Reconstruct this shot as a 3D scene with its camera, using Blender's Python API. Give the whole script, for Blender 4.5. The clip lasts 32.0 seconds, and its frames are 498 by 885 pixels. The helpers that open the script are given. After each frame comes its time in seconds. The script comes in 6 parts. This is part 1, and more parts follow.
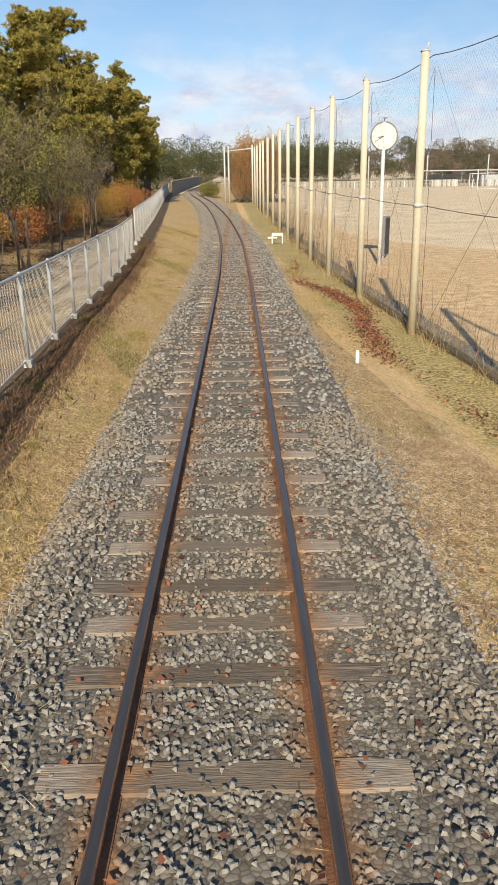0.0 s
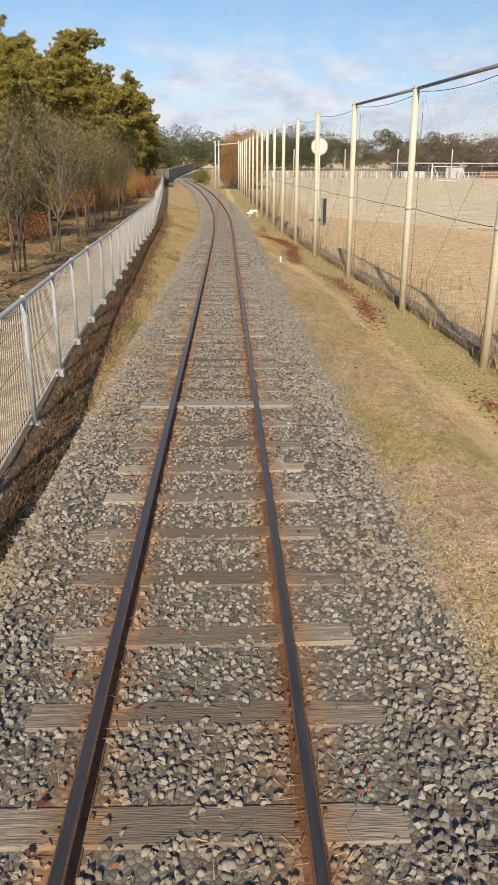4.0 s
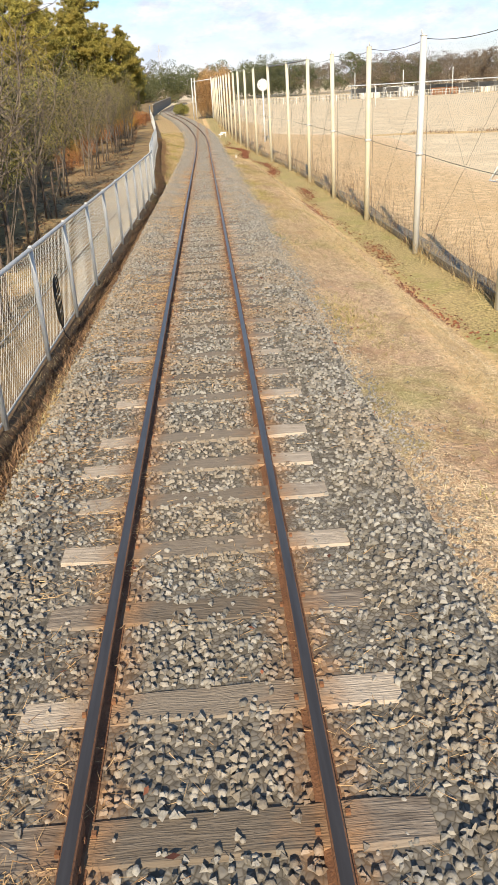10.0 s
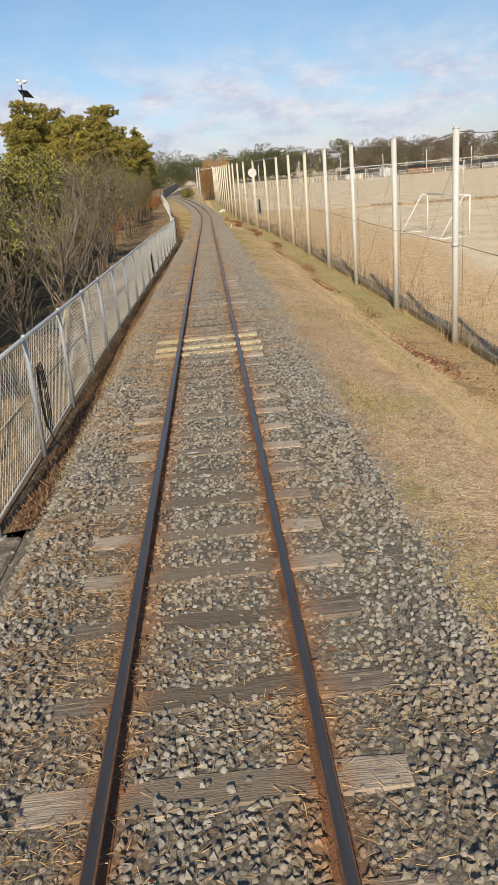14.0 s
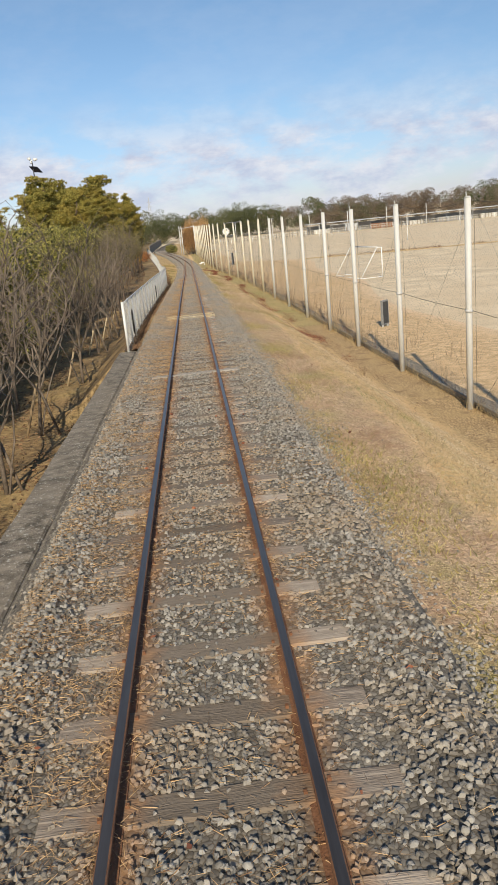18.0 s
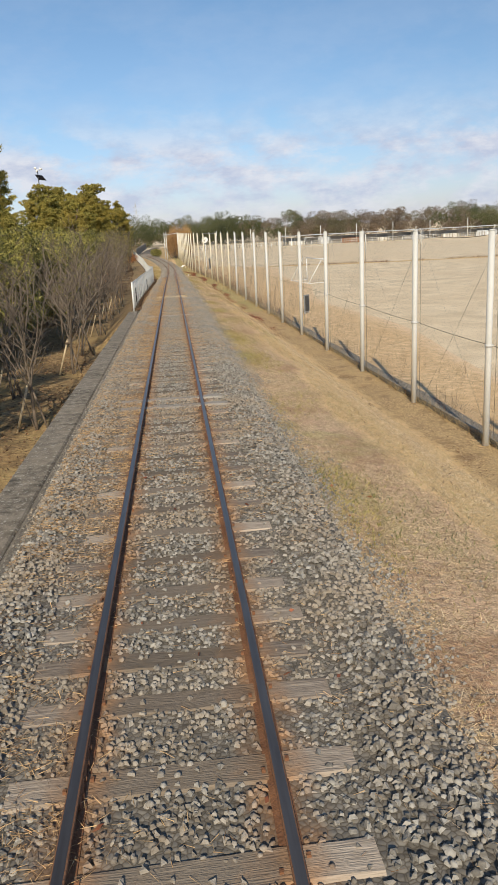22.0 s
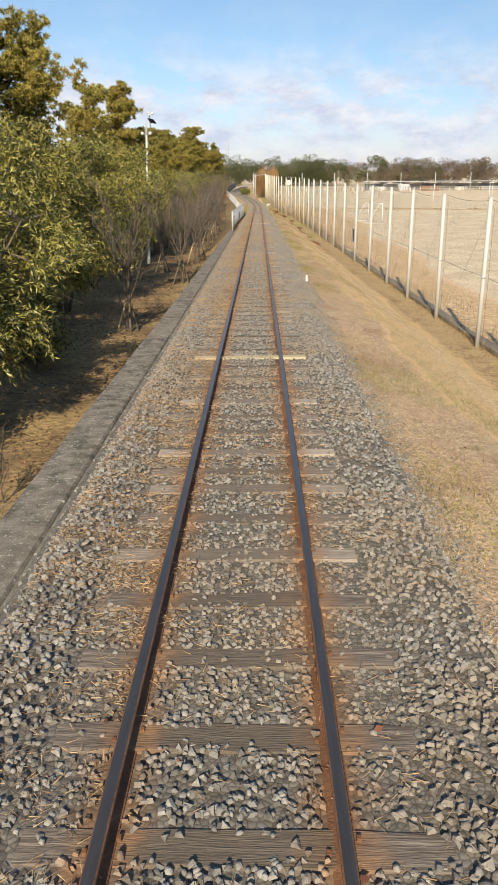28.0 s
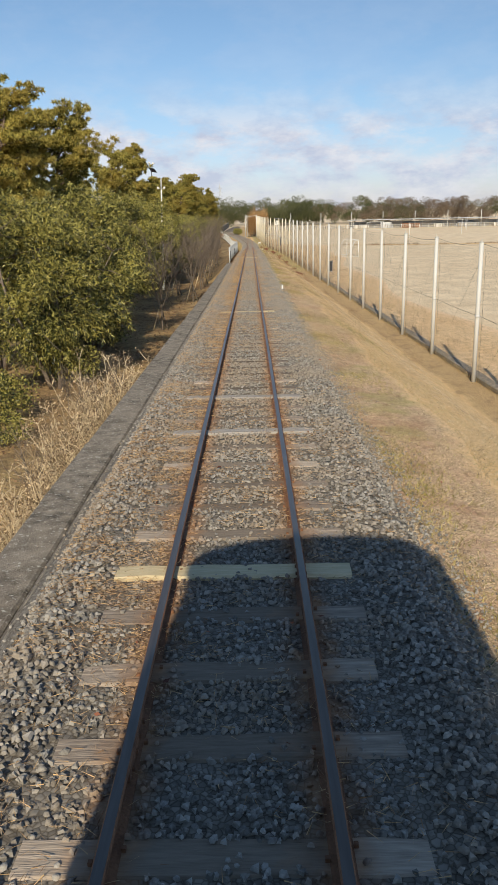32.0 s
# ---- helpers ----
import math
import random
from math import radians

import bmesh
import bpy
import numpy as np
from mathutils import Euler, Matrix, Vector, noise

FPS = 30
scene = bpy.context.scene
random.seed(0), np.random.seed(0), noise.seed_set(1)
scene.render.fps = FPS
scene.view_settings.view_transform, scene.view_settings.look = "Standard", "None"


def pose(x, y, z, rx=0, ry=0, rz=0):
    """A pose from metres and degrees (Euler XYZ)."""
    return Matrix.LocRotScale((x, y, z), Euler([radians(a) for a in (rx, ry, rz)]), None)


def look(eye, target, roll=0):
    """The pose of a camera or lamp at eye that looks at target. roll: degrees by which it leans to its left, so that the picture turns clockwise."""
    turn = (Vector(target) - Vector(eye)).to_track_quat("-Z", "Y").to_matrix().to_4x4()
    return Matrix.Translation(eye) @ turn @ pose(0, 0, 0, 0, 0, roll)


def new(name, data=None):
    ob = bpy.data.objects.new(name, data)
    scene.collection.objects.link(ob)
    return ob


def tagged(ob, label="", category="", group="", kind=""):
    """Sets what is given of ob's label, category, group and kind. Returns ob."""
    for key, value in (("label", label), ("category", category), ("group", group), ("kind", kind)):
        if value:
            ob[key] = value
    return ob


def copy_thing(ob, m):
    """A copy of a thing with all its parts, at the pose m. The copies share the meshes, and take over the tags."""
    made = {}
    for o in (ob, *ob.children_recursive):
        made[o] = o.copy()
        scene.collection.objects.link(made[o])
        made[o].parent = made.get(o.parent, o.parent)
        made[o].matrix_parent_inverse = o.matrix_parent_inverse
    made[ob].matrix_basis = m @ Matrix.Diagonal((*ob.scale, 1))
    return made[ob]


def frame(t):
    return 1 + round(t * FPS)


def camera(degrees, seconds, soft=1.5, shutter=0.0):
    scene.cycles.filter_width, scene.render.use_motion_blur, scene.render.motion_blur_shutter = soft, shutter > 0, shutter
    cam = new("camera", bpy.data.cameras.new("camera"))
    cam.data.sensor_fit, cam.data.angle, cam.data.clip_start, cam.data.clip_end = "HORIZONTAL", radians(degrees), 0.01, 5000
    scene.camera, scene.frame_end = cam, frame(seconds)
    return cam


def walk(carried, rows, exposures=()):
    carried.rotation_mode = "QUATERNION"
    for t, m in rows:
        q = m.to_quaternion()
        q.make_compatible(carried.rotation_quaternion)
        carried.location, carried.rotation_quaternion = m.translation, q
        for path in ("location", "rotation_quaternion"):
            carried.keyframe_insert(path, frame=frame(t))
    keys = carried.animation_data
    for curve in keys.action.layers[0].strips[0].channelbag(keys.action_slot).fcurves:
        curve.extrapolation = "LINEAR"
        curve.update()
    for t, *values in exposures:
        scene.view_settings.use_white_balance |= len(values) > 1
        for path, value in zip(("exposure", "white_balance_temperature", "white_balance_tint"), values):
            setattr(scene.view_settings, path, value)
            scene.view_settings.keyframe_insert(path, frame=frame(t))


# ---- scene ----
cam = camera(35.81, 32.0)
# seconds, x, y, z, yaw, pitch, roll
ROWS = [
    (0.0, 0.111, 17.470, 2.840, -0.84, -19.46, 0.83),
    (0.5, 0.126, 15.806, 2.890, -0.94, -19.60, 0.59),
    (1.0, 0.131, 14.133, 2.941, -0.98, -19.88, -0.03),
    (1.5, 0.132, 12.446, 3.000, -1.15, -20.01, -0.18),
    (2.0, 0.129, 10.745, 3.053, -1.32, -20.05, -0.31),
    (2.5, 0.127, 9.034, 3.107, -1.68, -20.25, -0.33),
    (3.0, 0.129, 7.316, 3.180, -1.71, -20.31, -0.30),
    (3.5, 0.129, 5.586, 3.216, -1.69, -20.33, -0.18),
    (5.5, 0.130, -1.362, 3.428, -1.38, -19.68, -0.21),
    (6.0, 0.122, -3.092, 3.481, -1.45, -18.43, -0.13),
    (6.5, 0.134, -4.817, 3.531, -1.52, -18.20, -0.30),
    (7.0, 0.138, -6.536, 3.582, -1.62, -18.26, -0.26),
    (7.5, 0.135, -8.255, 3.626, -1.64, -18.32, -0.27),
    (8.0, 0.128, -9.977, 3.679, -0.58, -19.96, -0.52),
    (8.5, 0.128, -11.708, 3.726, 0.32, -21.11, -0.52),
    (9.0, 0.138, -13.449, 3.773, 0.28, -21.07, -0.56),
    (9.5, 0.143, -15.194, 3.814, -1.29, -23.77, 1.28),
    (10.0, 0.159, -16.936, 3.872, -3.25, -24.99, 3.12),
    (10.5, 0.147, -18.663, 3.903, -3.39, -21.93, 3.66),
    (11.0, 0.143, -20.387, 3.953, -3.13, -20.80, 3.71),
    (11.5, 0.147, -22.118, 3.987, -3.15, -20.71, 3.56),
    (12.0, 0.152, -23.863, 4.029, -3.30, -20.10, 3.77),
    (12.5, 0.148, -25.633, 4.049, -4.01, -19.23, 4.20),
    (13.0, 0.142, -27.392, 4.086, -6.38, -18.46, 5.16),
    (13.5, 0.146, -29.125, 4.136, -6.57, -17.94, 5.39),
    (14.0, 0.170, -30.847, 4.177, -3.16, -19.63, 4.75),
    (14.5, 0.154, -32.576, 4.217, -2.31, -21.35, 4.25),
    (15.0, 0.146, -34.304, 4.260, -2.05, -18.91, 3.17),
    (15.5, 0.142, -36.021, 4.309, -0.17, -13.17, 3.60),
    (17.5, 0.139, -42.821, 4.500, -2.09, -13.68, 6.50),
    (18.0, 0.140, -44.535, 4.555, -4.56, -16.03, 5.58),
    (18.5, 0.136, -46.252, 4.578, -4.85, -16.31, 4.12),
    (19.0, 0.132, -47.973, 4.620, -5.10, -16.41, 3.72),
    (19.5, 0.131, -49.692, 4.661, -5.04, -16.25, 3.74),
    (20.0, 0.128, -51.398, 4.721, -5.25, -15.72, 3.40),
    (20.5, 0.138, -53.095, 4.744, -5.41, -15.61, 3.36),
    (21.0, 0.137, -54.801, 4.788, -5.60, -15.48, 3.09),
    (21.5, 0.135, -56.505, 4.837, -5.62, -15.57, 2.99),
    (22.0, 0.136, -58.195, 4.882, -5.67, -15.56, 2.93),
    (22.5, 0.127, -59.857, 4.917, -6.29, -14.44, 2.67),
    (23.0, 0.117, -61.485, 4.965, -5.83, -14.58, 1.87),
    (23.5, 0.113, -63.081, 5.001, -5.56, -14.85, 1.52),
    (24.0, 0.126, -64.644, 5.046, -5.61, -14.83, 1.55),
    (24.5, 0.127, -66.180, 5.094, -5.54, -15.14, 1.44),
    (26.5, 0.127, -72.228, 5.291, -4.05, -16.39, 0.51),
    (27.0, 0.134, -73.738, 5.330, -2.87, -17.37, 0.36),
    (27.5, 0.127, -75.237, 5.370, -0.91, -18.77, 0.48),
    (28.0, 0.128, -76.721, 5.411, 0.69, -19.44, 0.43),
    (28.5, 0.135, -78.192, 5.446, 0.92, -19.18, 0.49),
    (29.0, 0.127, -79.648, 5.514, 0.51, -18.00, 0.82),
    (29.5, 0.138, -81.084, 5.547, 0.49, -17.86, 0.89),
    (30.0, 0.134, -82.514, 5.580, 0.41, -17.59, 1.12),
    (30.5, 0.133, -83.931, 5.616, 0.24, -17.09, 1.33),
    (31.0, 0.140, -85.333, 5.657, 0.17, -16.90, 1.39),
    (31.5, 0.138, -86.726, 5.700, 0.09, -16.82, 1.42),
    (32.0, 0.138, -88.124, 5.729, 0.08, -16.75, 1.35),
]
walk(cam, [(t, pose(x, y, z, 90 + pitch, roll, yaw)) for t, x, y, z, yaw, pitch, roll in ROWS],
     [(0.0, 0.12, 6430, 10), (3.0, 0.08, 6430, 10), (6.0, 0.0, 6400, 10), (8.0, 0.04, 6380, 10), (9.0, 0.3, 6480, 10), (10.0, 0.46, 6420, 10), (11.0, 0.05, 6450, 10), (12.0, -0.05, 6400, 10),
      (14.0, -0.03, 6400, 10), (15.0, 0.06, 6450, 10), (18.0, -0.03, 6280, 10), (20.0, -0.08, 6230, 10), (24.0, -0.06, 6230, 10), (26.5, 0.0, 6300, 10), (28.0, 0.15, 6430, 10), (29.0, 0.12, 6400, 10), (30.0, 0.0, 6330, 10), (32.0, -0.06, 6330, 10)])

# ---- world and sun ----
SUN_WAY = Vector((0.105, 0.988, -0.61)).normalized()     # the way the sunlight travels
world = bpy.data.worlds.new("sky")
scene.world = world
world.use_nodes = True
wn, wl = world.node_tree.nodes, world.node_tree.links
for n in list(wn):
    wn.remove(n)


def wnode(kind, **values):
    n = wn.new(kind)
    for k, v in values.items():
        if k in n.inputs:
            n.inputs[k].default_value = v
    return n


w_out = wnode("ShaderNodeOutputWorld")
w_back = wnode("ShaderNodeBackground", Strength=0.092)
sky = wnode("ShaderNodeTexSky")
sky.sky_type, sky.sun_disc = "NISHITA", False
sky.sun_elevation, sky.sun_rotation = math.asin(-SUN_WAY.z), math.pi - 0.106
sky.air_density, sky.dust_density, sky.ozone_density = 1.0, 0.25, 1.2
w_co = wnode("ShaderNodeTexCoord")
w_sep = wnode("ShaderNodeSeparateXYZ")
wl.new(w_co.outputs["Generated"], w_sep.inputs[0])
w_map = wnode("ShaderNodeMapping", Scale=(5.5, 5.5, 12.0), Location=(1.3, 0.4, 0.2))
wl.new(w_co.outputs["Generated"], w_map.inputs["Vector"])
w_noise = wnode("ShaderNodeTexNoise", Scale=1.7, Detail=10.0, Roughness=0.60)
wl.new(w_map.outputs[0], w_noise.inputs["Vector"])
w_cloud = wnode("ShaderNodeValToRGB")
w_cloud.color_ramp.elements[0].position, w_cloud.color_ramp.elements[1].position = 0.395, 0.56
wl.new(w_noise.outputs[0], w_cloud.inputs[0])
w_high = wnode("ShaderNodeValToRGB")          # the bank of cloud lies low over the horizon
e = w_high.color_ramp.elements
e[0].position, e[0].color = 0.0, (0.55, 0.55, 0.55, 1)
e[1].position, e[1].color = 0.40, (0.03, 0.03, 0.03, 1)
for at, c in ((0.03, 0.85), (0.085, 1.0), (0.112, 0.42), (0.15, 0.10)):
    k = e.new(at)
    k.color = (c, c, c, 1)
wl.new(w_sep.outputs["Z"], w_high.inputs[0])
w_mul = wnode("ShaderNodeMath")
w_mul.operation = "MULTIPLY"
wl.new(w_cloud.outputs[0], w_mul.inputs[0])
wl.new(w_high.outputs[0], w_mul.inputs[1])
w_haze = wnode("ShaderNodeValToRGB")          # a cool clear winter air towards the horizon
for at, c in ((0.0, (0.80, 0.83, 1.18, 1)), (0.12, (0.86, 0.97, 1.14, 1)), (0.35, (0.90, 1.05, 1.10, 1))):
    k = w_haze.color_ramp.elements[0] if at == 0.0 else w_haze.color_ramp.elements.new(at)
    k.position, k.color = at, c
w_haze.color_ramp.elements.remove(w_haze.color_ramp.elements[-1])
wl.new(w_sep.outputs["Z"], w_haze.inputs[0])
w_tint = wnode("ShaderNodeMixRGB", Fac=1.0)
wl.new(w_haze.outputs[0], w_tint.inputs[2])
w_tint.blend_type = "MULTIPLY"
wl.new(sky.outputs[0], w_tint.inputs[1])
w_mix = wnode("ShaderNodeMixRGB")
w_puff = wnode("ShaderNodeTexNoise", Scale=3.6, Detail=8.0, Roughness=0.62)
wl.new(w_map.outputs[0], w_puff.inputs["Vector"])
w_body = wnode("ShaderNodeValToRGB")          # lit heads and lavender undersides of the clouds
w_body.color_ramp.elements[0].position, w_body.color_ramp.elements[1].position = 0.38, 0.60
w_body.color_ramp.elements[0].color, w_body.color_ramp.elements[1].color = (6.2, 6.7, 8.1, 1), (8.8, 8.8, 9.2, 1)
wl.new(w_puff.outputs[0], w_body.inputs[0])
wl.new(w_body.outputs[0], w_mix.inputs[2])
wl.new(w_mul.outputs[0], w_mix.inputs[0])
wl.new(w_tint.outputs[0], w_mix.inputs[1])
wl.new(w_mix.outputs[0], w_back.inputs["Color"])
wl.new(w_back.outputs[0], w_out.inputs[0])

sun = new("sun", bpy.data.lights.new("sun", "SUN"))
sun.data.energy, sun.data.angle, sun.data.color = 4.8, radians(0.53), (1.0, 0.858, 0.63)
sun.matrix_world = look((0, -60, 40), Vector((0, -60, 40)) + SUN_WAY)
scene.view_settings.exposure = 0.0

# ---- materials ----
def material(name, low, high, scale=6.0, rough=0.85, bump=0.3, grain=60.0, metal=0.0, stretch=(1, 1, 1), per="", spread=0.35, third=None, big=0.35, leaf=0.0, spec=0.5, dist=0.01, sharp=0.28):
    """Two colours mixed by a coarse and a fine noise, with relief. per: 'island' or 'object' varies each piece."""
    m = bpy.data.materials.new(name)
    m.use_nodes = True
    n, l = m.node_tree.nodes, m.node_tree.links
    b = n["Principled BSDF"]
    co = n.new("ShaderNodeTexCoord")
    mp = n.new("ShaderNodeMapping")
    mp.inputs["Scale"].default_value = stretch
    l.new(co.outputs["Object"], mp.inputs[0])
    coarse, fine = n.new("ShaderNodeTexNoise"), n.new("ShaderNodeTexNoise")
    for t, s, d in ((coarse, scale, 4.0), (fine, grain, 3.0)):
        t.inputs["Scale"].default_value, t.inputs["Detail"].default_value = s, d
        l.new(mp.outputs[0], t.inputs["Vector"])
    mix = n.new("ShaderNodeMath")
    mix.operation = "MULTIPLY_ADD"
    mix.inputs[1].default_value, mix.inputs[2].default_value = 1.6, -0.3
    both = n.new("ShaderNodeMath")
    both.operation = "MULTIPLY_ADD"
    both.inputs[1].default_value = 0.5
    l.new(coarse.outputs[0], mix.inputs[0])
    l.new(fine.outputs[0], both.inputs[0])
    half = n.new("ShaderNodeMath")
    half.operation = "MULTIPLY_ADD"
    half.inputs[1].default_value, half.inputs[2].default_value = 0.5, 0.0
    l.new(mix.outputs[0], half.inputs[0])
    l.new(half.outputs[0], both.inputs[2])
    value = both.outputs[0]
    if per:
        src = n.new("ShaderNodeNewGeometry").outputs["Random Per Island"] if per == "island" else n.new("ShaderNodeObjectInfo").outputs["Random"]
        add = n.new("ShaderNodeMath")
        add.operation = "MULTIPLY_ADD"
        add.inputs[1].default_value = spread * 2
        sub = n.new("ShaderNodeMath")
        sub.operation = "SUBTRACT"
        sub.inputs[1].default_value = spread
        l.new(src, add.inputs[0])
        l.new(value, sub.inputs[0])
        l.new(sub.outputs[0], add.inputs[2])
        value = add.outputs[0]
    ramp = n.new("ShaderNodeValToRGB")
    ramp.color_ramp.elements[0].position, ramp.color_ramp.elements[1].position = 0.5 - sharp, 0.5 + sharp
    ramp.color_ramp.elements[0].color, ramp.color_ramp.elements[1].color = (*low, 1), (*high, 1)
    l.new(value, ramp.inputs[0])
    colour = ramp.outputs[0]
    if third:
        wide = n.new("ShaderNodeTexNoise")
        wide.inputs["Scale"].default_value, wide.inputs["Detail"].default_value = big, 5.0
        l.new(co.outputs["Object"], wide.inputs["Vector"])
        r2 = n.new("ShaderNodeValToRGB")
        r2.color_ramp.elements[0].position, r2.color_ramp.elements[1].position = 0.45, 0.62
        r2.color_ramp.elements[1].color = (0.55, 0.55, 0.55, 1)
        l.new(wide.outputs[0], r2.inputs[0])
        mc = n.new("ShaderNodeMixRGB")
        mc.inputs[2].default_value = (*third, 1)
        l.new(r2.outputs[0], mc.inputs[0])
        l.new(colour, mc.inputs[1])
        colour = mc.outputs[0]
    l.new(colour, b.inputs["Base Color"])
    b.inputs["Roughness"].default_value, b.inputs["Metallic"].default_value = rough, metal
    b.inputs["Specular IOR Level"].default_value = spec
    if bump:
        bp = n.new("ShaderNodeBump")
        bp.inputs["Strength"].default_value, bp.inputs["Distance"].default_value = bump, dist
        l.new(fine.outputs[0], bp.inputs["Height"])
        l.new(bp.outputs[0], b.inputs["Normal"])
    if leaf:                                        # thin leaves let some light through
        tr = n.new("ShaderNodeBsdfTranslucent")
        l.new(colour, tr.inputs["Color"])
        ms = n.new("ShaderNodeMixShader")
        ms.inputs[0].default_value = leaf
        l.new(b.outputs[0], ms.inputs[1])
        l.new(tr.outputs[0], ms.inputs[2])
        l.new(ms.outputs[0], n["Material Output"].inputs["Surface"])
    return m


M_SAND = material("field_sand", (0.66, 0.515, 0.335), (0.90, 0.745, 0.525), 0.5, 0.95, 0.25, 25, third=(0.77, 0.595, 0.385), big=0.05, sharp=0.17)
M_EDGE = material("field_edge", (0.52, 0.35, 0.18), (0.90, 0.66, 0.39), 3.5, 0.95, 0.3, 60, third=(0.68, 0.455, 0.235), big=0.22, sharp=0.17)
M_GUTTER = material("gravel_gutter", (0.12, 0.10, 0.08), (0.46, 0.40, 0.32), 16, 0.95, 0.5, 60, third=(0.30, 0.25, 0.19), big=0.8, sharp=0.13)
M_GRASS = material("dry_cut_grass", (0.30, 0.20, 0.11), (0.95, 0.72, 0.47), 55, 0.95, 0.35, 170, third=(0.68, 0.44, 0.295), big=1.3, dist=0.006, sharp=0.13)
M_LAWN = material("yellow_lawn", (0.20, 0.135, 0.055), (0.90, 0.635, 0.32), 38, 0.95, 0.4, 150, third=(0.56, 0.38, 0.165), big=0.9, dist=0.008, sharp=0.12)
M_SLOPE = material("bare_slope", (0.50, 0.325, 0.14), (0.97, 0.72, 0.375), 60, 0.95, 0.3, 180, third=(0.86, 0.59, 0.275), big=0.9, dist=0.005, sharp=0.12)
M_TOE = material("earth_strip", (0.21, 0.13, 0.06), (0.75, 0.535, 0.275), 26, 0.95, 0.3, 120, third=(0.54, 0.38, 0.185), big=0.8, dist=0.006, sharp=0.11)
M_MOSS = material("mossy_grass", (0.15, 0.12, 0.045), (0.70, 0.545, 0.235), 24, 0.95, 0.3, 120, third=(0.54, 0.395, 0.185), big=0.6, dist=0.006, sharp=0.11)
# soil colour kept dark to paint in the fence's shadow along its foot
M_SHADED_SOIL = material("dark_soil", (0.085, 0.055, 0.034), (0.27, 0.18, 0.10), 12, 0.95, 0.6, 70, third=(0.17, 0.105, 0.06), big=1.0, dist=0.012)
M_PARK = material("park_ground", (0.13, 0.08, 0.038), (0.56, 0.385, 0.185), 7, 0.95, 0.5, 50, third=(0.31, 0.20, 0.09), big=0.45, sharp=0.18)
M_BED = material("ballast_bed", (0.08, 0.066, 0.052), (0.27, 0.225, 0.175), 20, 0.95, 1.0, 60, third=(0.22, 0.16, 0.10), big=0.8, dist=0.02)
M_STONE = material("ballast_stone", (0.165, 0.153, 0.136), (0.395, 0.374, 0.340), 14, 0.92, 0.5, 90, per="island", spread=0.34, third=(0.36, 0.29, 0.215), big=1.1, spec=0.3)
M_TIE = material("weathered_sleeper", (0.125, 0.097, 0.076), (0.56, 0.465, 0.37), 5, 0.92, 0.6, 17, stretch=(0.7, 9, 9), per="object", spread=0.28, sharp=0.34)
M_TIE_NEW = material("new_sleeper", (0.52, 0.42, 0.24), (0.75, 0.64, 0.42), 5, 0.8, 0.4, 26, stretch=(0.7, 9, 9), per="object", spread=0.1)
M_TIE_GREY = material("bleached_sleeper", (0.27, 0.24, 0.21), (0.48, 0.445, 0.40), 5, 0.85, 0.6, 26, stretch=(0.7, 9, 9), per="object", spread=0.1)
M_RUST = material("rail_rust", (0.115, 0.050, 0.027), (0.31, 0.148, 0.072), 7, 0.85, 0.5, 80)
M_RAIL = material("rail_head", (0.10, 0.083, 0.073), (0.215, 0.187, 0.17), 3, 0.36, 0.1, 50, metal=0.72, stretch=(1, 0.05, 1))
M_CONC = material("old_concrete", (0.085, 0.072, 0.056), (0.335, 0.288, 0.228), 7, 0.92, 0.8, 80, third=(0.30, 0.255, 0.20), big=0.9, sharp=0.15)
M_SLAB = material("slab_concrete", (0.15, 0.13, 0.10), (0.38, 0.335, 0.27), 6, 0.92, 0.6, 70, third=(0.25, 0.215, 0.165), big=1.4, sharp=0.18)
M_BOARD = material("weathered_board", (0.12, 0.105, 0.085), (0.42, 0.375, 0.30), 5.5, 0.92, 0.6, 38, third=(0.22, 0.19, 0.15), big=1.2)
M_CONC_L = material("pale_concrete", (0.42, 0.41, 0.38), (0.62, 0.61, 0.57), 4, 0.9, 0.4, 50)
M_GALV = material("galvanised_steel", (0.44, 0.45, 0.455), (0.64, 0.645, 0.645), 5, 0.55, 0.15, 60, metal=0.06)
M_WIRE = material("fence_wire", (0.54, 0.54, 0.52), (0.70, 0.70, 0.67), 6, 0.5, 0.0, 60, metal=0.05)
M_POLE_Y = material("cream_pole_paint", (0.56, 0.485, 0.33), (0.76, 0.71, 0.57), 1.6, 0.6, 0.15, 40, stretch=(1, 1, 0.35), third=(0.68, 0.66, 0.58), big=0.9, sharp=0.2)
M_POLE_W = material("pale_pole_paint", (0.50, 0.50, 0.48), (0.70, 0.70, 0.68), 1.6, 0.6, 0.15, 40, stretch=(1, 1, 0.35))
M_NET = material("net_cord", (0.035, 0.042, 0.04), (0.08, 0.09, 0.085), 5, 0.8, 0.0, 40)
M_CABLE = material("black_cable", (0.012, 0.012, 0.013), (0.03, 0.03, 0.03), 9, 0.6, 0.0, 40)
M_ROPE = material("net_rope", (0.07, 0.06, 0.045), (0.20, 0.165, 0.115), 9, 0.8, 0.0, 40)
M_WHITE = material("white_paint", (0.70, 0.70, 0.68), (0.84, 0.84, 0.82), 6, 0.5, 0.1, 60)
M_DIAL = material("clock_dial", (0.74, 0.73, 0.68), (0.84, 0.83, 0.78), 3, 0.4, 0.0, 40)
M_DARK = material("dark_metal", (0.03, 0.032, 0.035), (0.08, 0.082, 0.085), 6, 0.55, 0.1, 60, metal=0.3)
M_GREY = material("grey_panel", (0.20, 0.205, 0.21), (0.33, 0.335, 0.34), 4, 0.6, 0.1, 60)
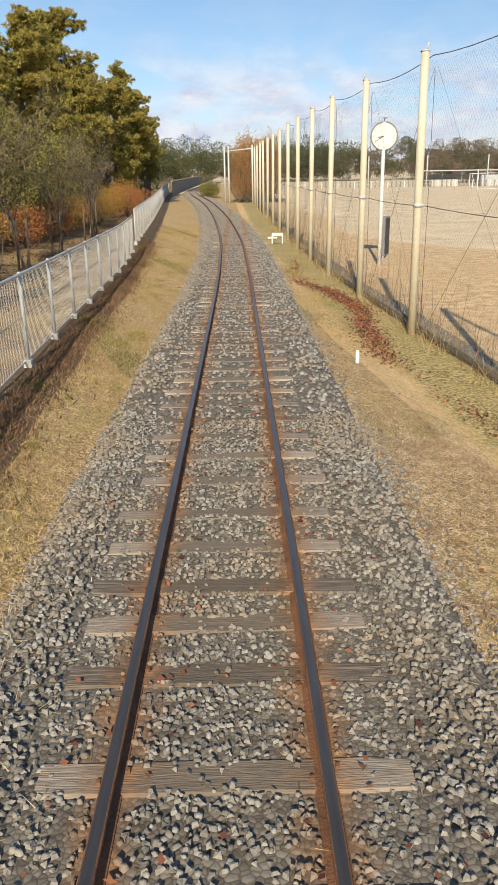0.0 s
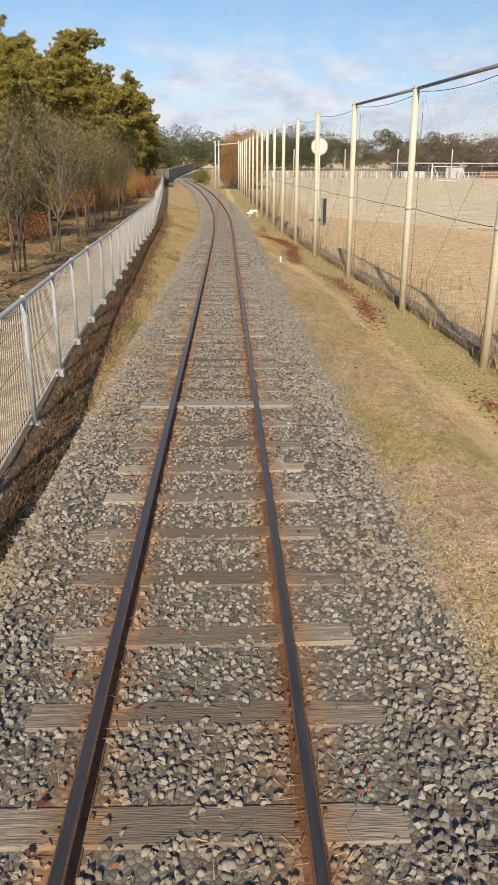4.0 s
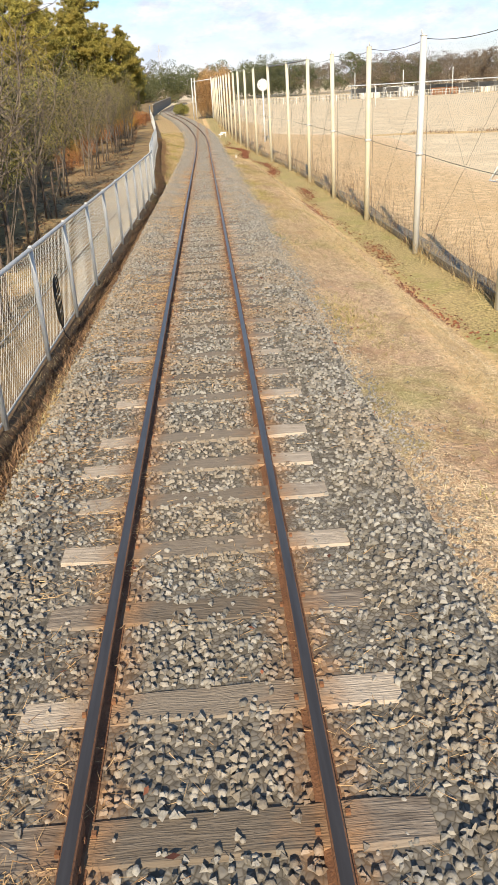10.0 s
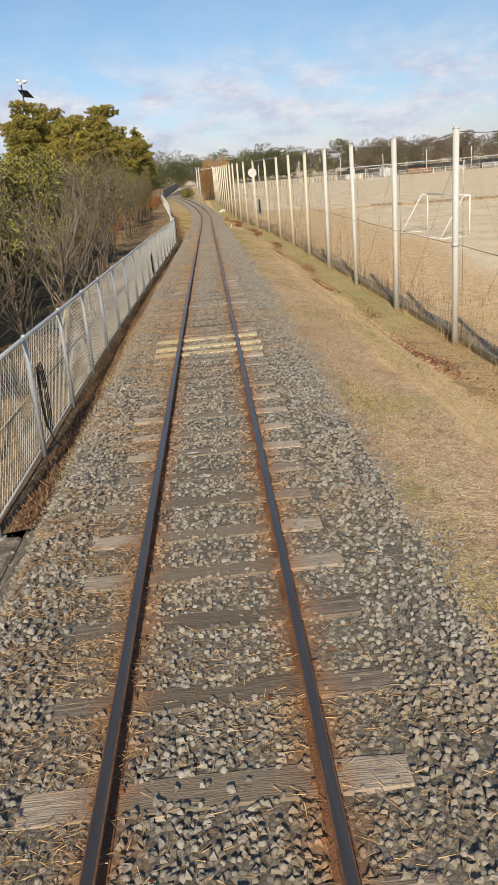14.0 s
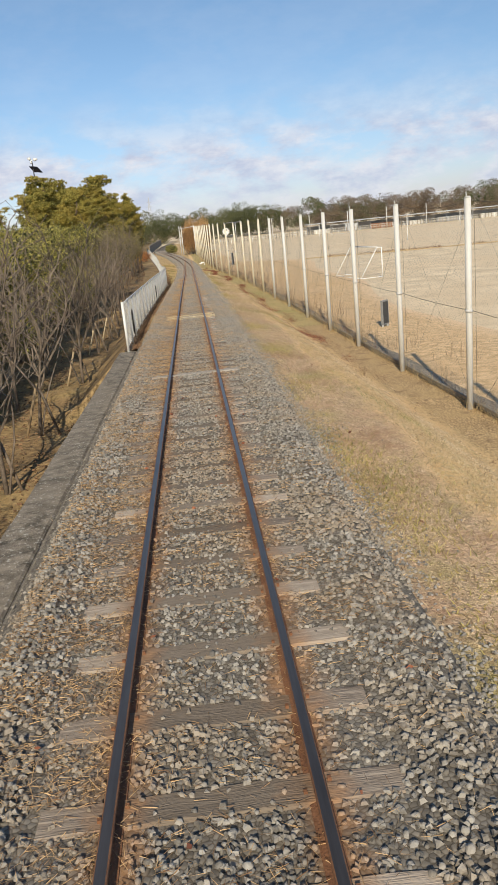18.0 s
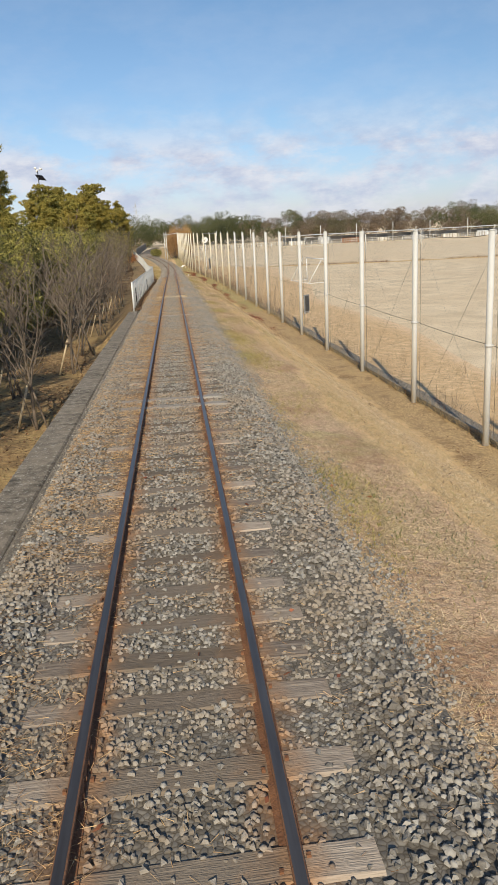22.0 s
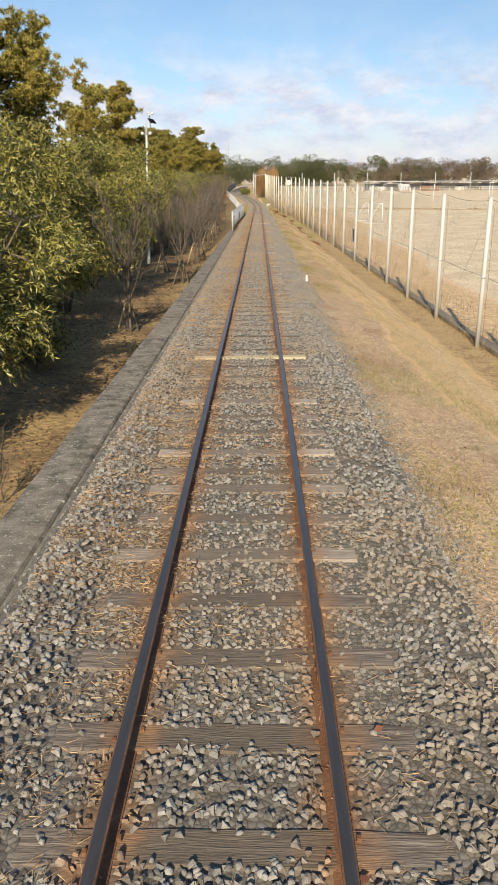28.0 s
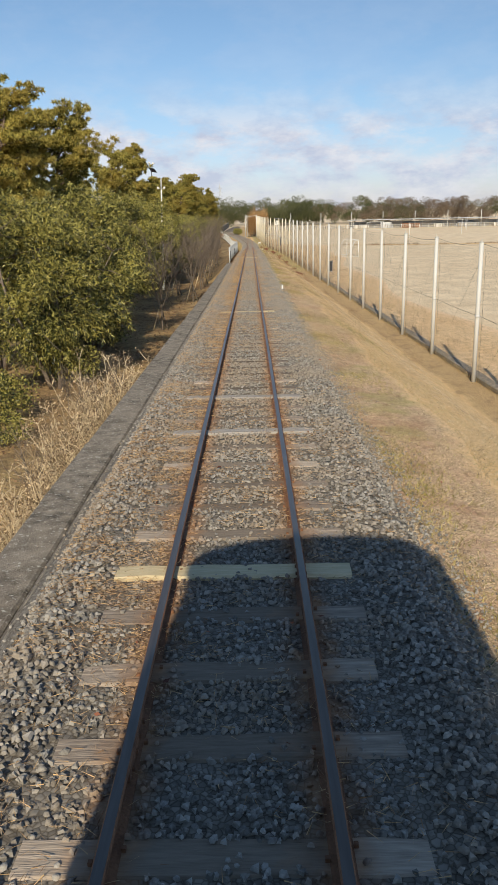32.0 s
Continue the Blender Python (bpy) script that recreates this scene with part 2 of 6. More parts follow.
M_SOLAR = material("solar_glass", (0.012, 0.016, 0.03), (0.03, 0.035, 0.06), 4, 0.15, 0.0, 60)
M_BARK = material("pine_bark", (0.075, 0.052, 0.038), (0.21, 0.155, 0.115), 9, 0.95, 0.9, 30, stretch=(1, 1, 0.3), dist=0.02)
M_TWIG = material("bare_twig", (0.060, 0.047, 0.037), (0.255, 0.205, 0.160), 7, 0.9, 0.3, 40, per="object", spread=0.15)
M_PINE = material("pine_needle", (0.055, 0.066, 0.017), (0.64, 0.55, 0.145), 0.7, 0.7, 0.0, 20, per="island", spread=0.42, third=(0.53, 0.405, 0.105), big=0.3, leaf=0.32, spec=0.25)
M_OLIVE = material("olive_leaf", (0.045, 0.045, 0.018), (0.30, 0.25, 0.09), 0.8, 0.6, 0.0, 20, per="island", spread=0.4, leaf=0.2, spec=0.3)
M_LEAF = material("evergreen_leaf", (0.026, 0.038, 0.011), (0.48, 0.43, 0.11), 0.8, 0.42, 0.0, 20, per="island", spread=0.46, leaf=0.16, spec=0.5)
M_RED = material("autumn_leaf", (0.28, 0.095, 0.03), (0.60, 0.28, 0.095), 0.8, 0.7, 0.0, 20, per="island", spread=0.4, leaf=0.3)
M_THICK = material("russet_thicket", (0.34, 0.19, 0.08), (0.70, 0.46, 0.21), 0.6, 0.8, 0.0, 20, per="island", spread=0.4, leaf=0.25)
M_GOLD = material("golden_leaf", (0.30, 0.16, 0.03), (0.58, 0.36, 0.08), 0.6, 0.7, 0.0, 20, per="island", spread=0.4, leaf=0.3)
M_FALLEN = material("fallen_leaf", (0.10, 0.032, 0.02), (0.33, 0.125, 0.065), 2, 0.8, 0.0, 20, per="island", spread=0.4)
M_CUT = material("cut_straw", (0.22, 0.135, 0.07), (0.97, 0.78, 0.51), 3, 0.85, 0.0, 20, per="island", spread=0.5)
M_STRAW = material("dry_straw", (0.32, 0.22, 0.10), (0.66, 0.52, 0.29), 1.2, 0.85, 0.0, 20, per="island", spread=0.35, leaf=0.2)
M_NEEDLE = material("fallen_needle", (0.21, 0.115, 0.055), (0.66, 0.445, 0.225), 1.2, 0.85, 0.0, 20, per="island", spread=0.42)
M_DRYWEED = material("dead_weed", (0.085, 0.046, 0.027), (0.31, 0.185, 0.10), 1.2, 0.9, 0.0, 20, per="island", spread=0.35)
M_SCRUB = material("scrub_stem", (0.30, 0.22, 0.13), (0.66, 0.54, 0.36), 1.2, 0.85, 0.0, 20, per="object", spread=0.35)
M_SEED = material("seed_head", (0.13, 0.085, 0.05), (0.62, 0.48, 0.30), 1.2, 0.9, 0.0, 20, per="island", spread=0.45)
M_YGREEN = material("yellow_green_grass", (0.20, 0.17, 0.045), (0.55, 0.45, 0.15), 1.2, 0.8, 0.0, 20, per="island", spread=0.4, leaf=0.2)
M_GREEN = material("green_weed", (0.06, 0.095, 0.02), (0.22, 0.24, 0.06), 1.2, 0.8, 0.0, 20, per="island", spread=0.35, leaf=0.2)
M_FAR_G = material("far_pine", (0.085, 0.10, 0.045), (0.235, 0.235, 0.11), 0.12, 0.9, 0.0, 0.6, per="island", spread=0.10, sharp=0.2, leaf=0.45)
M_FAR_B = material("far_bare_wood", (0.20, 0.155, 0.115), (0.35, 0.275, 0.20), 0.12, 0.9, 0.0, 0.6, per="island", spread=0.10, sharp=0.2, leaf=0.5)
M_ROOF = material("pale_roof", (0.40, 0.43, 0.47), (0.56, 0.58, 0.61), 1, 0.6, 0.0, 20)
M_BLUE = material("blue_coach_paint", (0.05, 0.12, 0.10), (0.08, 0.17, 0.14), 2, 0.4, 0.0, 30)
M_PLAS = material("white_marker", (0.78, 0.78, 0.76), (0.86, 0.86, 0.84), 6, 0.5, 0.0, 60)


def cobbled(m, scale):
    """Packed small stones in the bed below the loose ones."""
    n, l = m.node_tree.nodes, m.node_tree.links
    b = n["Principled BSDF"]
    co = n.new("ShaderNodeTexCoord")
    vo = n.new("ShaderNodeTexVoronoi")
    vo.inputs["Scale"].default_value = scale
    l.new(co.outputs["Object"], vo.inputs["Vector"])
    sep = n.new("ShaderNodeSeparateColor")
    l.new(vo.outputs["Color"], sep.inputs[0])
    ramp = n.new("ShaderNodeValToRGB")
    ramp.color_ramp.elements[0].color, ramp.color_ramp.elements[1].color = (0.13, 0.12, 0.105, 1), (0.35, 0.325, 0.285, 1)
    l.new(sep.outputs[0], ramp.inputs[0])
    old_colour = b.inputs["Base Color"].links[0].from_socket
    mx = n.new("ShaderNodeMixRGB")
    mx.inputs[0].default_value = 0.7
    l.new(old_colour, mx.inputs[1])
    l.new(ramp.outputs[0], mx.inputs[2])
    gaps = n.new("ShaderNodeTexVoronoi")
    gaps.feature = "DISTANCE_TO_EDGE"
    gaps.inputs["Scale"].default_value = scale
    l.new(co.outputs["Object"], gaps.inputs["Vector"])
    joint = n.new("ShaderNodeValToRGB")
    joint.color_ramp.elements[0].position, joint.color_ramp.elements[1].position = 0.02, 0.16
    joint.color_ramp.elements[0].color, joint.color_ramp.elements[1].color = (0.55, 0.52, 0.48, 1), (1, 1, 1, 1)
    l.new(gaps.outputs["Distance"], joint.inputs[0])
    dim = n.new("ShaderNodeMixRGB")
    dim.blend_type = "MULTIPLY"
    dim.inputs[0].default_value = 1.0
    l.new(mx.outputs[0], dim.inputs[1])
    l.new(joint.outputs[0], dim.inputs[2])
    l.new(dim.outputs[0], b.inputs["Base Color"])
    bp = n.new("ShaderNodeBump")
    bp.inputs["Strength"].default_value, bp.inputs["Distance"].default_value = 0.35, 0.014
    bp.invert = True
    l.new(vo.outputs["Distance"], bp.inputs["Height"])
    l.new(bp.outputs[0], b.inputs["Normal"])


cobbled(M_BED, 36.0)


def rust_stained(m, low=(0.17, 0.085, 0.042), high=(0.43, 0.235, 0.115)):
    """Rust washed off the rails on to what lies beside them."""
    n, l = m.node_tree.nodes, m.node_tree.links
    b = n["Principled BSDF"]
    co = n.new("ShaderNodeTexCoord")
    sep = n.new("ShaderNodeSeparateXYZ")
    l.new(co.outputs["Object"], sep.inputs[0])
    last = sep.outputs["X"]
    for op, value in (("ABSOLUTE", None), ("SUBTRACT", 0.4065), ("ABSOLUTE", None)):
        k = n.new("ShaderNodeMath")
        k.operation = op
        l.new(last, k.inputs[0])
        if value is not None:
            k.inputs[1].default_value = value
        last = k.outputs[0]
    noise = n.new("ShaderNodeTexNoise")
    noise.inputs["Scale"].default_value, noise.inputs["Detail"].default_value = 7.0, 4.0
    l.new(co.outputs["Object"], noise.inputs["Vector"])
    far = n.new("ShaderNodeMath")
    far.operation = "MULTIPLY_ADD"
    far.inputs[1].default_value = -0.25
    l.new(noise.outputs[0], far.inputs[0])
    l.new(last, far.inputs[2])
    mask = n.new("ShaderNodeMapRange")
    mask.inputs["From Min"].default_value, mask.inputs["From Max"].default_value = 0.045, -0.10
    mask.inputs["To Min"].default_value, mask.inputs["To Max"].default_value = 0.0, 0.66
    l.new(far.outputs[0], mask.inputs["Value"])
    ramp = n.new("ShaderNodeValToRGB")
    ramp.color_ramp.elements[0].color, ramp.color_ramp.elements[1].color = (*low, 1), (*high, 1)
    ramp.color_ramp.elements[0].position, ramp.color_ramp.elements[1].position = 0.35, 0.65
    l.new(noise.outputs[0], ramp.inputs[0])
    mx = n.new("ShaderNodeMixRGB")
    l.new(mask.outputs[0], mx.inputs[0])
    l.new(b.inputs["Base Color"].links[0].from_socket, mx.inputs[1])
    l.new(ramp.outputs[0], mx.inputs[2])
    l.new(mx.outputs[0], b.inputs["Base Color"])


def patched(m, colour, scale, shift, amount, lo=0.52, hi=0.62):
    """Patches of another growth, of litter or of painted shade, with soft uneven edges."""
    n, l = m.node_tree.nodes, m.node_tree.links
    b = n["Principled BSDF"]
    co, mp, noise = n.new("ShaderNodeTexCoord"), n.new("ShaderNodeMapping"), n.new("ShaderNodeTexNoise")
    mp.inputs["Location"].default_value = shift
    noise.inputs["Scale"].default_value, noise.inputs["Detail"].default_value, noise.inputs["Roughness"].default_value = scale, 6.0, 0.68
    l.new(co.outputs["Object"], mp.inputs[0])
    l.new(mp.outputs[0], noise.inputs["Vector"])
    mask = n.new("ShaderNodeMapRange")
    mask.inputs["From Min"].default_value, mask.inputs["From Max"].default_value = lo, hi
    mask.inputs["To Min"].default_value, mask.inputs["To Max"].default_value = 0.0, amount
    l.new(noise.outputs[0], mask.inputs["Value"])
    mx = n.new("ShaderNodeMixRGB")
    mx.inputs[2].default_value = (*colour, 1)
    l.new(mask.outputs[0], mx.inputs[0])
    l.new(b.inputs["Base Color"].links[0].from_socket, mx.inputs[1])
    l.new(mx.outputs[0], b.inputs["Base Color"])


def grimed(m, colour, half, amount):
    """Grease and dirt dropped along the middle of the track."""
    n, l = m.node_tree.nodes, m.node_tree.links
    b = n["Principled BSDF"]
    co, sep, noise = n.new("ShaderNodeTexCoord"), n.new("ShaderNodeSeparateXYZ"), n.new("ShaderNodeTexNoise")
    noise.inputs["Scale"].default_value, noise.inputs["Detail"].default_value = 9.0, 5.0
    l.new(co.outputs["Object"], sep.inputs[0])
    l.new(co.outputs["Object"], noise.inputs["Vector"])
    away, rag, mask, mx = n.new("ShaderNodeMath"), n.new("ShaderNodeMath"), n.new("ShaderNodeMapRange"), n.new("ShaderNodeMixRGB")
    away.operation, rag.operation = "ABSOLUTE", "MULTIPLY_ADD"
    rag.inputs[1].default_value = 0.3
    l.new(sep.outputs["X"], away.inputs[0])
    l.new(noise.outputs[0], rag.inputs[0])
    l.new(away.outputs[0], rag.inputs[2])
    mask.inputs["From Min"].default_value, mask.inputs["From Max"].default_value = half + 0.20, half + 0.08
    mask.inputs["To Min"].default_value, mask.inputs["To Max"].default_value = 0.0, amount
    l.new(rag.outputs[0], mask.inputs["Value"])
    mx.inputs[2].default_value = (*colour, 1)
    l.new(mask.outputs[0], mx.inputs[0])
    l.new(b.inputs["Base Color"].links[0].from_socket, mx.inputs[1])
    l.new(mx.outputs[0], b.inputs["Base Color"])


grimed(M_TIE, (0.15, 0.118, 0.085), 0.42, 0.66)
for m in (M_STONE, M_BED, M_TIE):
    rust_stained(m)
for m, k in ((M_GRASS, 0.6), (M_CUT, 0.5), (M_LAWN, 0.4)):
    patched(m, (0.44, 0.25, 0.15), 0.85, (3.0, 7.0, 0.0), k)
    patched(m, (0.36, 0.34, 0.10), 0.6, (11.0, 2.0, 5.0), k, 0.53, 0.66)
patched(M_CONC, (0.60, 0.58, 0.52), 26.0, (1.0, 4.0, 2.0), 0.8, 0.575, 0.64)
patched(M_CONC, (0.40, 0.35, 0.28), 2.2, (6.0, 3.0, 1.0), 0.4, 0.54, 0.66)
# dark patches in the park ground's colour paint scattered shade under the trees
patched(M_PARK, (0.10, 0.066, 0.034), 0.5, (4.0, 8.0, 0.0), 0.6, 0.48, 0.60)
patched(M_PARK, (0.50, 0.37, 0.16), 0.28, (1.0, 2.0, 0.0), 0.55, 0.50, 0.64)
patched(M_LAWN, (0.24, 0.14, 0.06), 2.6, (9.0, 4.0, 2.0), 0.4, 0.55, 0.66)


def feathered(m, colour, side, width):
    """The growth thins out into its neighbour's colour over one edge of its strip: side 0 or 1 of the share across."""
    n, l = m.node_tree.nodes, m.node_tree.links
    b = n["Principled BSDF"]
    at, co, noise = n.new("ShaderNodeAttribute"), n.new("ShaderNodeTexCoord"), n.new("ShaderNodeTexNoise")
    at.attribute_name = "across"
    noise.inputs["Scale"].default_value, noise.inputs["Detail"].default_value, noise.inputs["Roughness"].default_value = 2.6, 7.0, 0.7
    l.new(co.outputs["Object"], noise.inputs["Vector"])
    add = n.new("ShaderNodeMath")
    add.operation = "MULTIPLY_ADD"
    add.inputs[1].default_value = width * (2.4 if side == 0 else -2.4)
    l.new(noise.outputs[0], add.inputs[0])
    l.new(at.outputs["Fac"], add.inputs[2])
    mask = n.new("ShaderNodeMapRange")
    edge = 1.2 * width if side == 0 else 1 - 1.2 * width
    mask.inputs["From Min"].default_value = edge + (width if side == 0 else -width)
    mask.inputs["From Max"].default_value = edge
    mask.inputs["To Min"].default_value, mask.inputs["To Max"].default_value = 0.0, 0.95
    l.new(add.outputs[0], mask.inputs["Value"])
    mx = n.new("ShaderNodeMixRGB")
    mx.inputs[2].default_value = (*colour, 1)
    l.new(mask.outputs[0], mx.inputs[0])
    l.new(b.inputs["Base Color"].links[0].from_socket, mx.inputs[1])
    l.new(mx.outputs[0], b.inputs["Base Color"])


for m, k in ((M_GRASS, 0.38), (M_CUT, 0.30), (M_SLOPE, 0.28), (M_LAWN, 0.4)):
    patched(m, (0.24, 0.15, 0.085), 8.0, (2.0, 5.0, 1.0), k, 0.52, 0.62)
    patched(m, (0.97, 0.75, 0.45), 5.0, (7.0, 3.0, 4.0), k, 0.55, 0.66)
feathered(M_EDGE, (0.82, 0.61, 0.39), 1, 0.22)
feathered(M_GRASS, (0.42, 0.345, 0.27), 0, 0.22)
feathered(M_GRASS, (0.86, 0.62, 0.33), 1, 0.16)
feathered(M_LAWN, (0.45, 0.355, 0.24), 0, 0.2)
feathered(M_TOE, (0.72, 0.51, 0.26), 0, 0.16)
feathered(M_MOSS, (0.70, 0.50, 0.24), 0, 0.16)
patched(M_TOE, (0.20, 0.12, 0.06), 1.6, (5.0, 1.0, 3.0), 0.5, 0.54, 0.62)
patched(M_MOSS, (0.34, 0.32, 0.09), 0.8, (2.0, 9.0, 3.0), 0.5)

def lumpy(m, scale, deep):
    """Tufts and clods a hand wide, on top of the fine relief."""
    n, l = m.node_tree.nodes, m.node_tree.links
    b = n["Principled BSDF"]
    co, noise, bp = n.new("ShaderNodeTexCoord"), n.new("ShaderNodeTexNoise"), n.new("ShaderNodeBump")
    noise.inputs["Scale"].default_value, noise.inputs["Detail"].default_value, noise.inputs["Roughness"].default_value = scale, 4.0, 0.62
    bp.inputs["Strength"].default_value, bp.inputs["Distance"].default_value = 0.85, deep
    l.new(co.outputs["Object"], noise.inputs["Vector"])
    l.new(noise.outputs[0], bp.inputs["Height"])
    if b.inputs["Normal"].links:
        l.new(b.inputs["Normal"].links[0].from_socket, bp.inputs["Normal"])
    l.new(bp.outputs[0], b.inputs["Normal"])


for m, scale, deep in ((M_GRASS, 17.0, 0.045), (M_SLOPE, 15.0, 0.05), (M_LAWN, 11.0, 0.06), (M_MOSS, 10.0, 0.05), (M_TOE, 14.0, 0.05), (M_EDGE, 5.0, 0.07), (M_PARK, 7.0, 0.08)):
    lumpy(m, scale, deep)

# ---- building helpers ----
RNG = np.random.default_rng(7)


def raw_mesh(name, verts, faces, mats, slots=None, smooth=False):
    """A mesh from arrays; faces is an (n, k) array, or a list of such arrays."""
    me = bpy.data.meshes.new(name)
    verts = np.asarray(verts, dtype=np.float32)
    groups = [np.asarray(f, dtype=np.int32) for f in (faces if isinstance(faces, list) else [faces]) if len(f)]
    loops = np.concatenate([g.ravel() for g in groups])
    totals = np.concatenate([np.full(len(g), g.shape[1], dtype=np.int32) for g in groups])
    starts = np.concatenate([[0], np.cumsum(totals)[:-1]]).astype(np.int32)
    me.vertices.add(len(verts))
    me.vertices.foreach_set("co", verts.ravel())
    me.loops.add(len(loops))
    me.loops.foreach_set("vertex_index", loops)
    me.polygons.add(len(totals))
    me.polygons.foreach_set("loop_start", starts)
    me.polygons.foreach_set("loop_total", totals)
    for m in (mats if isinstance(mats, (list, tuple)) else [mats]):
        me.materials.append(m)
    if slots is not None:
        me.polygons.foreach_set("material_index", np.asarray(slots, dtype=np.int32))
    me.polygons.foreach_set("use_smooth", np.full(len(totals), smooth))
    me.update(calc_edges=True)
    me.validate()
    return me


class Shape:
    """Collects simple solids into one mesh."""

    def __init__(self):
        self.v, self.q, self.t, self.n = [], [], [], 0

    def add(self, verts, quads=(), tris=()):
        self.v.append(np.asarray(verts, dtype=float).reshape(-1, 3))
        if len(quads):
            self.q.append(np.asarray(quads) + self.n)
        if len(tris):
            self.t.append(np.asarray(tris) + self.n)
        self.n += len(self.v[-1])
        return self

    def box(self, centre, size, turn=0.0, bevel=0.0):
        cx, cy, cz = centre
        sx, sy, sz = (s / 2 for s in size)
        b = min(bevel, sx * 0.9, sy * 0.9)
        rings = []
        for z, inset in ((-sz, b), (-sz + b, 0), (sz - b, 0), (sz, b)) if b else ((-sz, 0), (sz, 0)):
            x, y = sx - inset, sy - inset
            rings.append([(-x, -y, z), (x, -y, z), (x, y, z), (-x, y, z)])
        p = np.array(rings, dtype=float).reshape(-1, 3)
        c, s = math.cos(turn), math.sin(turn)
        p = np.stack([p[:, 0] * c - p[:, 1] * s + cx, p[:, 0] * s + p[:, 1] * c + cy, p[:, 2] + cz], 1)
        k = len(rings)
        q = [[3, 2, 1, 0], [4 * k - 4, 4 * k - 3, 4 * k - 2, 4 * k - 1]]
        for r in range(k - 1):
            for i in range(4):
                j = (i + 1) % 4
                q.append([4 * r + i, 4 * r + j, 4 * r + 4 + j, 4 * r + 4 + i])
        return self.add(p, q)

    def tube(self, points, radii, sides=8, cap=True):
        pts = np.asarray(points, dtype=float)
        rad = np.broadcast_to(np.asarray(radii, dtype=float), (len(pts),))
        way = np.gradient(pts, axis=0)
        way /= np.linalg.norm(way, axis=1)[:, None] + 1e-9
        up = np.array([0.0, 0.0, 1.0]) if abs(way[0, 2]) < 0.9 else np.array([1.0, 0.0, 0.0])
        a = np.cross(way, up)
        a /= np.linalg.norm(a, axis=1)[:, None] + 1e-9
        b = np.cross(way, a)
        ang = np.linspace(0, 2 * math.pi, sides, endpoint=False)
        ring = pts[:, None] + rad[:, None, None] * (np.cos(ang)[None, :, None] * a[:, None] + np.sin(ang)[None, :, None] * b[:, None])
        q = []
        for i in range(len(pts) - 1):
            for j in range(sides):
                k = (j + 1) % sides
                q.append([i * sides + j, i * sides + k, i * sides + sides + k, i * sides + sides + j])
        tris = []
        if cap:
            for base, flip in ((0, 1), ((len(pts) - 1) * sides, 0)):
                for j in range(1, sides - 1):
                    f = [base, base + j, base + j + 1]
                    tris.append(f[::-1] if flip else f)
        return self.add(ring.reshape(-1, 3), q, tris)

    def loft(self, profile, path_points):
        """profile(i) gives the same number of points for each i."""
        rings = np.asarray(path_points, dtype=float)
        n, k = rings.shape[0], rings.shape[1]
        q = [[i * k + j, i * k + j + 1, (i + 1) * k + j + 1, (i + 1) * k + j] for i in range(n - 1) for j in range(k - 1)]
        return self.add(rings.reshape(-1, 3), q)

    def mesh(self, name, mats, smooth=False, slots=None):
        faces = []
        if self.q:
            faces.append(np.concatenate(self.q))
        if self.t:
            faces.append(np.concatenate(self.t))
        return raw_mesh(name, np.concatenate(self.v), faces, mats, slots, smooth)


def part(name, data, parent, label=""):
    ob = new(name, data)
    ob.parent = parent
    if label:
        ob["label"] = label
    return ob


def thing(name, label, category, at=(0, 0, 0), group="", kind=""):
    ob = new(name)
    ob.location = at
    return tagged(ob, label, category, group, kind)


def solid(name, data, label, category="", kind="", group=""):
    return tagged(new(name, data), label, category, group, kind)


def curve_of(knots):
    ky, kv = np.array([k[0] for k in knots], float), np.array([k[1] for k in knots], float)
    order = np.argsort(ky)
    ky, kv = ky[order], kv[order]

    def value(y, soft=2.5):
        y = np.asarray(y, float)
        return sum(np.interp(y + o * soft, ky, kv) for o in (-1.0, -0.5, 0.0, 0.5, 1.0)) / 5
    return value


# ---- the lie of the land ----
rail_z = curve_of([(-140, 5.24), (-89, 3.76), (-74, 3.33), (-59, 2.88), (-44, 2.50), (-28, 2.11), (-13, 1.76), (2, 1.31), (17, 0.82), (25, 0.56), (33, 0.36), (42, 0.28), (250, 0.28)])
track_x = curve_of([(-140, 0), (38, 0), (48, -0.12), (60, -0.62), (70, -1.2), (80, -1.9), (90, -2.7), (100, -3.7), (110, -4.7), (120, -5.5), (132, -6.1), (150, -6.1), (193, -5.0), (250, -2.0)])
pole_x = curve_of([(90, 1.5), (80, 1.61), (60, 1.95), (47, 2.29), (39, 2.56), (31, 3.16), (26, 3.61), (21, 4.06), (11, 4.55), (1, 4.90), (-9, 5.24), (-23, 5.77), (-38, 6.42), (-52, 7.05), (-63, 7.50), (-95, 8.9), (-140, 10.6)])
fence_line = curve_of([(-28, -1.57), (-25, -1.58), (-18, -1.67), (-9, -1.59), (0, -1.51), (8, -1.47), (15, -1.98), (20, -2.2), (27, -2.58), (39, -3.05), (60, -4.4), (100, -7.2), (120, -8.3)])
fence_foot = curve_of([(-28, 1.84), (-25, 1.80), (-18, 1.57), (-9, 1.40), (0, 1.20), (8, 1.03), (15, 0.81), (20, 0.70), (27, 0.54), (39, 0.36), (60, 0.30), (120, 0.30)])
fence_x = lambda y: fence_line(y, 0.6)          # the fence bends sharply where the bank begins to fall
fence_z = lambda y: fence_foot(y, 0.6)
WALL_END = -25.7          # where the chain-link fence ends and the bare retaining wall begins
PARK = 0.30


def bump_of(x, y, size=1.0, height=0.04):
    return height * (np.sin(x * 2.1 / size + y * 0.7 / size) * np.sin(y * 1.3 / size - x * 0.6 / size) + 0.5 * np.sin(y * 3.7 / size + 1.3 * x))


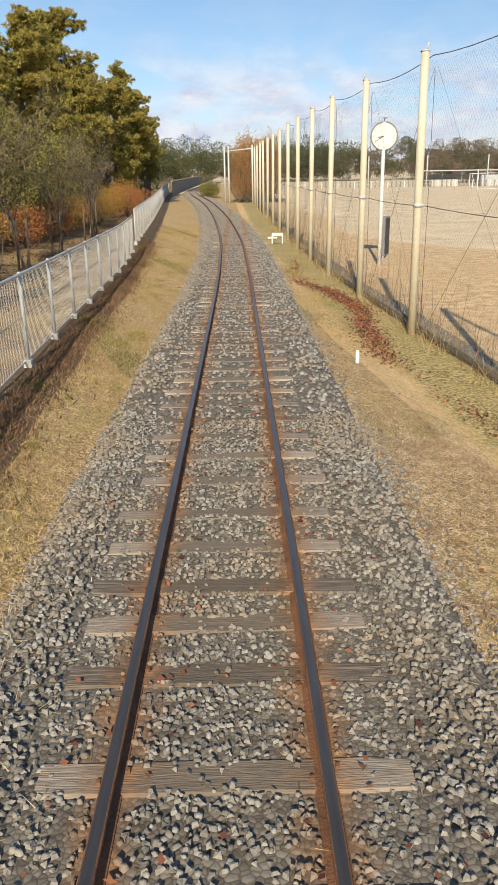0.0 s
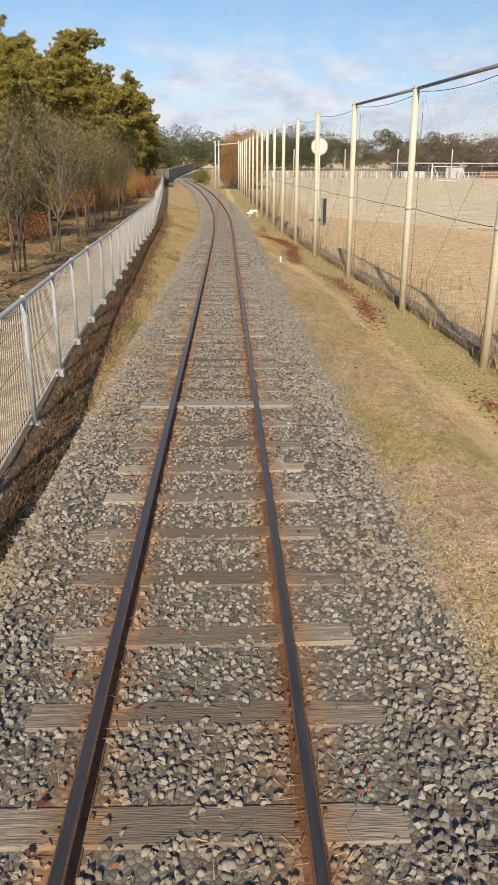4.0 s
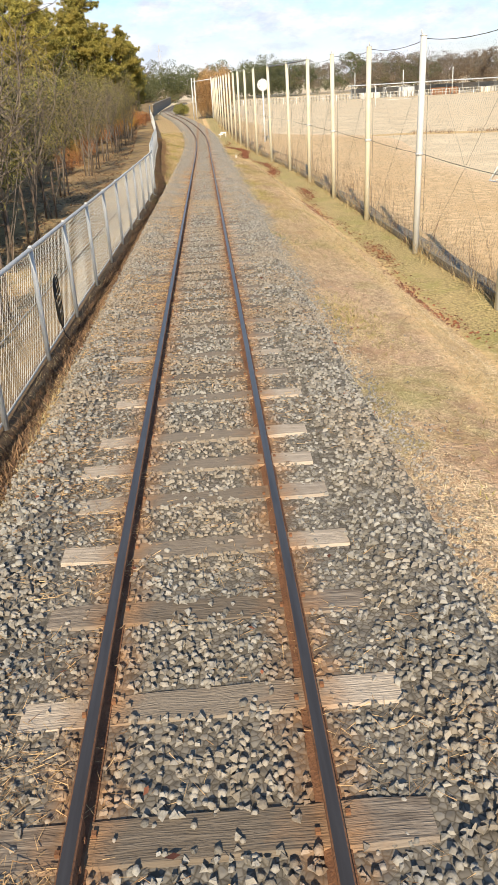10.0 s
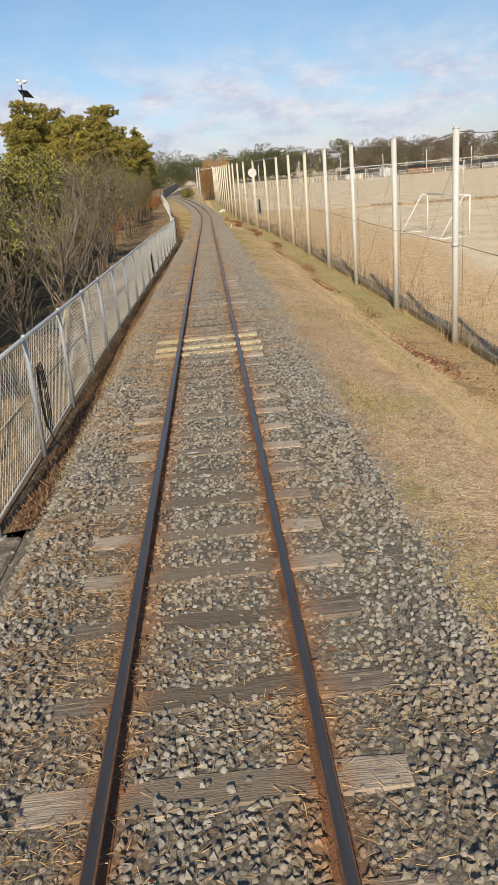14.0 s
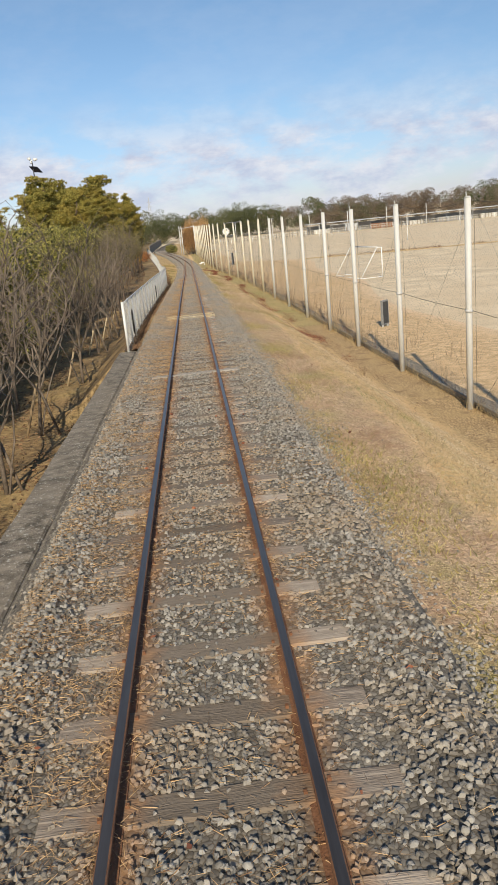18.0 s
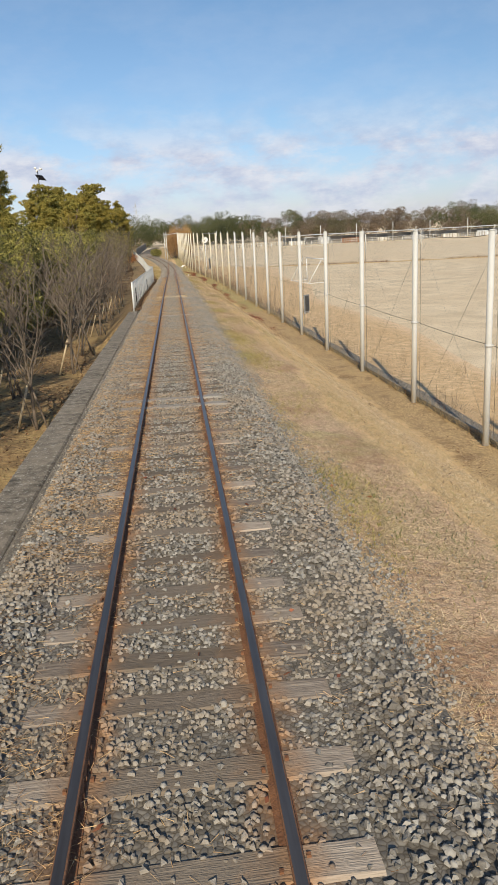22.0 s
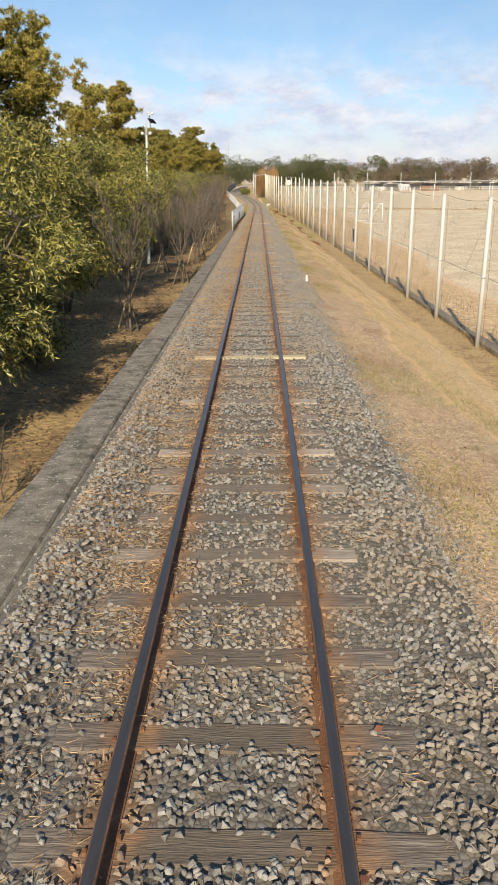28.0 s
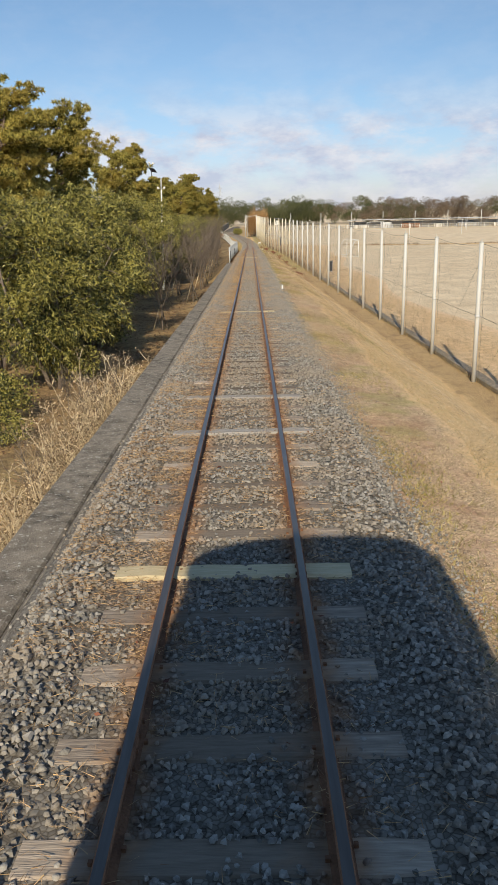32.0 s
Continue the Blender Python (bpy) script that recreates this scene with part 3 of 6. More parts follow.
def right_z(x, y):
    x, y = np.asarray(x, float), np.asarray(y, float)
    r, px, cx = rail_z(y), pole_x(y), track_x(y)
    toe = px - 1.1
    crest = np.minimum(2.45, toe - 0.4)
    z1, z2 = r - 0.21, np.maximum(r - 0.34, 0.07)
    ax = x
    f1 = np.clip((ax - cx - 1.3) / np.maximum(crest - cx - 1.3, 0.1), 0, 1)
    f2 = np.clip((ax - crest) / np.maximum(toe - crest, 0.2), 0, 1)
    s2 = f2 * f2 * (3 - 2 * f2) * 0.35 + f2 * 0.65
    z = z1 + (z2 - z1) * f1
    return z + (0.05 - z2) * s2 + bump_of(y, x, 1.7, 0.012)


def left_z(x, y):
    x, y = np.asarray(x, float), np.asarray(y, float)
    r, cx = rail_z(y), track_x(y)
    fx, fz = fence_x(y), fence_z(y)
    f = np.clip((cx - 1.3 - x) / np.maximum(cx - 1.3 - fx, 0.1), 0, 1.2)
    return (r - 0.21) * (1 - np.minimum(f, 1)) + fz * np.minimum(f, 1) + bump_of(x, y, 0.25, 0.006) + bump_of(y, x, 1.9, 0.012)


def sheet(name, ys, us, at, mat, label, category, kind="structure"):
    """A sheet of ground over rows of y and shares u across; at(u, y) gives x and z."""
    Y, U = np.meshgrid(np.asarray(ys, float), np.asarray(us, float), indexing="ij")
    X, Z = at(U, Y)
    k = len(us)
    v = np.stack([X, Y, Z], -1).reshape(-1, 3)
    i, j = np.meshgrid(np.arange(len(ys) - 1), np.arange(k - 1), indexing="ij")
    a = (i * k + j).ravel()
    me = raw_mesh(name, v, np.stack([a, a + 1, a + k + 1, a + k], 1), mat, smooth=True)
    me.attributes.new("across", "FLOAT", "POINT").data.foreach_set("value", U.astype(np.float32).ravel())
    return solid(name, me, label, category, kind)


near_rows = np.arange(-110, 60.1, 0.5)
all_rows = np.concatenate([near_rows, np.arange(62, 200, 3.0)])

# field: one wide sheet out to the horizon
g = np.concatenate([[-3000, -900, -300, -120], np.linspace(-60, 140, 41), [200, 400, 1000, 3000]])
gx, gy = np.meshgrid(g, g, indexing="ij")
gz = 0.0 + 0.02 * np.sin(gx * 0.35) * np.sin(gy * 0.27) - 0.02
idx = (np.arange(len(g) - 1)[:, None] * len(g) + np.arange(len(g) - 1)[None]).ravel()
solid("ground", raw_mesh("ground", np.stack([gx, gy, gz], -1).reshape(-1, 3), np.stack([idx, idx + len(g), idx + len(g) + 1, idx + 1], 1), M_SAND, smooth=True),
      "wide sandy sports field of pale trodden earth", "ground", "structure")


def right_band(lo, hi):
    def at(u, y):
        a, b = lo(y), hi(y)
        x = a + (b - a) * u
        return x, right_z(x, y)
    return at


crest_x = lambda y: np.minimum(2.45 + 0.10 * np.sin(y * 0.7) + 0.06 * np.sin(y * 1.9 + 1), pole_x(y) - 1.5)
toe_x = lambda y: pole_x(y) - 1.1 + 0.06 * np.sin(y * 0.9 + 2) + 0.04 * np.sin(y * 2.3)
for rows, mat in ((all_rows[all_rows <= 10], M_GRASS), (all_rows[all_rows >= 10], M_LAWN)):
    sheet("verge", rows, np.linspace(0, 1, 9), right_band(lambda y: track_x(y) + 1.15, crest_x), mat, "strip of short dry cut grass beside the ballast", "verge")
sheet("embankment", all_rows, np.linspace(0, 1, 13), right_band(crest_x, toe_x), M_SLOPE, "smooth sunlit embankment slope of dry yellow grass", "embankment")
for rows, mat, what in ((all_rows[all_rows <= -12], M_TOE, "flat strip of brown earth below the net"), (all_rows[all_rows >= -12], M_MOSS, "flat strip of mossy yellow-green turf below the net")):
    sheet("earth_strip", rows, np.linspace(0, 1, 7), right_band(toe_x, lambda y: pole_x(y) + 0.35), mat, what, "ground")

def field_band(lo, hi, z0, z1):
    def at(u, y):
        a, b = lo(y), hi(y)
        return a + (b - a) * u, z0 + (z1 - z0) * u + 0.004 * np.sin(y * 1.7)
    return at


board_x = lambda y: pole_x(y) + 0.34
gutter_x = lambda y: pole_x(y) + 0.72 + 0.05 * np.sin(y * 0.8)
edge_wide = curve_of([(-140, 4.0), (-30, 4.2), (0, 5.5), (38, 9.6), (44, 9.0), (49, 5.0), (54, 3.6), (250, 3.0)])
edge_x = lambda y: pole_x(y) + edge_wide(y) + 0.6 * np.sin(y * 0.21)
sheet("gutter", all_rows, np.linspace(0, 1, 4), field_band(board_x, gutter_x, 0.055, 0.04), M_GUTTER, "grey gravelly strip behind the base of the net", "ground")
sheet("field_edge", all_rows, np.linspace(0, 1, 9), field_band(gutter_x, edge_x, 0.04, 0.012), M_EDGE, "brown earth with dry grass along the edge of the field", "ground")


soil_x = lambda y: fence_x(y) + 0.30 + 0.22 * np.clip((y - 9) / 8, 0, 1) + 0.03 * np.sin(y * 1.9)


def left_band(u, y):
    a, b = track_x(y) - 1.15, soil_x(y)
    x = a + (b - a) * u
    return x, left_z(x, y)


def soil_band(u, y):
    a, b = soil_x(y), fence_x(y) - 0.12
    x = a + (b - a) * u
    return x, left_z(x, y)


sheet("verge", np.concatenate([np.arange(WALL_END - 0.3, 60.1, 0.5), np.arange(62, 121, 3.0)]), np.linspace(0, 1, 9), left_band, M_LAWN, "yellow-green grass verge between the ballast and the chain-link fence", "verge")
sheet("soil_strip", np.concatenate([np.arange(WALL_END, 60.1, 0.5), np.arange(62, 121, 3.0)]), np.linspace(0, 1, 5), soil_band, M_SHADED_SOIL, "strip of bare soil with painted fence shade along the foot of the chain-link fence", "ground")


def park_band(u, y):
    near = np.where(y < WALL_END, -1.74, fence_x(y) - 0.10)
    x = near - (near + 600) * (u ** 3.2)
    top = np.where(y < WALL_END, PARK, fence_z(y))
    drop = np.clip((near - x) / 1.6, 0, 1)
    z = top + (PARK - top) * drop + bump_of(x, y, 1.5, 0.05) * np.clip((near - x) / 2, 0, 1) * np.clip((x + 22) / 8, 0, 1)
    return x, z


sheet("park_ground", np.concatenate([[-900, -400, -200], all_rows, [260, 400, 900]]), np.linspace(0, 1, 34), park_band, M_PARK, "brown park ground with dry grass, needles and painted patches of shade", "ground")

# ---- ballast bed ----
BED = [(-1.42, -0.30), (-1.25, -0.185), (-1.10, -0.070), (-0.98, -0.052), (-0.86, -0.072), (-0.74, -0.094), (0, -0.093), (0.74, -0.094), (0.88, -0.076), (1.02, -0.066), (1.14, -0.088), (1.28, -0.175), (1.40, -0.34)]


def bed_z(x, y):
    return rail_z(y) + np.interp(x, [b[0] for b in BED], [b[1] for b in BED])


rings = []
for y in all_rows:
    rings.append([(float(track_x(y)) + x, y, float(rail_z(y)) + z) for x, z in BED])
solid("ballast_bed", Shape().loft(None, rings).mesh("ballast_bed", M_BED, True), "bed of grey crushed stone under the track", "ballast", "structure")

# ---- retaining wall ----
wall_rows = np.arange(WALL_END - 84, WALL_END + 0.01, 2.0)
edging = [Shape().box((0, 0, -0.10), (0.10, 1.994, 0.20), bevel=0.012).mesh("edging_slab", M_SLAB) for _ in range(3)]
retaining = thing("retaining_wall", "long weathered dark grey concrete retaining wall along the ballast", "wall", kind="structure")
for a, b in zip(wall_rows[:-1], wall_rows[1:]):
    s = Shape()
    za, zb = float(rail_z(a)) - 0.26, float(rail_z(b)) - 0.26
    j = RNG.uniform(-0.008, 0.008)
    xi, xo = -1.40 + j, -1.80 + j
    e2, a2, b2 = 0.02, a + 0.001, b - 0.001
    loop = []
    for y, z in ((a2, za), (b2, zb)):
        loop += [(xi, y, z - 0.6), (xi, y, z - e2), (xi - e2, y, z), (xo + e2, y, z), (xo, y, z - e2), (xo - 0.03, y, 0.0)]
    q = [[k, k + 1, k + 7, k + 6] for k in range(5)] + [[0, 6, 11, 5]]
    s.add(loop, q, [])
    s.q.append(np.array([[0, 1, 4, 5], [1, 2, 3, 4], [6, 11, 10, 7], [7, 10, 9, 8]]) + s.n - 12)
    part("wall_block", s.mesh("wall_block", M_CONC), retaining)
    tilt = math.atan2(zb - za, b - a)
    slab = part("edging_slab", edging[int(RNG.integers(0, 3))], retaining, "narrow edging slab half buried in grit")
    slab.location = (-1.322 + RNG.uniform(-0.006, 0.006), (a + b) / 2, (za + zb) / 2 + 0.006 + RNG.uniform(-0.004, 0.004))
    slab.rotation_euler = (tilt, 0, RNG.uniform(-0.003, 0.003))

# ---- the railway track ----
track = thing("railway_track", "single narrow-gauge track of rusty rails on worn timber sleepers", "railway track")
SEEN = [19.84, 20.51, 20.97, 21.36, 21.90, 22.44, 23.11, 9.41, 9.99, 10.6, 11.22, 11.84, 12.37, 12.93, 13.29, 13.79,
        -0.64, -0.07, 0.56, 1.13, 1.69, 2.31, 2.95, -11.21, -10.65, -10.01, -9.43, -8.87, -8.21, -7.66,
        -15.24, -14.64, -14.03, -13.48, -12.92, -12.46, -11.99, -21.95, -21.4, -20.9, -20.46, -20.05, -19.45, -18.95,
        -28.59, -28.03, -27.41, -26.88, -26.34, -33.57, -33.03, -32.46, -31.9, -31.26, -30.75, -41.97, -41.38, -40.77, -40.13,
        -48.65, -48.08, -47.49, -46.93, -46.28, -45.82, -55.46, -54.9, -54.49, -54.1, -53.64, -53.12,
        -62.14, -61.56, -60.98, -60.33, -59.82, -71.4, -71.03, -70.55, -69.95, -69.42, -66.51,
        -77.59, -77.06, -76.47, -75.87, -75.29, -83.01, -82.43, -81.89, -81.27, -80.66, -85.98, -85.39, -84.81, -84.22, -83.66]
known = sorted(SEEN)
SLEEPERS = []
for a, b in zip([-106.0] + known, known + [128.0]):
    n = max(1, round((b - a) / 0.58))
    SLEEPERS += [a + (b - a) * i / n for i in range(1, n + 1)]
PALE = (-20.46, -20.05, -19.45, -66.51, -83.66)
BLEACHED = (-47.49, -46.93, -31.26, 11.22, -78.2, -79.9, -15.9)


def sleeper_mesh(mat, seed):
    r = np.random.default_rng(seed)
    s = Shape()
    n = 9
    xs = np.linspace(-0.735, 0.735, n) + np.concatenate([[r.uniform(-.03, .03)], np.zeros(n - 2), [r.uniform(-.03, .03)]])
    loops = []
    for x in xs:
        w, h = 0.092 + r.uniform(-0.006, 0.006), r.uniform(-0.006, 0.003)
        loops.append([(x, -w, -0.13), (x, -w, h - 0.016), (x, -w + 0.014, h), (x, w - 0.014, h), (x, w, h - 0.016), (x, w, -0.13)])
    k = 6
    q = [[i * k + j, i * k + (j + 1) % k, (i + 1) * k + (j + 1) % k, (i + 1) * k + j] for i in range(n - 1) for j in range(k)]
    ends = [[0, 1, 4, 5], [1, 2, 3, 4]]
    m = (n - 1) * k
    q += [f[::-1] for f in ends] + [[m + i for i in f] for f in ends]
    s.add(np.array(loops).reshape(-1, 3), q)
    return s.mesh("sleeper", mat)


old = [sleeper_mesh(M_TIE, i) for i in range(6)]
pale, grey = sleeper_mesh(M_TIE_NEW, 11), sleeper_mesh(M_TIE_GREY, 12)
TOP = -0.080            # a sleeper's top below the rail's top
for i, y in enumerate(SLEEPERS):
    data, label = old[i % 6], ""
    if min(abs(y - p) for p in PALE) < 0.1:
        data, label = pale, "new pale yellow timber sleeper"
    elif min(abs(y - p) for p in BLEACHED) < 0.3:
        data, label = grey, "bleached grey timber sleeper"
    ob = part("sleeper", data, track, label)
    tilt = math.atan2(float(rail_z(y + 1) - rail_z(y - 1)), 2)
    turn = -math.atan2(float(track_x(y + 1) - track_x(y - 1)), 2)
    ob.location = (float(track_x(y)) + RNG.uniform(-0.025, 0.025), y, float(rail_z(y)) + TOP + (0.016 if label else 0.0) + RNG.uniform(-0.005, 0.004))
    ob.rotation_euler = (tilt, RNG.uniform(-0.006, 0.006), turn + RNG.uniform(-0.018, 0.018))

RAIL = [(-0.045, -0.094), (-0.045, -0.086), (-0.008, -0.076), (-0.006, -0.032), (-0.025, -0.024), (-0.0255, -0.006), (-0.020, -0.0008), (0.0, 0.0),
        (0.020, -0.0008), (0.0255, -0.006), (0.025, -0.024), (0.006, -0.032), (0.008, -0.076), (0.045, -0.086), (0.045, -0.094)]
rail_rows = np.concatenate([np.arange(-106, 40, 2.0), np.arange(40, 215, 2.5)])
for side in (-1, 1):
    rings = []
    for y in rail_rows:
        cx = float(track_x(y)) + side * 0.4065
        rings.append([(cx + px, y, float(rail_z(y)) + pz) for px, pz in RAIL])
    s = Shape().loft(None, rings)
    k = len(RAIL) - 1
    slots = [1 if 6 <= (i % k) <= 7 else 0 for i in range(k * (len(rail_rows) - 1))]
    part("rail", s.mesh("rail", [M_RUST, M_RAIL], slots=slots), track, "rusty steel rail with a polished running surface")
# fishplates where rail lengths meet
plate = Shape().box((0, 0, -0.052), (0.016, 0.42, 0.045), bevel=0.004)
for by in (-0.15, -0.05, 0.05, 0.15):
    plate.tube([(-0.018, by, -0.052), (0.018, by, -0.052)], 0.011, 6)
plate_me = plate.mesh("fishplate", M_RUST)
for y in np.arange(-104.5, 40, 10.0):
    for side in (-1, 1):
        for face in (-1, 1):
            p = part("fishplate", plate_me, track)
            p.location = (side * 0.4065 + face * 0.017, y + side * 0.9, float(rail_z(y + side * 0.9)))
# spikes that hold the rails
spike_rows = [y for y in SLEEPERS if -90 < y < 24]
s = Shape()
for y in spike_rows:
    z = float(rail_z(y)) + TOP
    for cx in (-0.4065, 0.4065):
        for face in (-1, 1):
            s.box((cx + face * 0.053, y + face * 0.03, z + 0.006), (0.016, 0.018, 0.016))
stuff = part("spike_set", s.mesh("spike_set", M_RUST), track, "rusty spikes beside the rails")
stuff["kind"] = "stuff"

# ---- ballast stones ----
PENT = [(math.cos(0.4 + i * 1.2566), math.sin(0.4 + i * 1.2566)) for i in range(5)]
BLOCK = np.array([(x * 1.12, y * 1.12, -0.75) for x, y in PENT] + [(x * 0.74, y * 0.74, 0.95) for x, y in PENT], float)
BLOCK_Q = np.array([[i, (i + 1) % 5, 5 + (i + 1) % 5, 5 + i] for i in range(5)])       # the underside lies in the bed
BLOCK_P = np.array([[5, 6, 7, 8, 9]])
WEDGE = np.array([(-1, -0.8, -1), (1, -0.7, -1), (0.1, 1, -1), (-0.7, -0.55, 1), (0.75, -0.5, 1), (0.05, 0.75, 1)], float)
WEDGE_T, WEDGE_Q = np.array([[3, 4, 5]]), np.array([[0, 1, 4, 3], [1, 2, 5, 4], [2, 0, 3, 5]])


def turns(n, rng, tip=0.27):
    """Random turns about the upright axis with a tip to any side."""
    a, b, c = rng.uniform(0, 2 * math.pi, n), rng.normal(size=n) * tip, rng.normal(size=n) * tip
    ca, sa, cb, sb, cc, sc = np.cos(a), np.sin(a), np.cos(b), np.sin(b), np.cos(c), np.sin(c)
    o, i = np.zeros(n), np.ones(n)
    rz = np.stack([ca, -sa, o, sa, ca, o, o, o, i], 1).reshape(n, 3, 3)
    rx = np.stack([i, o, o, o, cb, -sb, o, sb, cb], 1).reshape(n, 3, 3)
    ry = np.stack([cc, o, sc, o, i, o, -sc, o, cc], 1).reshape(n, 3, 3)
    return rx @ ry @ rz


def edge_wave(y):
    """The uneven edge of the ballast along the line, from -1 to 1."""
    return (np.sin(y * 0.83) + np.sin(y * 2.1 + 1.3) + 0.7 * np.sin(y * 4.7 + 0.4)) / 2.7


def stones(name, n, y0, y1, size, seed, x0=-1.40, x1=1.55, wedge=False, wall=False):
    rng = np.random.default_rng(seed)
    x, y = rng.uniform(x0, x1, n), rng.uniform(y0, y1, n)
    ties = np.array(SLEEPERS)
    near = np.abs(y[:, None] - ties[None]).min(1)
    on = (np.abs(x) < 0.75) & (near < np.where(np.abs(x) < 0.4, 0.066, 0.076) + 0.02 * np.sin(x * 9 + y * 5))
    rail = np.abs(np.abs(x) - 0.4065) < 0.055
    edge = (not wall) & (rng.uniform(size=n) < np.clip((np.abs(x) - 1.24 - 0.14 * edge_wave(y)) / 0.4, 0, 0.85))
    kerb = (not wall) & (y < WALL_END) & (x < -1.25) & (rng.uniform(size=n) < 0.97)
    keep = ~(on & (rng.uniform(size=n) < np.where(np.abs(x) < 0.4, 0.93, 0.95))) & ~rail & ~edge & ~kerb
    if x0 > 0:
        keep &= rng.uniform(size=n) < np.clip((1.70 + 0.25 * edge_wave(y) - x) / 0.60, 0.03, 1)
    x, y, on = x[keep], y[keep], on[keep]
    n = len(x)
    size = size * np.where(np.abs(x) > 0.82, 1.06 - 0.42 * np.clip((np.abs(x) - 1.1) / 0.4, 0, 1), 0.92)         # the shoulders are coarser than the cribs
    half = (size * rng.uniform(0.65, 1.2, n))[:, None] * np.stack([rng.uniform(0.8, 1.3, n), rng.uniform(0.7, 1.1, n), rng.uniform(0.38, 0.66, n)], 1)
    form = WEDGE * 1.3 if wedge else BLOCK
    k = len(form)
    p = form[None] * (1 + rng.uniform(-0.32, 0.16, (n, k, 3)))
    p = np.einsum("nij,nkj->nki", turns(n, rng), p * half[:, None, :] * 0.66)
    top = np.where((y < WALL_END) & (x < -1.27), rail_z(y) - 0.25, np.where(x > 1.3, np.maximum(bed_z(x, y), right_z(x + track_x(y), y)), bed_z(x, y)))
    z = top + np.where(on, 0.022, rng.uniform(0.001, 0.022, n) + np.where(np.abs(x) > 0.82, rng.uniform(-0.004, 0.010, n), 0)) + np.where((np.abs(x) < 0.36) | (np.abs(x) > 0.75), 0.004, -0.006)
    v = p + np.stack([x + track_x(y), y, z], 1)[:, None]
    q = [(f[None] + k * np.arange(n)[:, None, None]).reshape(-1, f.shape[1]) for f in ((WEDGE_Q, WEDGE_T) if wedge else (BLOCK_Q, BLOCK_P))]
    return solid(name, raw_mesh(name, v.reshape(-1, 3), q, M_STONE, smooth=not wedge), "small stones strewn on the retaining wall" if x0 < -1.3 and wall else "loose angular grey and tan ballast stones", "ballast", "stuff")


stones("ballast_stones", 118000, -90, 25, 0.0250, 3)
stones("ballast_stones", 175000, -90, 25, 0.0205, 13, wedge=True)
stones("ballast_stones", 20000, 25, 72, 0.042, 4)
stones("ballast_stones", 9000, 72, 128, 0.06, 9)
stones("wall_grit", 1500, -90, WALL_END, 0.010, 5, -1.78, -1.42, True, True)
stones("wall_grit", 4200, -90, WALL_END, 0.017, 6, -1.345, -1.20, True, True)
stones("ballast_stones", 15000, -88, 30, 0.02, 7, 1.30, 1.85, True, True)
stones("ballast_stones", 26000, -88, 30, 0.016, 8, 1.35, 2.15, True, True)

# ---- chain-link fence along the park ----
def wires(A, B, w, mat, name):
    """Many thin three-sided wires at once, from rows of A to rows of B."""
    A, B = np.asarray(A, float), np.asarray(B, float)
    d = B - A
    d /= np.linalg.norm(d, axis=1)[:, None] + 1e-9
    u = np.cross(d, np.broadcast_to((0.95, 0.31, 0.1), d.shape))
    u /= np.linalg.norm(u, axis=1)[:, None] + 1e-9
    v = np.cross(d, u)
    o = np.stack([u, -0.5 * u + 0.87 * v, -0.5 * u - 0.87 * v], 1) * w
    P = np.concatenate([A[:, None] + o, B[:, None] + o], 1)
    n = len(A)
    q = (np.array([[0, 1, 4, 3], [1, 2, 5, 4], [2, 0, 3, 5]])[None] + 6 * np.arange(n)[:, None, None]).reshape(-1, 4)
    return raw_mesh(name, P.reshape(-1, 3), q, mat)


FH = 1.14
fence = thing("chain_link_fence", "galvanised chain-link fence with round posts on small concrete feet", "fence")
post_y = list(np.arange(WALL_END, 44, 1.82)) + list(np.arange(45, 112, 1.9))
post_me = Shape().tube([(0, 0, -0.05), (0, 0, FH + 0.01)], 0.025, 10).tube([(0, 0, FH + 0.01), (0, 0, FH + 0.03)], [0.028, 0.014], 10).mesh("post", M_GALV, True)
foot_me = Shape().box((0, 0, 0.01), (0.10, 0.12, 0.14), bevel=0.012).mesh("footing", M_CONC_L)
end_me = Shape().tube([(0, 0, -0.05), (0, 0, FH + 0.03)], 0.032, 12).tube([(0, 0, FH + 0.03), (0, 0, FH + 0.05)], [0.036, 0.018], 12).mesh("end_post", M_WHITE, True)


def fpt(y, h, off=0.0):
    step = 0.16 if y > 44.5 else 0.0
    return (float(fence_x(y)) + off, y, float(fence_z(y)) + h + step)


for i, y in enumerate(post_y):
    p = part("post", end_me if i == 0 else post_me, fence, "white painted end post" if i == 0 else "")
    p.location = fpt(y, 0)
    f = part("footing", foot_me, fence)
    f.location = fpt(y, 0 if y > 12 else -0.09)
for lo, hi in ((0, len([y for y in post_y if y < 44])), (len([y for y in post_y if y < 44]), len(post_y))):
    ys = post_y[lo:hi]
    part("top_rail", Shape().tube([fpt(y, FH - 0.005, 0.0) for y in ys], 0.0215, 8).mesh("top_rail", M_GALV, True), fence)
    part("bottom_wire", Shape().tube([fpt(y, 0.06, -0.026) for y in ys], 0.011, 6).mesh("bottom_wire", M_GALV, True), fence)
    part("middle_wire", Shape().tube([fpt(y, 0.62, -0.026) for y in ys], 0.003, 5).mesh("middle_wire", M_GALV, True), fence)
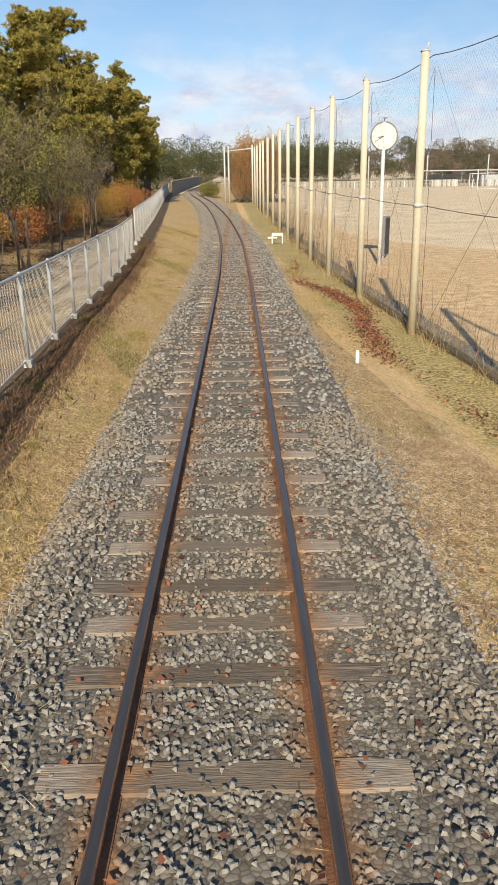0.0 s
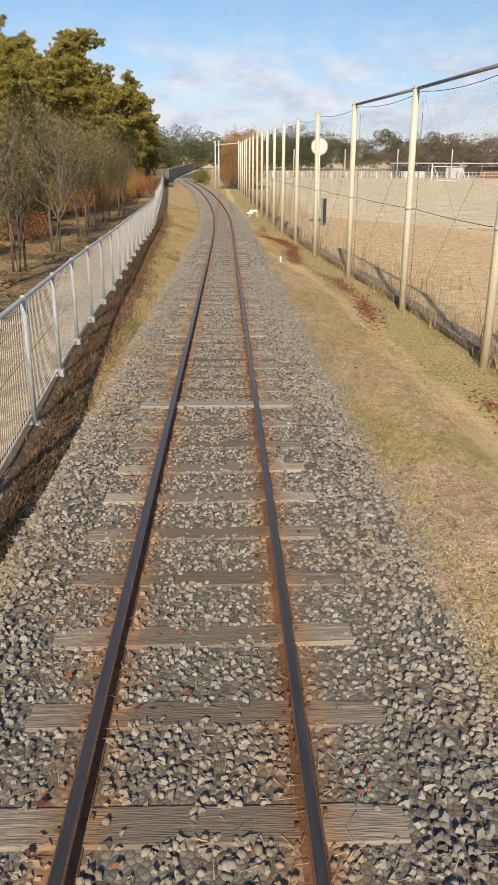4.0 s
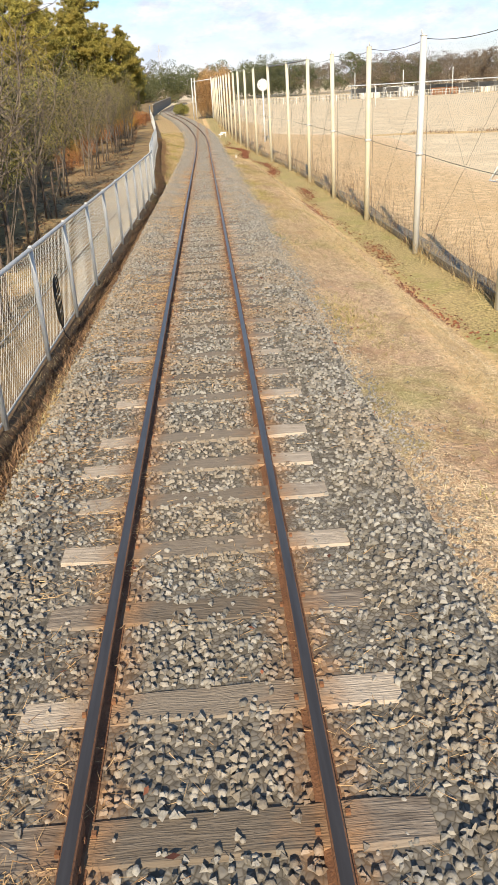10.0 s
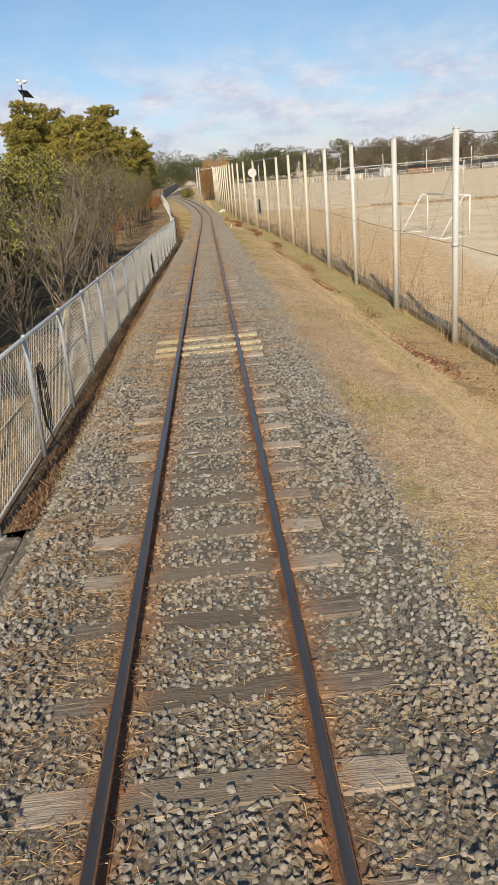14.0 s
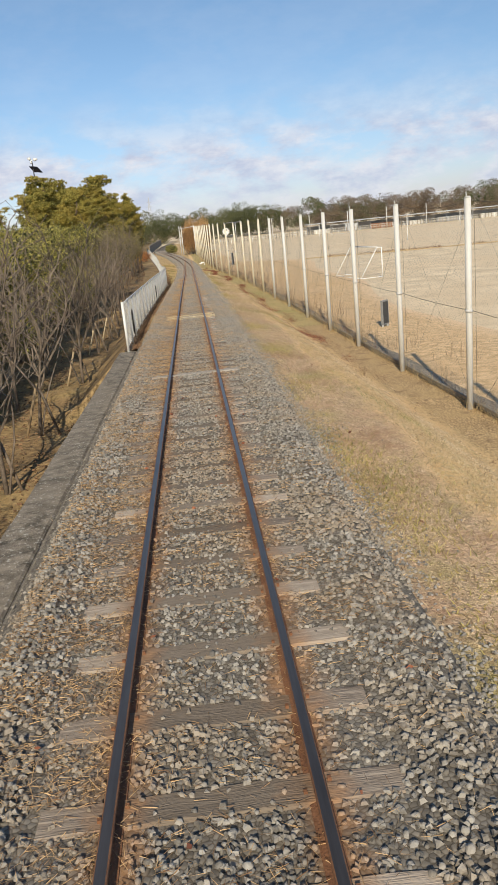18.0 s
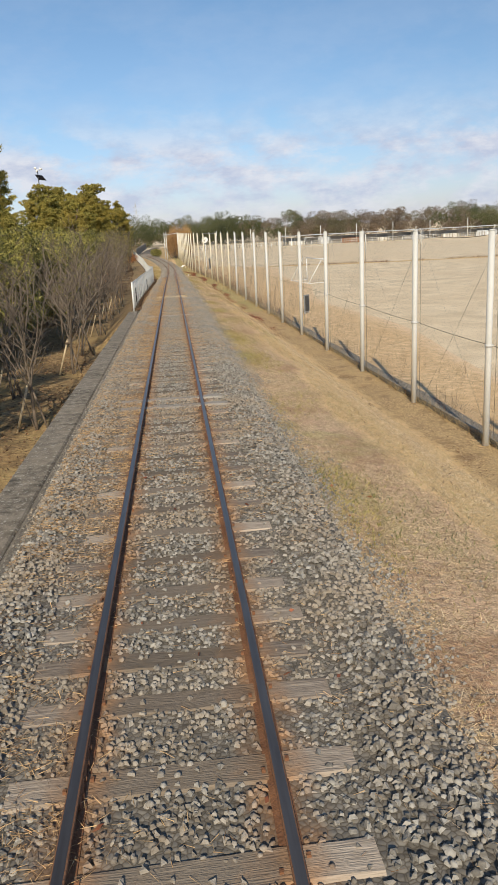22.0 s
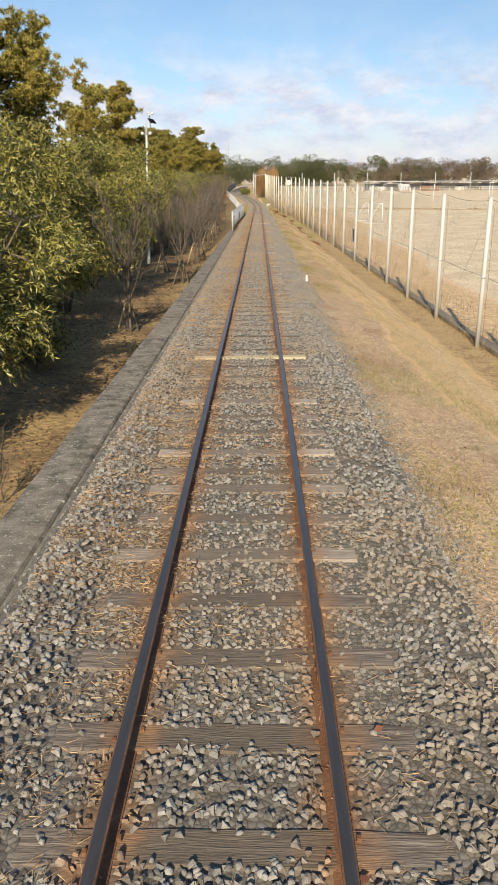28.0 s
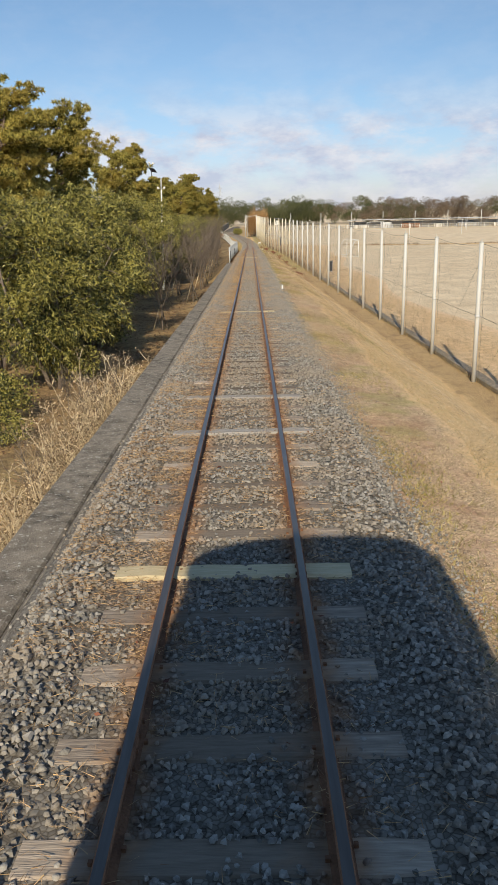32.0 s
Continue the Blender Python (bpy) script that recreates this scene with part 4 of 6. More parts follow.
for y0, y1, gap in ((WALL_END, 30.0, 0.086), (30.0, 43.5, 0.10), (45.0, 110.0, 0.15)):
    steps = np.arange(y0, y1 - 0.01, gap)
    cells = int((FH - 0.08) / gap * 1.9)
    A, B = [], []
    for k in range(cells + 1):
        h0 = 0.05 + k * (FH - 0.08) / cells
        h1 = 0.05 + (k + 1) * (FH - 0.08) / cells
        if k == cells:
            break
        odd = k % 2
        for sgn in (-1, 1):
            ya = steps + (gap / 2 if odd else 0)
            yb = ya + sgn * gap / 2
            step = 0.16 if y0 > 44 else 0.0
            A.append(np.stack([fence_x(ya) - 0.024, ya, fence_z(ya) + h0 + step], 1))
            B.append(np.stack([fence_x(yb) - 0.024, yb, fence_z(yb) + h1 + step], 1))
    part("wire_mesh", wires(np.concatenate(A), np.concatenate(B), 0.0016 if y0 < 0 else 0.0019, M_WIRE, "wire_mesh"), fence)

# black cables hung over the fence
def cable_coil(y, h, wide, tall):
    s = Shape()
    c = np.array(fpt(y, h, 0.06))
    t = np.linspace(0, 2 * math.pi, 24)
    for k in range(3):
        s.tube(np.stack([np.full(24, c[0] + 0.012 * k), c[1] + (wide + 0.015 * k) * np.sin(t), c[2] + (tall + 0.02 * k) * np.cos(t)], 1), 0.006, 6, cap=False)
    s.tube([fpt(y - 0.02, h - tall, 0.07), fpt(y + 0.08, 0.1, 0.08), fpt(y + 0.13, 0.02, 0.12), fpt(y + 0.48, -0.02, 0.2)], 0.006, 6)
    solid("cable_coil", s.mesh("cable_coil", M_CABLE), "coil of black cable hung on the chain-link fence", "cable", group="cable coils on the fence")


cable_coil(-23.8, 0.55, 0.10, 0.30)
cable_coil(-8.79, 0.50, 0.08, 0.24)

# ---- tall net along the sports field ----
NH = 4.55
POLES = [84.0, 79.2, 74.4, 69.6, 64.7, 59.7, 55.1, 50.8, 46.8, 42.9, 39.09, 35.15, 31.04, 26.11, 20.94, 15.95, 11.07, 6.11, 1.13, -3.98, -9.13, -13.97, -18.45, -23.31, -28.17,
         -33.12, -38.09, -42.59, -47.43, -52.43, -57.56, -62.78, -67.9, -73.0, -78.1, -83.2, -88.3, -93.4, -98.5]
net = thing("ball_net", "tall dark ball-stop net hung on a row of steel poles", "net fence")


def pole_mesh(mat):
    s = Shape().tube([(0, 0, -0.1), (0, 0, NH)], [0.072, 0.068], 14)
    return s.mesh("pole", mat, True)


pole_y, pole_w = pole_mesh(M_POLE_Y), pole_mesh(M_POLE_W)
cap_me = Shape().tube([(0, 0, NH), (0, 0, NH + 0.03)], [0.085, 0.04], 12).tube([(-0.02, 0.03, NH), (-0.05, 0.05, NH + 0.12)], 0.012, 6).mesh("cap", M_POLE_W, True)
ring_me = Shape().tube([(0, 0, 2.18), (0, 0, 2.24)], 0.082, 12).box((-0.085, 0, 2.21), (0.05, 0.03, 0.04)).mesh("clamp", M_GALV, True)
tops = []
for y in POLES:
    at = (float(pole_x(y)), y, 0.03)
    p = part("pole", pole_y if y > 4 else pole_w, net, "cream painted steel pole" if y > 4 else "pale grey steel pole")
    p.location = at
    lean = (RNG.uniform(-0.006, 0.006), RNG.uniform(-0.006, 0.006), RNG.uniform(0, 3))
    p.rotation_euler = lean
    for data in (cap_me, ring_me):
        c = part(data.name.split(".")[0], data, p)
    tops.append(at)


def npt(y, h, sag=0.0):
    return (float(pole_x(y)) + 0.10, y, 0.03 + h - sag)


for (a, b) in zip(POLES[:-1], POLES[1:]):
    ts = np.linspace(0, 1, 7)
    for name, h, sag, r in (("top_rope", NH - 0.06, 0.10, 0.007), ("middle_rope", 2.2, 0.03, 0.006), ("bottom_rope", 0.10, 0.02, 0.01)):
        pts = [npt(a + (b - a) * t, h, sag * 4 * t * (1 - t)) for t in ts]
        part(name, Shape().tube(pts, r, 5).mesh(name, M_ROPE, True), net)
    gap, w = (0.10, 0.0007) if a > -70 else (0.15, 0.0013)
    span, high = a - b, NH - 0.2
    A, B = [], []
    for sgn in (-1, 1):
        c = np.arange(-high, span + high, gap)
        # a line y = c + sgn * h, cut to the span
        h0 = np.clip(np.where(sgn > 0, -c, c - span), 0, high)
        h1 = np.clip(np.where(sgn > 0, span - c, c), 0, high)
        ok = h1 - h0 > 0.05
        c, h0, h1 = c[ok], h0[ok], h1[ok]
        n = 3
        for k in range(n):
            ha, hb = h0 + (h1 - h0) * k / n, h0 + (h1 - h0) * (k + 1) / n
            for H, out in ((ha, A), (hb, B)):
                yy = b + c + sgn * H
                t = (yy - b) / span
                out.append(np.stack([pole_x(yy) + 0.10 + 0.05 * np.sin(t * 7 + H * 1.7) * np.sin(math.pi * t), yy, 0.10 + H * (1 - 0.02 * 4 * t * (1 - t))], 1))
    part("netting", wires(np.concatenate(A), np.concatenate(B), w, M_NET, "netting"), net)
    kerb = Shape()
    ang = math.atan2(float(pole_x(a) - pole_x(b)), a - b)
    kerb.box(((float(pole_x(a) + pole_x(b)) / 2 + 0.16), (a + b) / 2, 0.09), (0.07, a - b - 0.02, 0.22), turn=-ang, bevel=0.01)
    part("base_board", kerb.mesh("base_board", M_BOARD), net, "low weathered concrete board at the foot of the net")
# crossed stay wires behind the net of each bay, and the laced edge of the net beside each pole
for a, b in zip(POLES[9:-1], POLES[10:]):
    xa, xb = float(pole_x(a)) + 0.16, float(pole_x(b)) + 0.16
    for name, low, high, r in (("stay_wire", (xa, a - 0.12), (xb, b + 0.1), 0.0030), ("stay_wire", (xb, b + 0.12), (xa, a - 0.1), 0.0020)):
        mid = ((low[0] + high[0]) / 2, (low[1] + high[1]) / 2, 2.18)
        part(name, Shape().tube([(*low, 0.08), mid, (*high, 4.36)], r, 5).mesh(name, M_ROPE, True), net)
    part("lacing_rope", Shape().tube([(xa - 0.05, a - 0.13, 0.12), (xa - 0.03, a - 0.10, 2.2), (xa - 0.05, a - 0.14, 4.3)], 0.0045, 5).mesh("lacing_rope", M_ROPE, True), net)
# steel bars along the top of two bays
for a, b in ((26.11, 20.94), (20.94, 15.95)):
    part("top_bar", Shape().tube([(float(pole_x(y)), y, NH + 0.02) for y in (a, b)], 0.034, 8).mesh("top_bar", M_GREY, True), net, "grey steel bar from pole to pole")
# end frame where the net turns across the line
frame_end = thing("net_end_frame", "pale steel end frame of the net with a top bar", "net frame")
for x, y in ((-0.62, 89.4), (-0.98, 89.6), (1.45, 88.6)):
    part("post", Shape().tube([(x, y, 0), (x, y, 4.85)], 0.075, 10).mesh("post", M_POLE_W, True), frame_end)
part("top_bar", Shape().tube([(-0.98, 89.6, 4.4), (1.45, 88.6, 4.62)], 0.05, 8).mesh("top_bar", M_POLE_W, True), frame_end)

# ---- plants ----
def quads(points, size, aspect, rng, droop=0.0, flat=0.0, tri=False):
    """Small leaves at the points: rhombs (or needles) in random directions."""
    n = len(points)
    d = rng.normal(size=(n, 3))
    d[:, 2] = d[:, 2] * (1 - flat) - droop
    d /= np.linalg.norm(d, axis=1)[:, None]
    u = np.cross(d, rng.normal(size=(n, 3)))
    u /= np.linalg.norm(u, axis=1)[:, None]
    L = (size * rng.uniform(0.6, 1.35, n))[:, None]
    w = L * aspect
    a, b, c, e = points - d * L * 0.5, points + u * w * 0.5 + d * L * 0.05, points + d * L * 0.5, points - u * w * 0.5 + d * L * 0.05
    if tri:
        v = np.stack([a + u * w * 0.5, a - u * w * 0.5, c], 1)
        return v.reshape(-1, 3), np.arange(3 * n).reshape(n, 3)
    v = np.stack([a, b, c, e], 1)
    return v.reshape(-1, 3), np.arange(4 * n).reshape(n, 4)


def wander(start, way, length, steps, rng, wild=0.25, lift=0.0):
    pts, p, d = [np.array(start, float)], np.array(start, float), np.array(way, float)
    for _ in range(steps):
        d = d + rng.normal(size=3) * wild
        d[2] += lift
        d /= np.linalg.norm(d)
        p = p + d * length / steps
        pts.append(p.copy())
    return np.array(pts)


def pine_data(seed, height=10.0, spread=2.6, lean=0.4, density=1.0, bare=0.35):
    """An old shore pine: a crooked trunk, spreading limbs, flat uneven pads of needles."""
    rng = np.random.default_rng(seed)
    trunk, limbs = Shape(), Shape()
    axis = wander((0, 0, -0.2), (rng.normal() * lean * 0.3, rng.normal() * lean * 0.3, 1), height * 0.97, 9, rng, 0.10, 0.12)
    trunk.tube(axis, np.linspace(height * 0.021, 0.03, len(axis)), 9)
    pads = []
    n = int(height * 3.3)
    for i in range(n):
        f = bare + (1 - bare) * (i + rng.uniform()) / n
        at = axis[0] + 0
        k = f * (len(axis) - 1)
        j = min(int(k), len(axis) - 2)
        at = axis[j] + (axis[j + 1] - axis[j]) * (k - j)
        az = rng.uniform(0, 2 * math.pi)
        g = (f - bare) / (1 - bare)
        reach = spread * (0.62 + 0.75 * g - 1.0 * g * g) * rng.uniform(0.55, 1.35)
        limb = wander(at, (math.cos(az), math.sin(az), rng.uniform(-0.1, 0.45)), reach, 5, rng, 0.18, 0.08)
        limbs.tube(limb, np.linspace(0.045 * height / 10 + 0.01, 0.012, len(limb)), 5)
        for q in limb[2:]:
            pads.append((q, reach * rng.uniform(0.20, 0.36) + 0.20))
        for _ in range(2):
            b = limb[rng.integers(2, len(limb))]
            tw = wander(b, (rng.normal(), rng.normal(), 0.35), reach * 0.4, 3, rng, 0.2)
            limbs.tube(tw, np.linspace(0.016, 0.006, len(tw)), 4)
            pads.append((tw[-1], reach * rng.uniform(0.18, 0.32) + 0.18))
    base, way = [], []
    for c, r in pads:                              # each pad carries a few close puffs of needles with gaps between them
        m = int(5.2 * density * (r / 0.6) ** 1.3) + 2
        g = rng.normal(size=(m, 3))
        g /= np.linalg.norm(g, axis=1)[:, None]
        spot = c + g * (r * rng.uniform(0.35, 1.0, m) ** 0.6)[:, None] * (1, 1, 0.36) + (0, 0, 0.1)
        k = 62
        puff = rng.uniform(0.13, 0.24, m)
        d = rng.normal(size=(m, k, 3)) + (0, 0, 0.45)
        d /= np.linalg.norm(d, axis=2)[:, :, None]
        base.append((spot[:, None] + d * (puff[:, None] * rng.uniform(0.1, 0.75, (m, k)))[:, :, None] * (1.15, 1.15, 0.8)).reshape(-1, 3))
        way.append((d * 0.5 + rng.normal(size=(m, k, 3)) * 0.6 + (0, 0, 0.2)).reshape(-1, 3))
    base, d = np.concatenate(base), np.concatenate(way)
    d /= np.linalg.norm(d, axis=1)[:, None]
    u = np.cross(d, rng.normal(size=base.shape))
    u /= np.linalg.norm(u, axis=1)[:, None]
    L = 0.16 * rng.uniform(0.6, 1.3, len(base))[:, None]
    v = np.stack([base + u * 0.023, base + d * L, base - u * 0.023], 1).reshape(-1, 3)
    f = np.arange(len(v)).reshape(-1, 3)
    return trunk.mesh("trunk", M_BARK, True), limbs.mesh("branchwork", M_BARK, True), raw_mesh("crown", v, f, M_PINE)


def broadleaf_data(seed, height=5.5, spread=2.4, leaves=16000, size=0.13, mat=None, low=0.12, aspect=0.22):
    """A dense evergreen: several stems and a lumpy crown of long drooping leaves with gaps."""
    rng = np.random.default_rng(seed)
    stems = Shape()
    tips = []
    for s in range(4):
        az = s * 1.6 + rng.uniform(0, 1)
        stem = wander((0.12 * math.cos(az), 0.12 * math.sin(az), -0.1), (0.35 * math.cos(az), 0.35 * math.sin(az), 1), height * 0.8, 7, rng, 0.12, 0.1)
        stems.tube(stem, np.linspace(0.07, 0.012, len(stem)), 7)
        for k in range(2, len(stem)):
            for _ in range(3):
                a2 = rng.uniform(0, 2 * math.pi)
                reach = spread * rng.uniform(0.35, 0.85) * (1 - 0.45 * k / len(stem))
                b = wander(stem[k], (math.cos(a2), math.sin(a2), rng.uniform(-0.1, 0.7)), reach, 4, rng, 0.2, 0.03)
                stems.tube(b, np.linspace(0.018, 0.004, len(b)), 5)
                tips += [b[-1], b[-2], b[2]]
    tips = np.array(tips)
    tips = tips[tips[:, 2] > height * low]
    per = 16                                       # leaves on a shoot
    shoots = leaves // per
    mid = np.array([tips[:, 0].mean(), tips[:, 1].mean(), height * 0.42])
    lumps = tips[rng.integers(0, len(tips), 95)] + rng.normal(size=(95, 3)) * 0.12
    at = lumps[rng.integers(0, 95, shoots)] + rng.normal(size=(shoots, 3)) * (0.21, 0.21, 0.19) * height / 5.5
    at[:, 2] = np.maximum(at[:, 2], height * low * rng.uniform(0.7, 1.2, shoots))
    out = at - mid
    out /= np.linalg.norm(out, axis=1)[:, None] + 1e-6
    way = out * 0.8 + rng.normal(size=(shoots, 3)) * 0.45 + (0, 0, 0.15)
    way /= np.linalg.norm(way, axis=1)[:, None]
    f = np.linspace(0.15, 1.0, per)[None, :, None]
    reach = rng.uniform(0.22, 0.46, shoots)[:, None, None] * size / 0.12
    root = at[:, None] + way[:, None] * f * reach + np.array((0, 0, -1.0)) * (f ** 2) * reach * 0.35
    d = way[:, None] * 0.55 + rng.normal(size=(shoots, per, 3)) * 0.55 + (0, 0, -0.42)
    d = (d / np.linalg.norm(d, axis=2)[:, :, None]).reshape(-1, 3)
    root = root.reshape(-1, 3)
    u = np.cross(d, rng.normal(size=d.shape))
    u /= np.linalg.norm(u, axis=1)[:, None]
    L = (size * rng.uniform(0.7, 1.35, len(d)))[:, None]
    w = L * aspect * 0.5
    v = np.stack([root, root + d * L * 0.45 + u * w, root + d * L, root + d * L * 0.45 - u * w], 1).reshape(-1, 3)
    f = np.arange(len(v)).reshape(-1, 4)
    return stems.mesh("branchwork", M_TWIG, True), raw_mesh("crown", v, f, mat or M_LEAF)


def bare_data(seed, height=4.0, spread=1.5, fine=1.0, mat=None, thick=1.0, leaves=0):
    """A young tree: a short stem and three orders of fine upward twigs, bare or with a thin crown of leaves."""
    ends = []
    rng = np.random.default_rng(seed)
    trunk, twigs = Shape(), Shape()
    axis = wander((0, 0, -0.1), (rng.normal() * 0.08, rng.normal() * 0.08, 1), height * 0.55, 6, rng, 0.06, 0.05)
    trunk.tube(axis, np.linspace(0.055, 0.022, len(axis)) * thick, 7)
    for i in range(1):                             # a thin sucker from the foot
        az = i * 2.1 + rng.uniform(0, 1)
        b = wander((0.05 * math.cos(az), 0.05 * math.sin(az), -0.05), (0.28 * math.cos(az), 0.28 * math.sin(az), 1), height * rng.uniform(0.5, 0.75), 6, rng, 0.08, 0.03)
        twigs.tube(b, np.linspace(0.026, 0.007, len(b)) * thick, 5, cap=False)
    for i in range(11):
        k = 3 + (i % 4)
        az = i * 2.4 + rng.uniform(-0.4, 0.4)
        b = wander(axis[min(k, len(axis) - 1)], (math.cos(az) * 0.55, math.sin(az) * 0.55, 1.0), height * rng.uniform(0.4, 0.62), 6, rng, 0.13, 0.06)
        b[:, :2] = axis[-1][:2] + (b[:, :2] - axis[-1][:2]) * spread / 1.5
        twigs.tube(b, np.linspace(0.030, 0.010, len(b)) * thick, 5, cap=False)
        for j in range(1, len(b)):
            for _ in range(int(2 * fine)):
                a2 = rng.uniform(0, 2 * math.pi)
                c = wander(b[j], (math.cos(a2), math.sin(a2), rng.uniform(0.5, 1.6)), height * rng.uniform(0.12, 0.28), 4, rng, 0.2, 0.05)
                twigs.tube(c, np.linspace(0.013, 0.0055, len(c)) * thick, 3, cap=False)
                ends += [c[2], c[-1]]
                for _ in range(int(1.2 * fine)):
                    d = wander(c[rng.integers(1, len(c))], (rng.normal(), rng.normal(), rng.uniform(0, 1)), height * rng.uniform(0.05, 0.13), 2, rng, 0.2)
                    twigs.tube(d, np.array([0.007, 0.005, 0.003]) * thick, 3, cap=False)
    wood = trunk.mesh("trunk", mat or M_TWIG, True), twigs.mesh("branchwork", mat or M_TWIG)
    if not leaves:
        return wood
    ends = np.array([e for e in ends if e[2] > height * 0.42])
    pts = ends[rng.integers(0, len(ends), leaves)] + rng.normal(size=(leaves, 3)) * 0.12
    v, f = quads(pts, 0.095, 0.34, rng, droop=0.5)
    return (*wood, raw_mesh("crown", v, f, M_OLIVE))


def scrub_data(seed, height, spread):
    """A stand of upright dry stems with short side twigs and pale seed heads."""
    rng = np.random.default_rng(seed)
    stems, heads = Shape(), []
    for i in range(34):
        az, r0 = rng.uniform(0, 2 * math.pi), spread * rng.uniform(0, 1) ** 0.6
        b = wander((r0 * math.cos(az), r0 * math.sin(az), -0.05), (0.16 * math.cos(az), 0.16 * math.sin(az), 1), height * rng.uniform(0.55, 1.0), 5, rng, 0.12, 0.03)
        stems.tube(b, np.linspace(0.008, 0.003, len(b)), 4, cap=False)
        for j in range(2, len(b)):
            heads.append(b[j])
            for _ in range(3):
                a2 = rng.uniform(0, 2 * math.pi)
                c = wander(b[j], (math.cos(a2) * 0.8, math.sin(a2) * 0.8, rng.uniform(0.5, 1.3)), height * rng.uniform(0.05, 0.13), 2, rng, 0.2, 0.03)
                stems.tube(c, np.linspace(0.004, 0.002, len(c)), 3, cap=False)
                heads += [c[-1], c[1]]
    heads = np.array(heads)
    pts = heads[rng.integers(0, len(heads), 2400)] + rng.normal(size=(2400, 3)) * 0.03
    v, f = quads(pts, 0.024, 0.6, rng, droop=0.4)
    return stems.mesh("trunk", M_SCRUB), raw_mesh("crown", v, f, M_SEED)


def shrub_data(seed, height, spread, leaves, mat, size=0.07):
    rng = np.random.default_rng(seed)
    s = Shape()
    for i in range(14):
        az = rng.uniform(0, 2 * math.pi)
        b = wander((0, 0, 0), (0.6 * math.cos(az), 0.6 * math.sin(az), 1), height * rng.uniform(0.7, 1.0), 5, rng, 0.16)
        s.tube(b, np.linspace(0.014, 0.004, len(b)), 4, cap=False)
    g = rng.normal(size=(leaves, 3))
    g /= np.linalg.norm(g, axis=1)[:, None]
    r = rng.uniform(0.2, 1.0, leaves) ** 0.45
    lump = 1 + 0.25 * np.sin(g[:, 0] * 5 + seed) * np.sin(g[:, 1] * 6)
    pts = np.stack([g[:, 0] * spread * r * lump, g[:, 1] * spread * r * lump, height * 0.55 + g[:, 2] * height * 0.45 * r * lump], 1)
    v, f = quads(pts, size, 0.5, rng)
    return s.mesh("branchwork", M_TWIG), raw_mesh("crown", v, f, mat)


def plant(name, data, label, category, group=""):
    ob = thing(name, label, category, (0, 0, -200), group)
    for d in data:
        p = part(d.name.split(".")[0], d, ob)
        if p.name.startswith(("crown", "branchwork")):
            p["kind"] = "stuff"
    return ob


def forest(model, spots):
    """The first spot takes the model itself, each other a copy: x, y, z, size, turn."""
    for i, (x, y, z, size, turn) in enumerate(spots):
        m = Matrix.Translation((x, y, z)) @ Matrix.Rotation(turn, 4, "Z")
        ob = model if i == 0 else copy_thing(model, m)
        ob.matrix_basis = m @ Matrix.Diagonal((size, size, size, 1))


pines = [plant("pine_tree", pine_data(21, 10, 2.8, 0.6), "tall spreading shore pine with olive-green needles", "tree", "pines of the park"),
         plant("pine_tree", pine_data(22, 10, 2.3, 0.9), "crooked shore pine with a dense dark crown", "tree", "pines of the park"),
         plant("pine_tree", pine_data(23, 10, 2.1, 0.4, bare=0.25), "upright pine with yellowish-green needle pads", "tree", "pines of the park")]
lone = plant("pine_tree", pine_data(24, 12.7, 2.4, 0.7, 0.75, bare=0.60), "tall old pine with a few open needle pads", "tree", "pines of the park")
forest(lone, [(-15.0, 73.2, PARK, 1.05, 0.3)])
forest(pines[0], [(-10.2, 73.0, PARK, 1.0, 0.3), (-14.5, 60, PARK, 1.15, 1.2), (-11.2, 50, PARK, 0.98, 2.2), (-16, 45, PARK, 1.1, 4.1), (-10.9, -38.3, PARK, 1.2, 0.4), (-13.4, -40, PARK, 1.3, 2.4), (-19, -20, PARK, 0.9, 3.3), (-14, 18, PARK, 0.83, 2.0), (-13, 88, PARK, 0.95, 5.0), (-12, 76, PARK, 1.1, 3.1), (-19, 84, PARK, 1.15, 0.7)])
forest(pines[1], [(-10.4, 63, PARK, 1.05, 0.9), (-12.8, 38, PARK, 0.95, 2.9), (-17, 30, PARK, 0.95, 5.1), (-11.4, -8.5, PARK, 1.2, 1.1), (-15.5, -43.5, PARK, 1.25, 2.2), (-16.5, 2, PARK, 0.82, 0.2), (-18, 78, PARK, 1.05, 1.7), (-12, 104, PARK, 0.82, 2.7), (-13.5, 67, PARK, 1.18, 4.7)])
forest(pines[2], [(-9.2, 79, PARK, 1.0, 2.9), (-8.8, 88, PARK, 0.92, 0.9), (-8.4, 94, PARK, 0.82, 3.9), (-8.9, 101, PARK, 0.74, 5.9), (-9.8, 108, PARK, 0.8, 1.4), (-8.6, 83, PARK, 0.86, 1.9), (-15, 54, PARK, 1.08, 0.1), (-12.5, 27, PARK, 0.85, 3.9), (-10.2, 45, PARK, 0.82, 4.4), (-13.5, -44, PARK, 1.0, 2.5), (-10.3, -27, PARK, 1.02, 1.2), (-13.5, 8, PARK, 0.8, 5.5), (-18, -8, PARK, 0.88, 1.0), (-9.5, 96, PARK, 0.74, 0.6), (-21, 66, PARK, 1.15, 3.0), (-11.4, 57, PARK, 1.0, 5.7)])

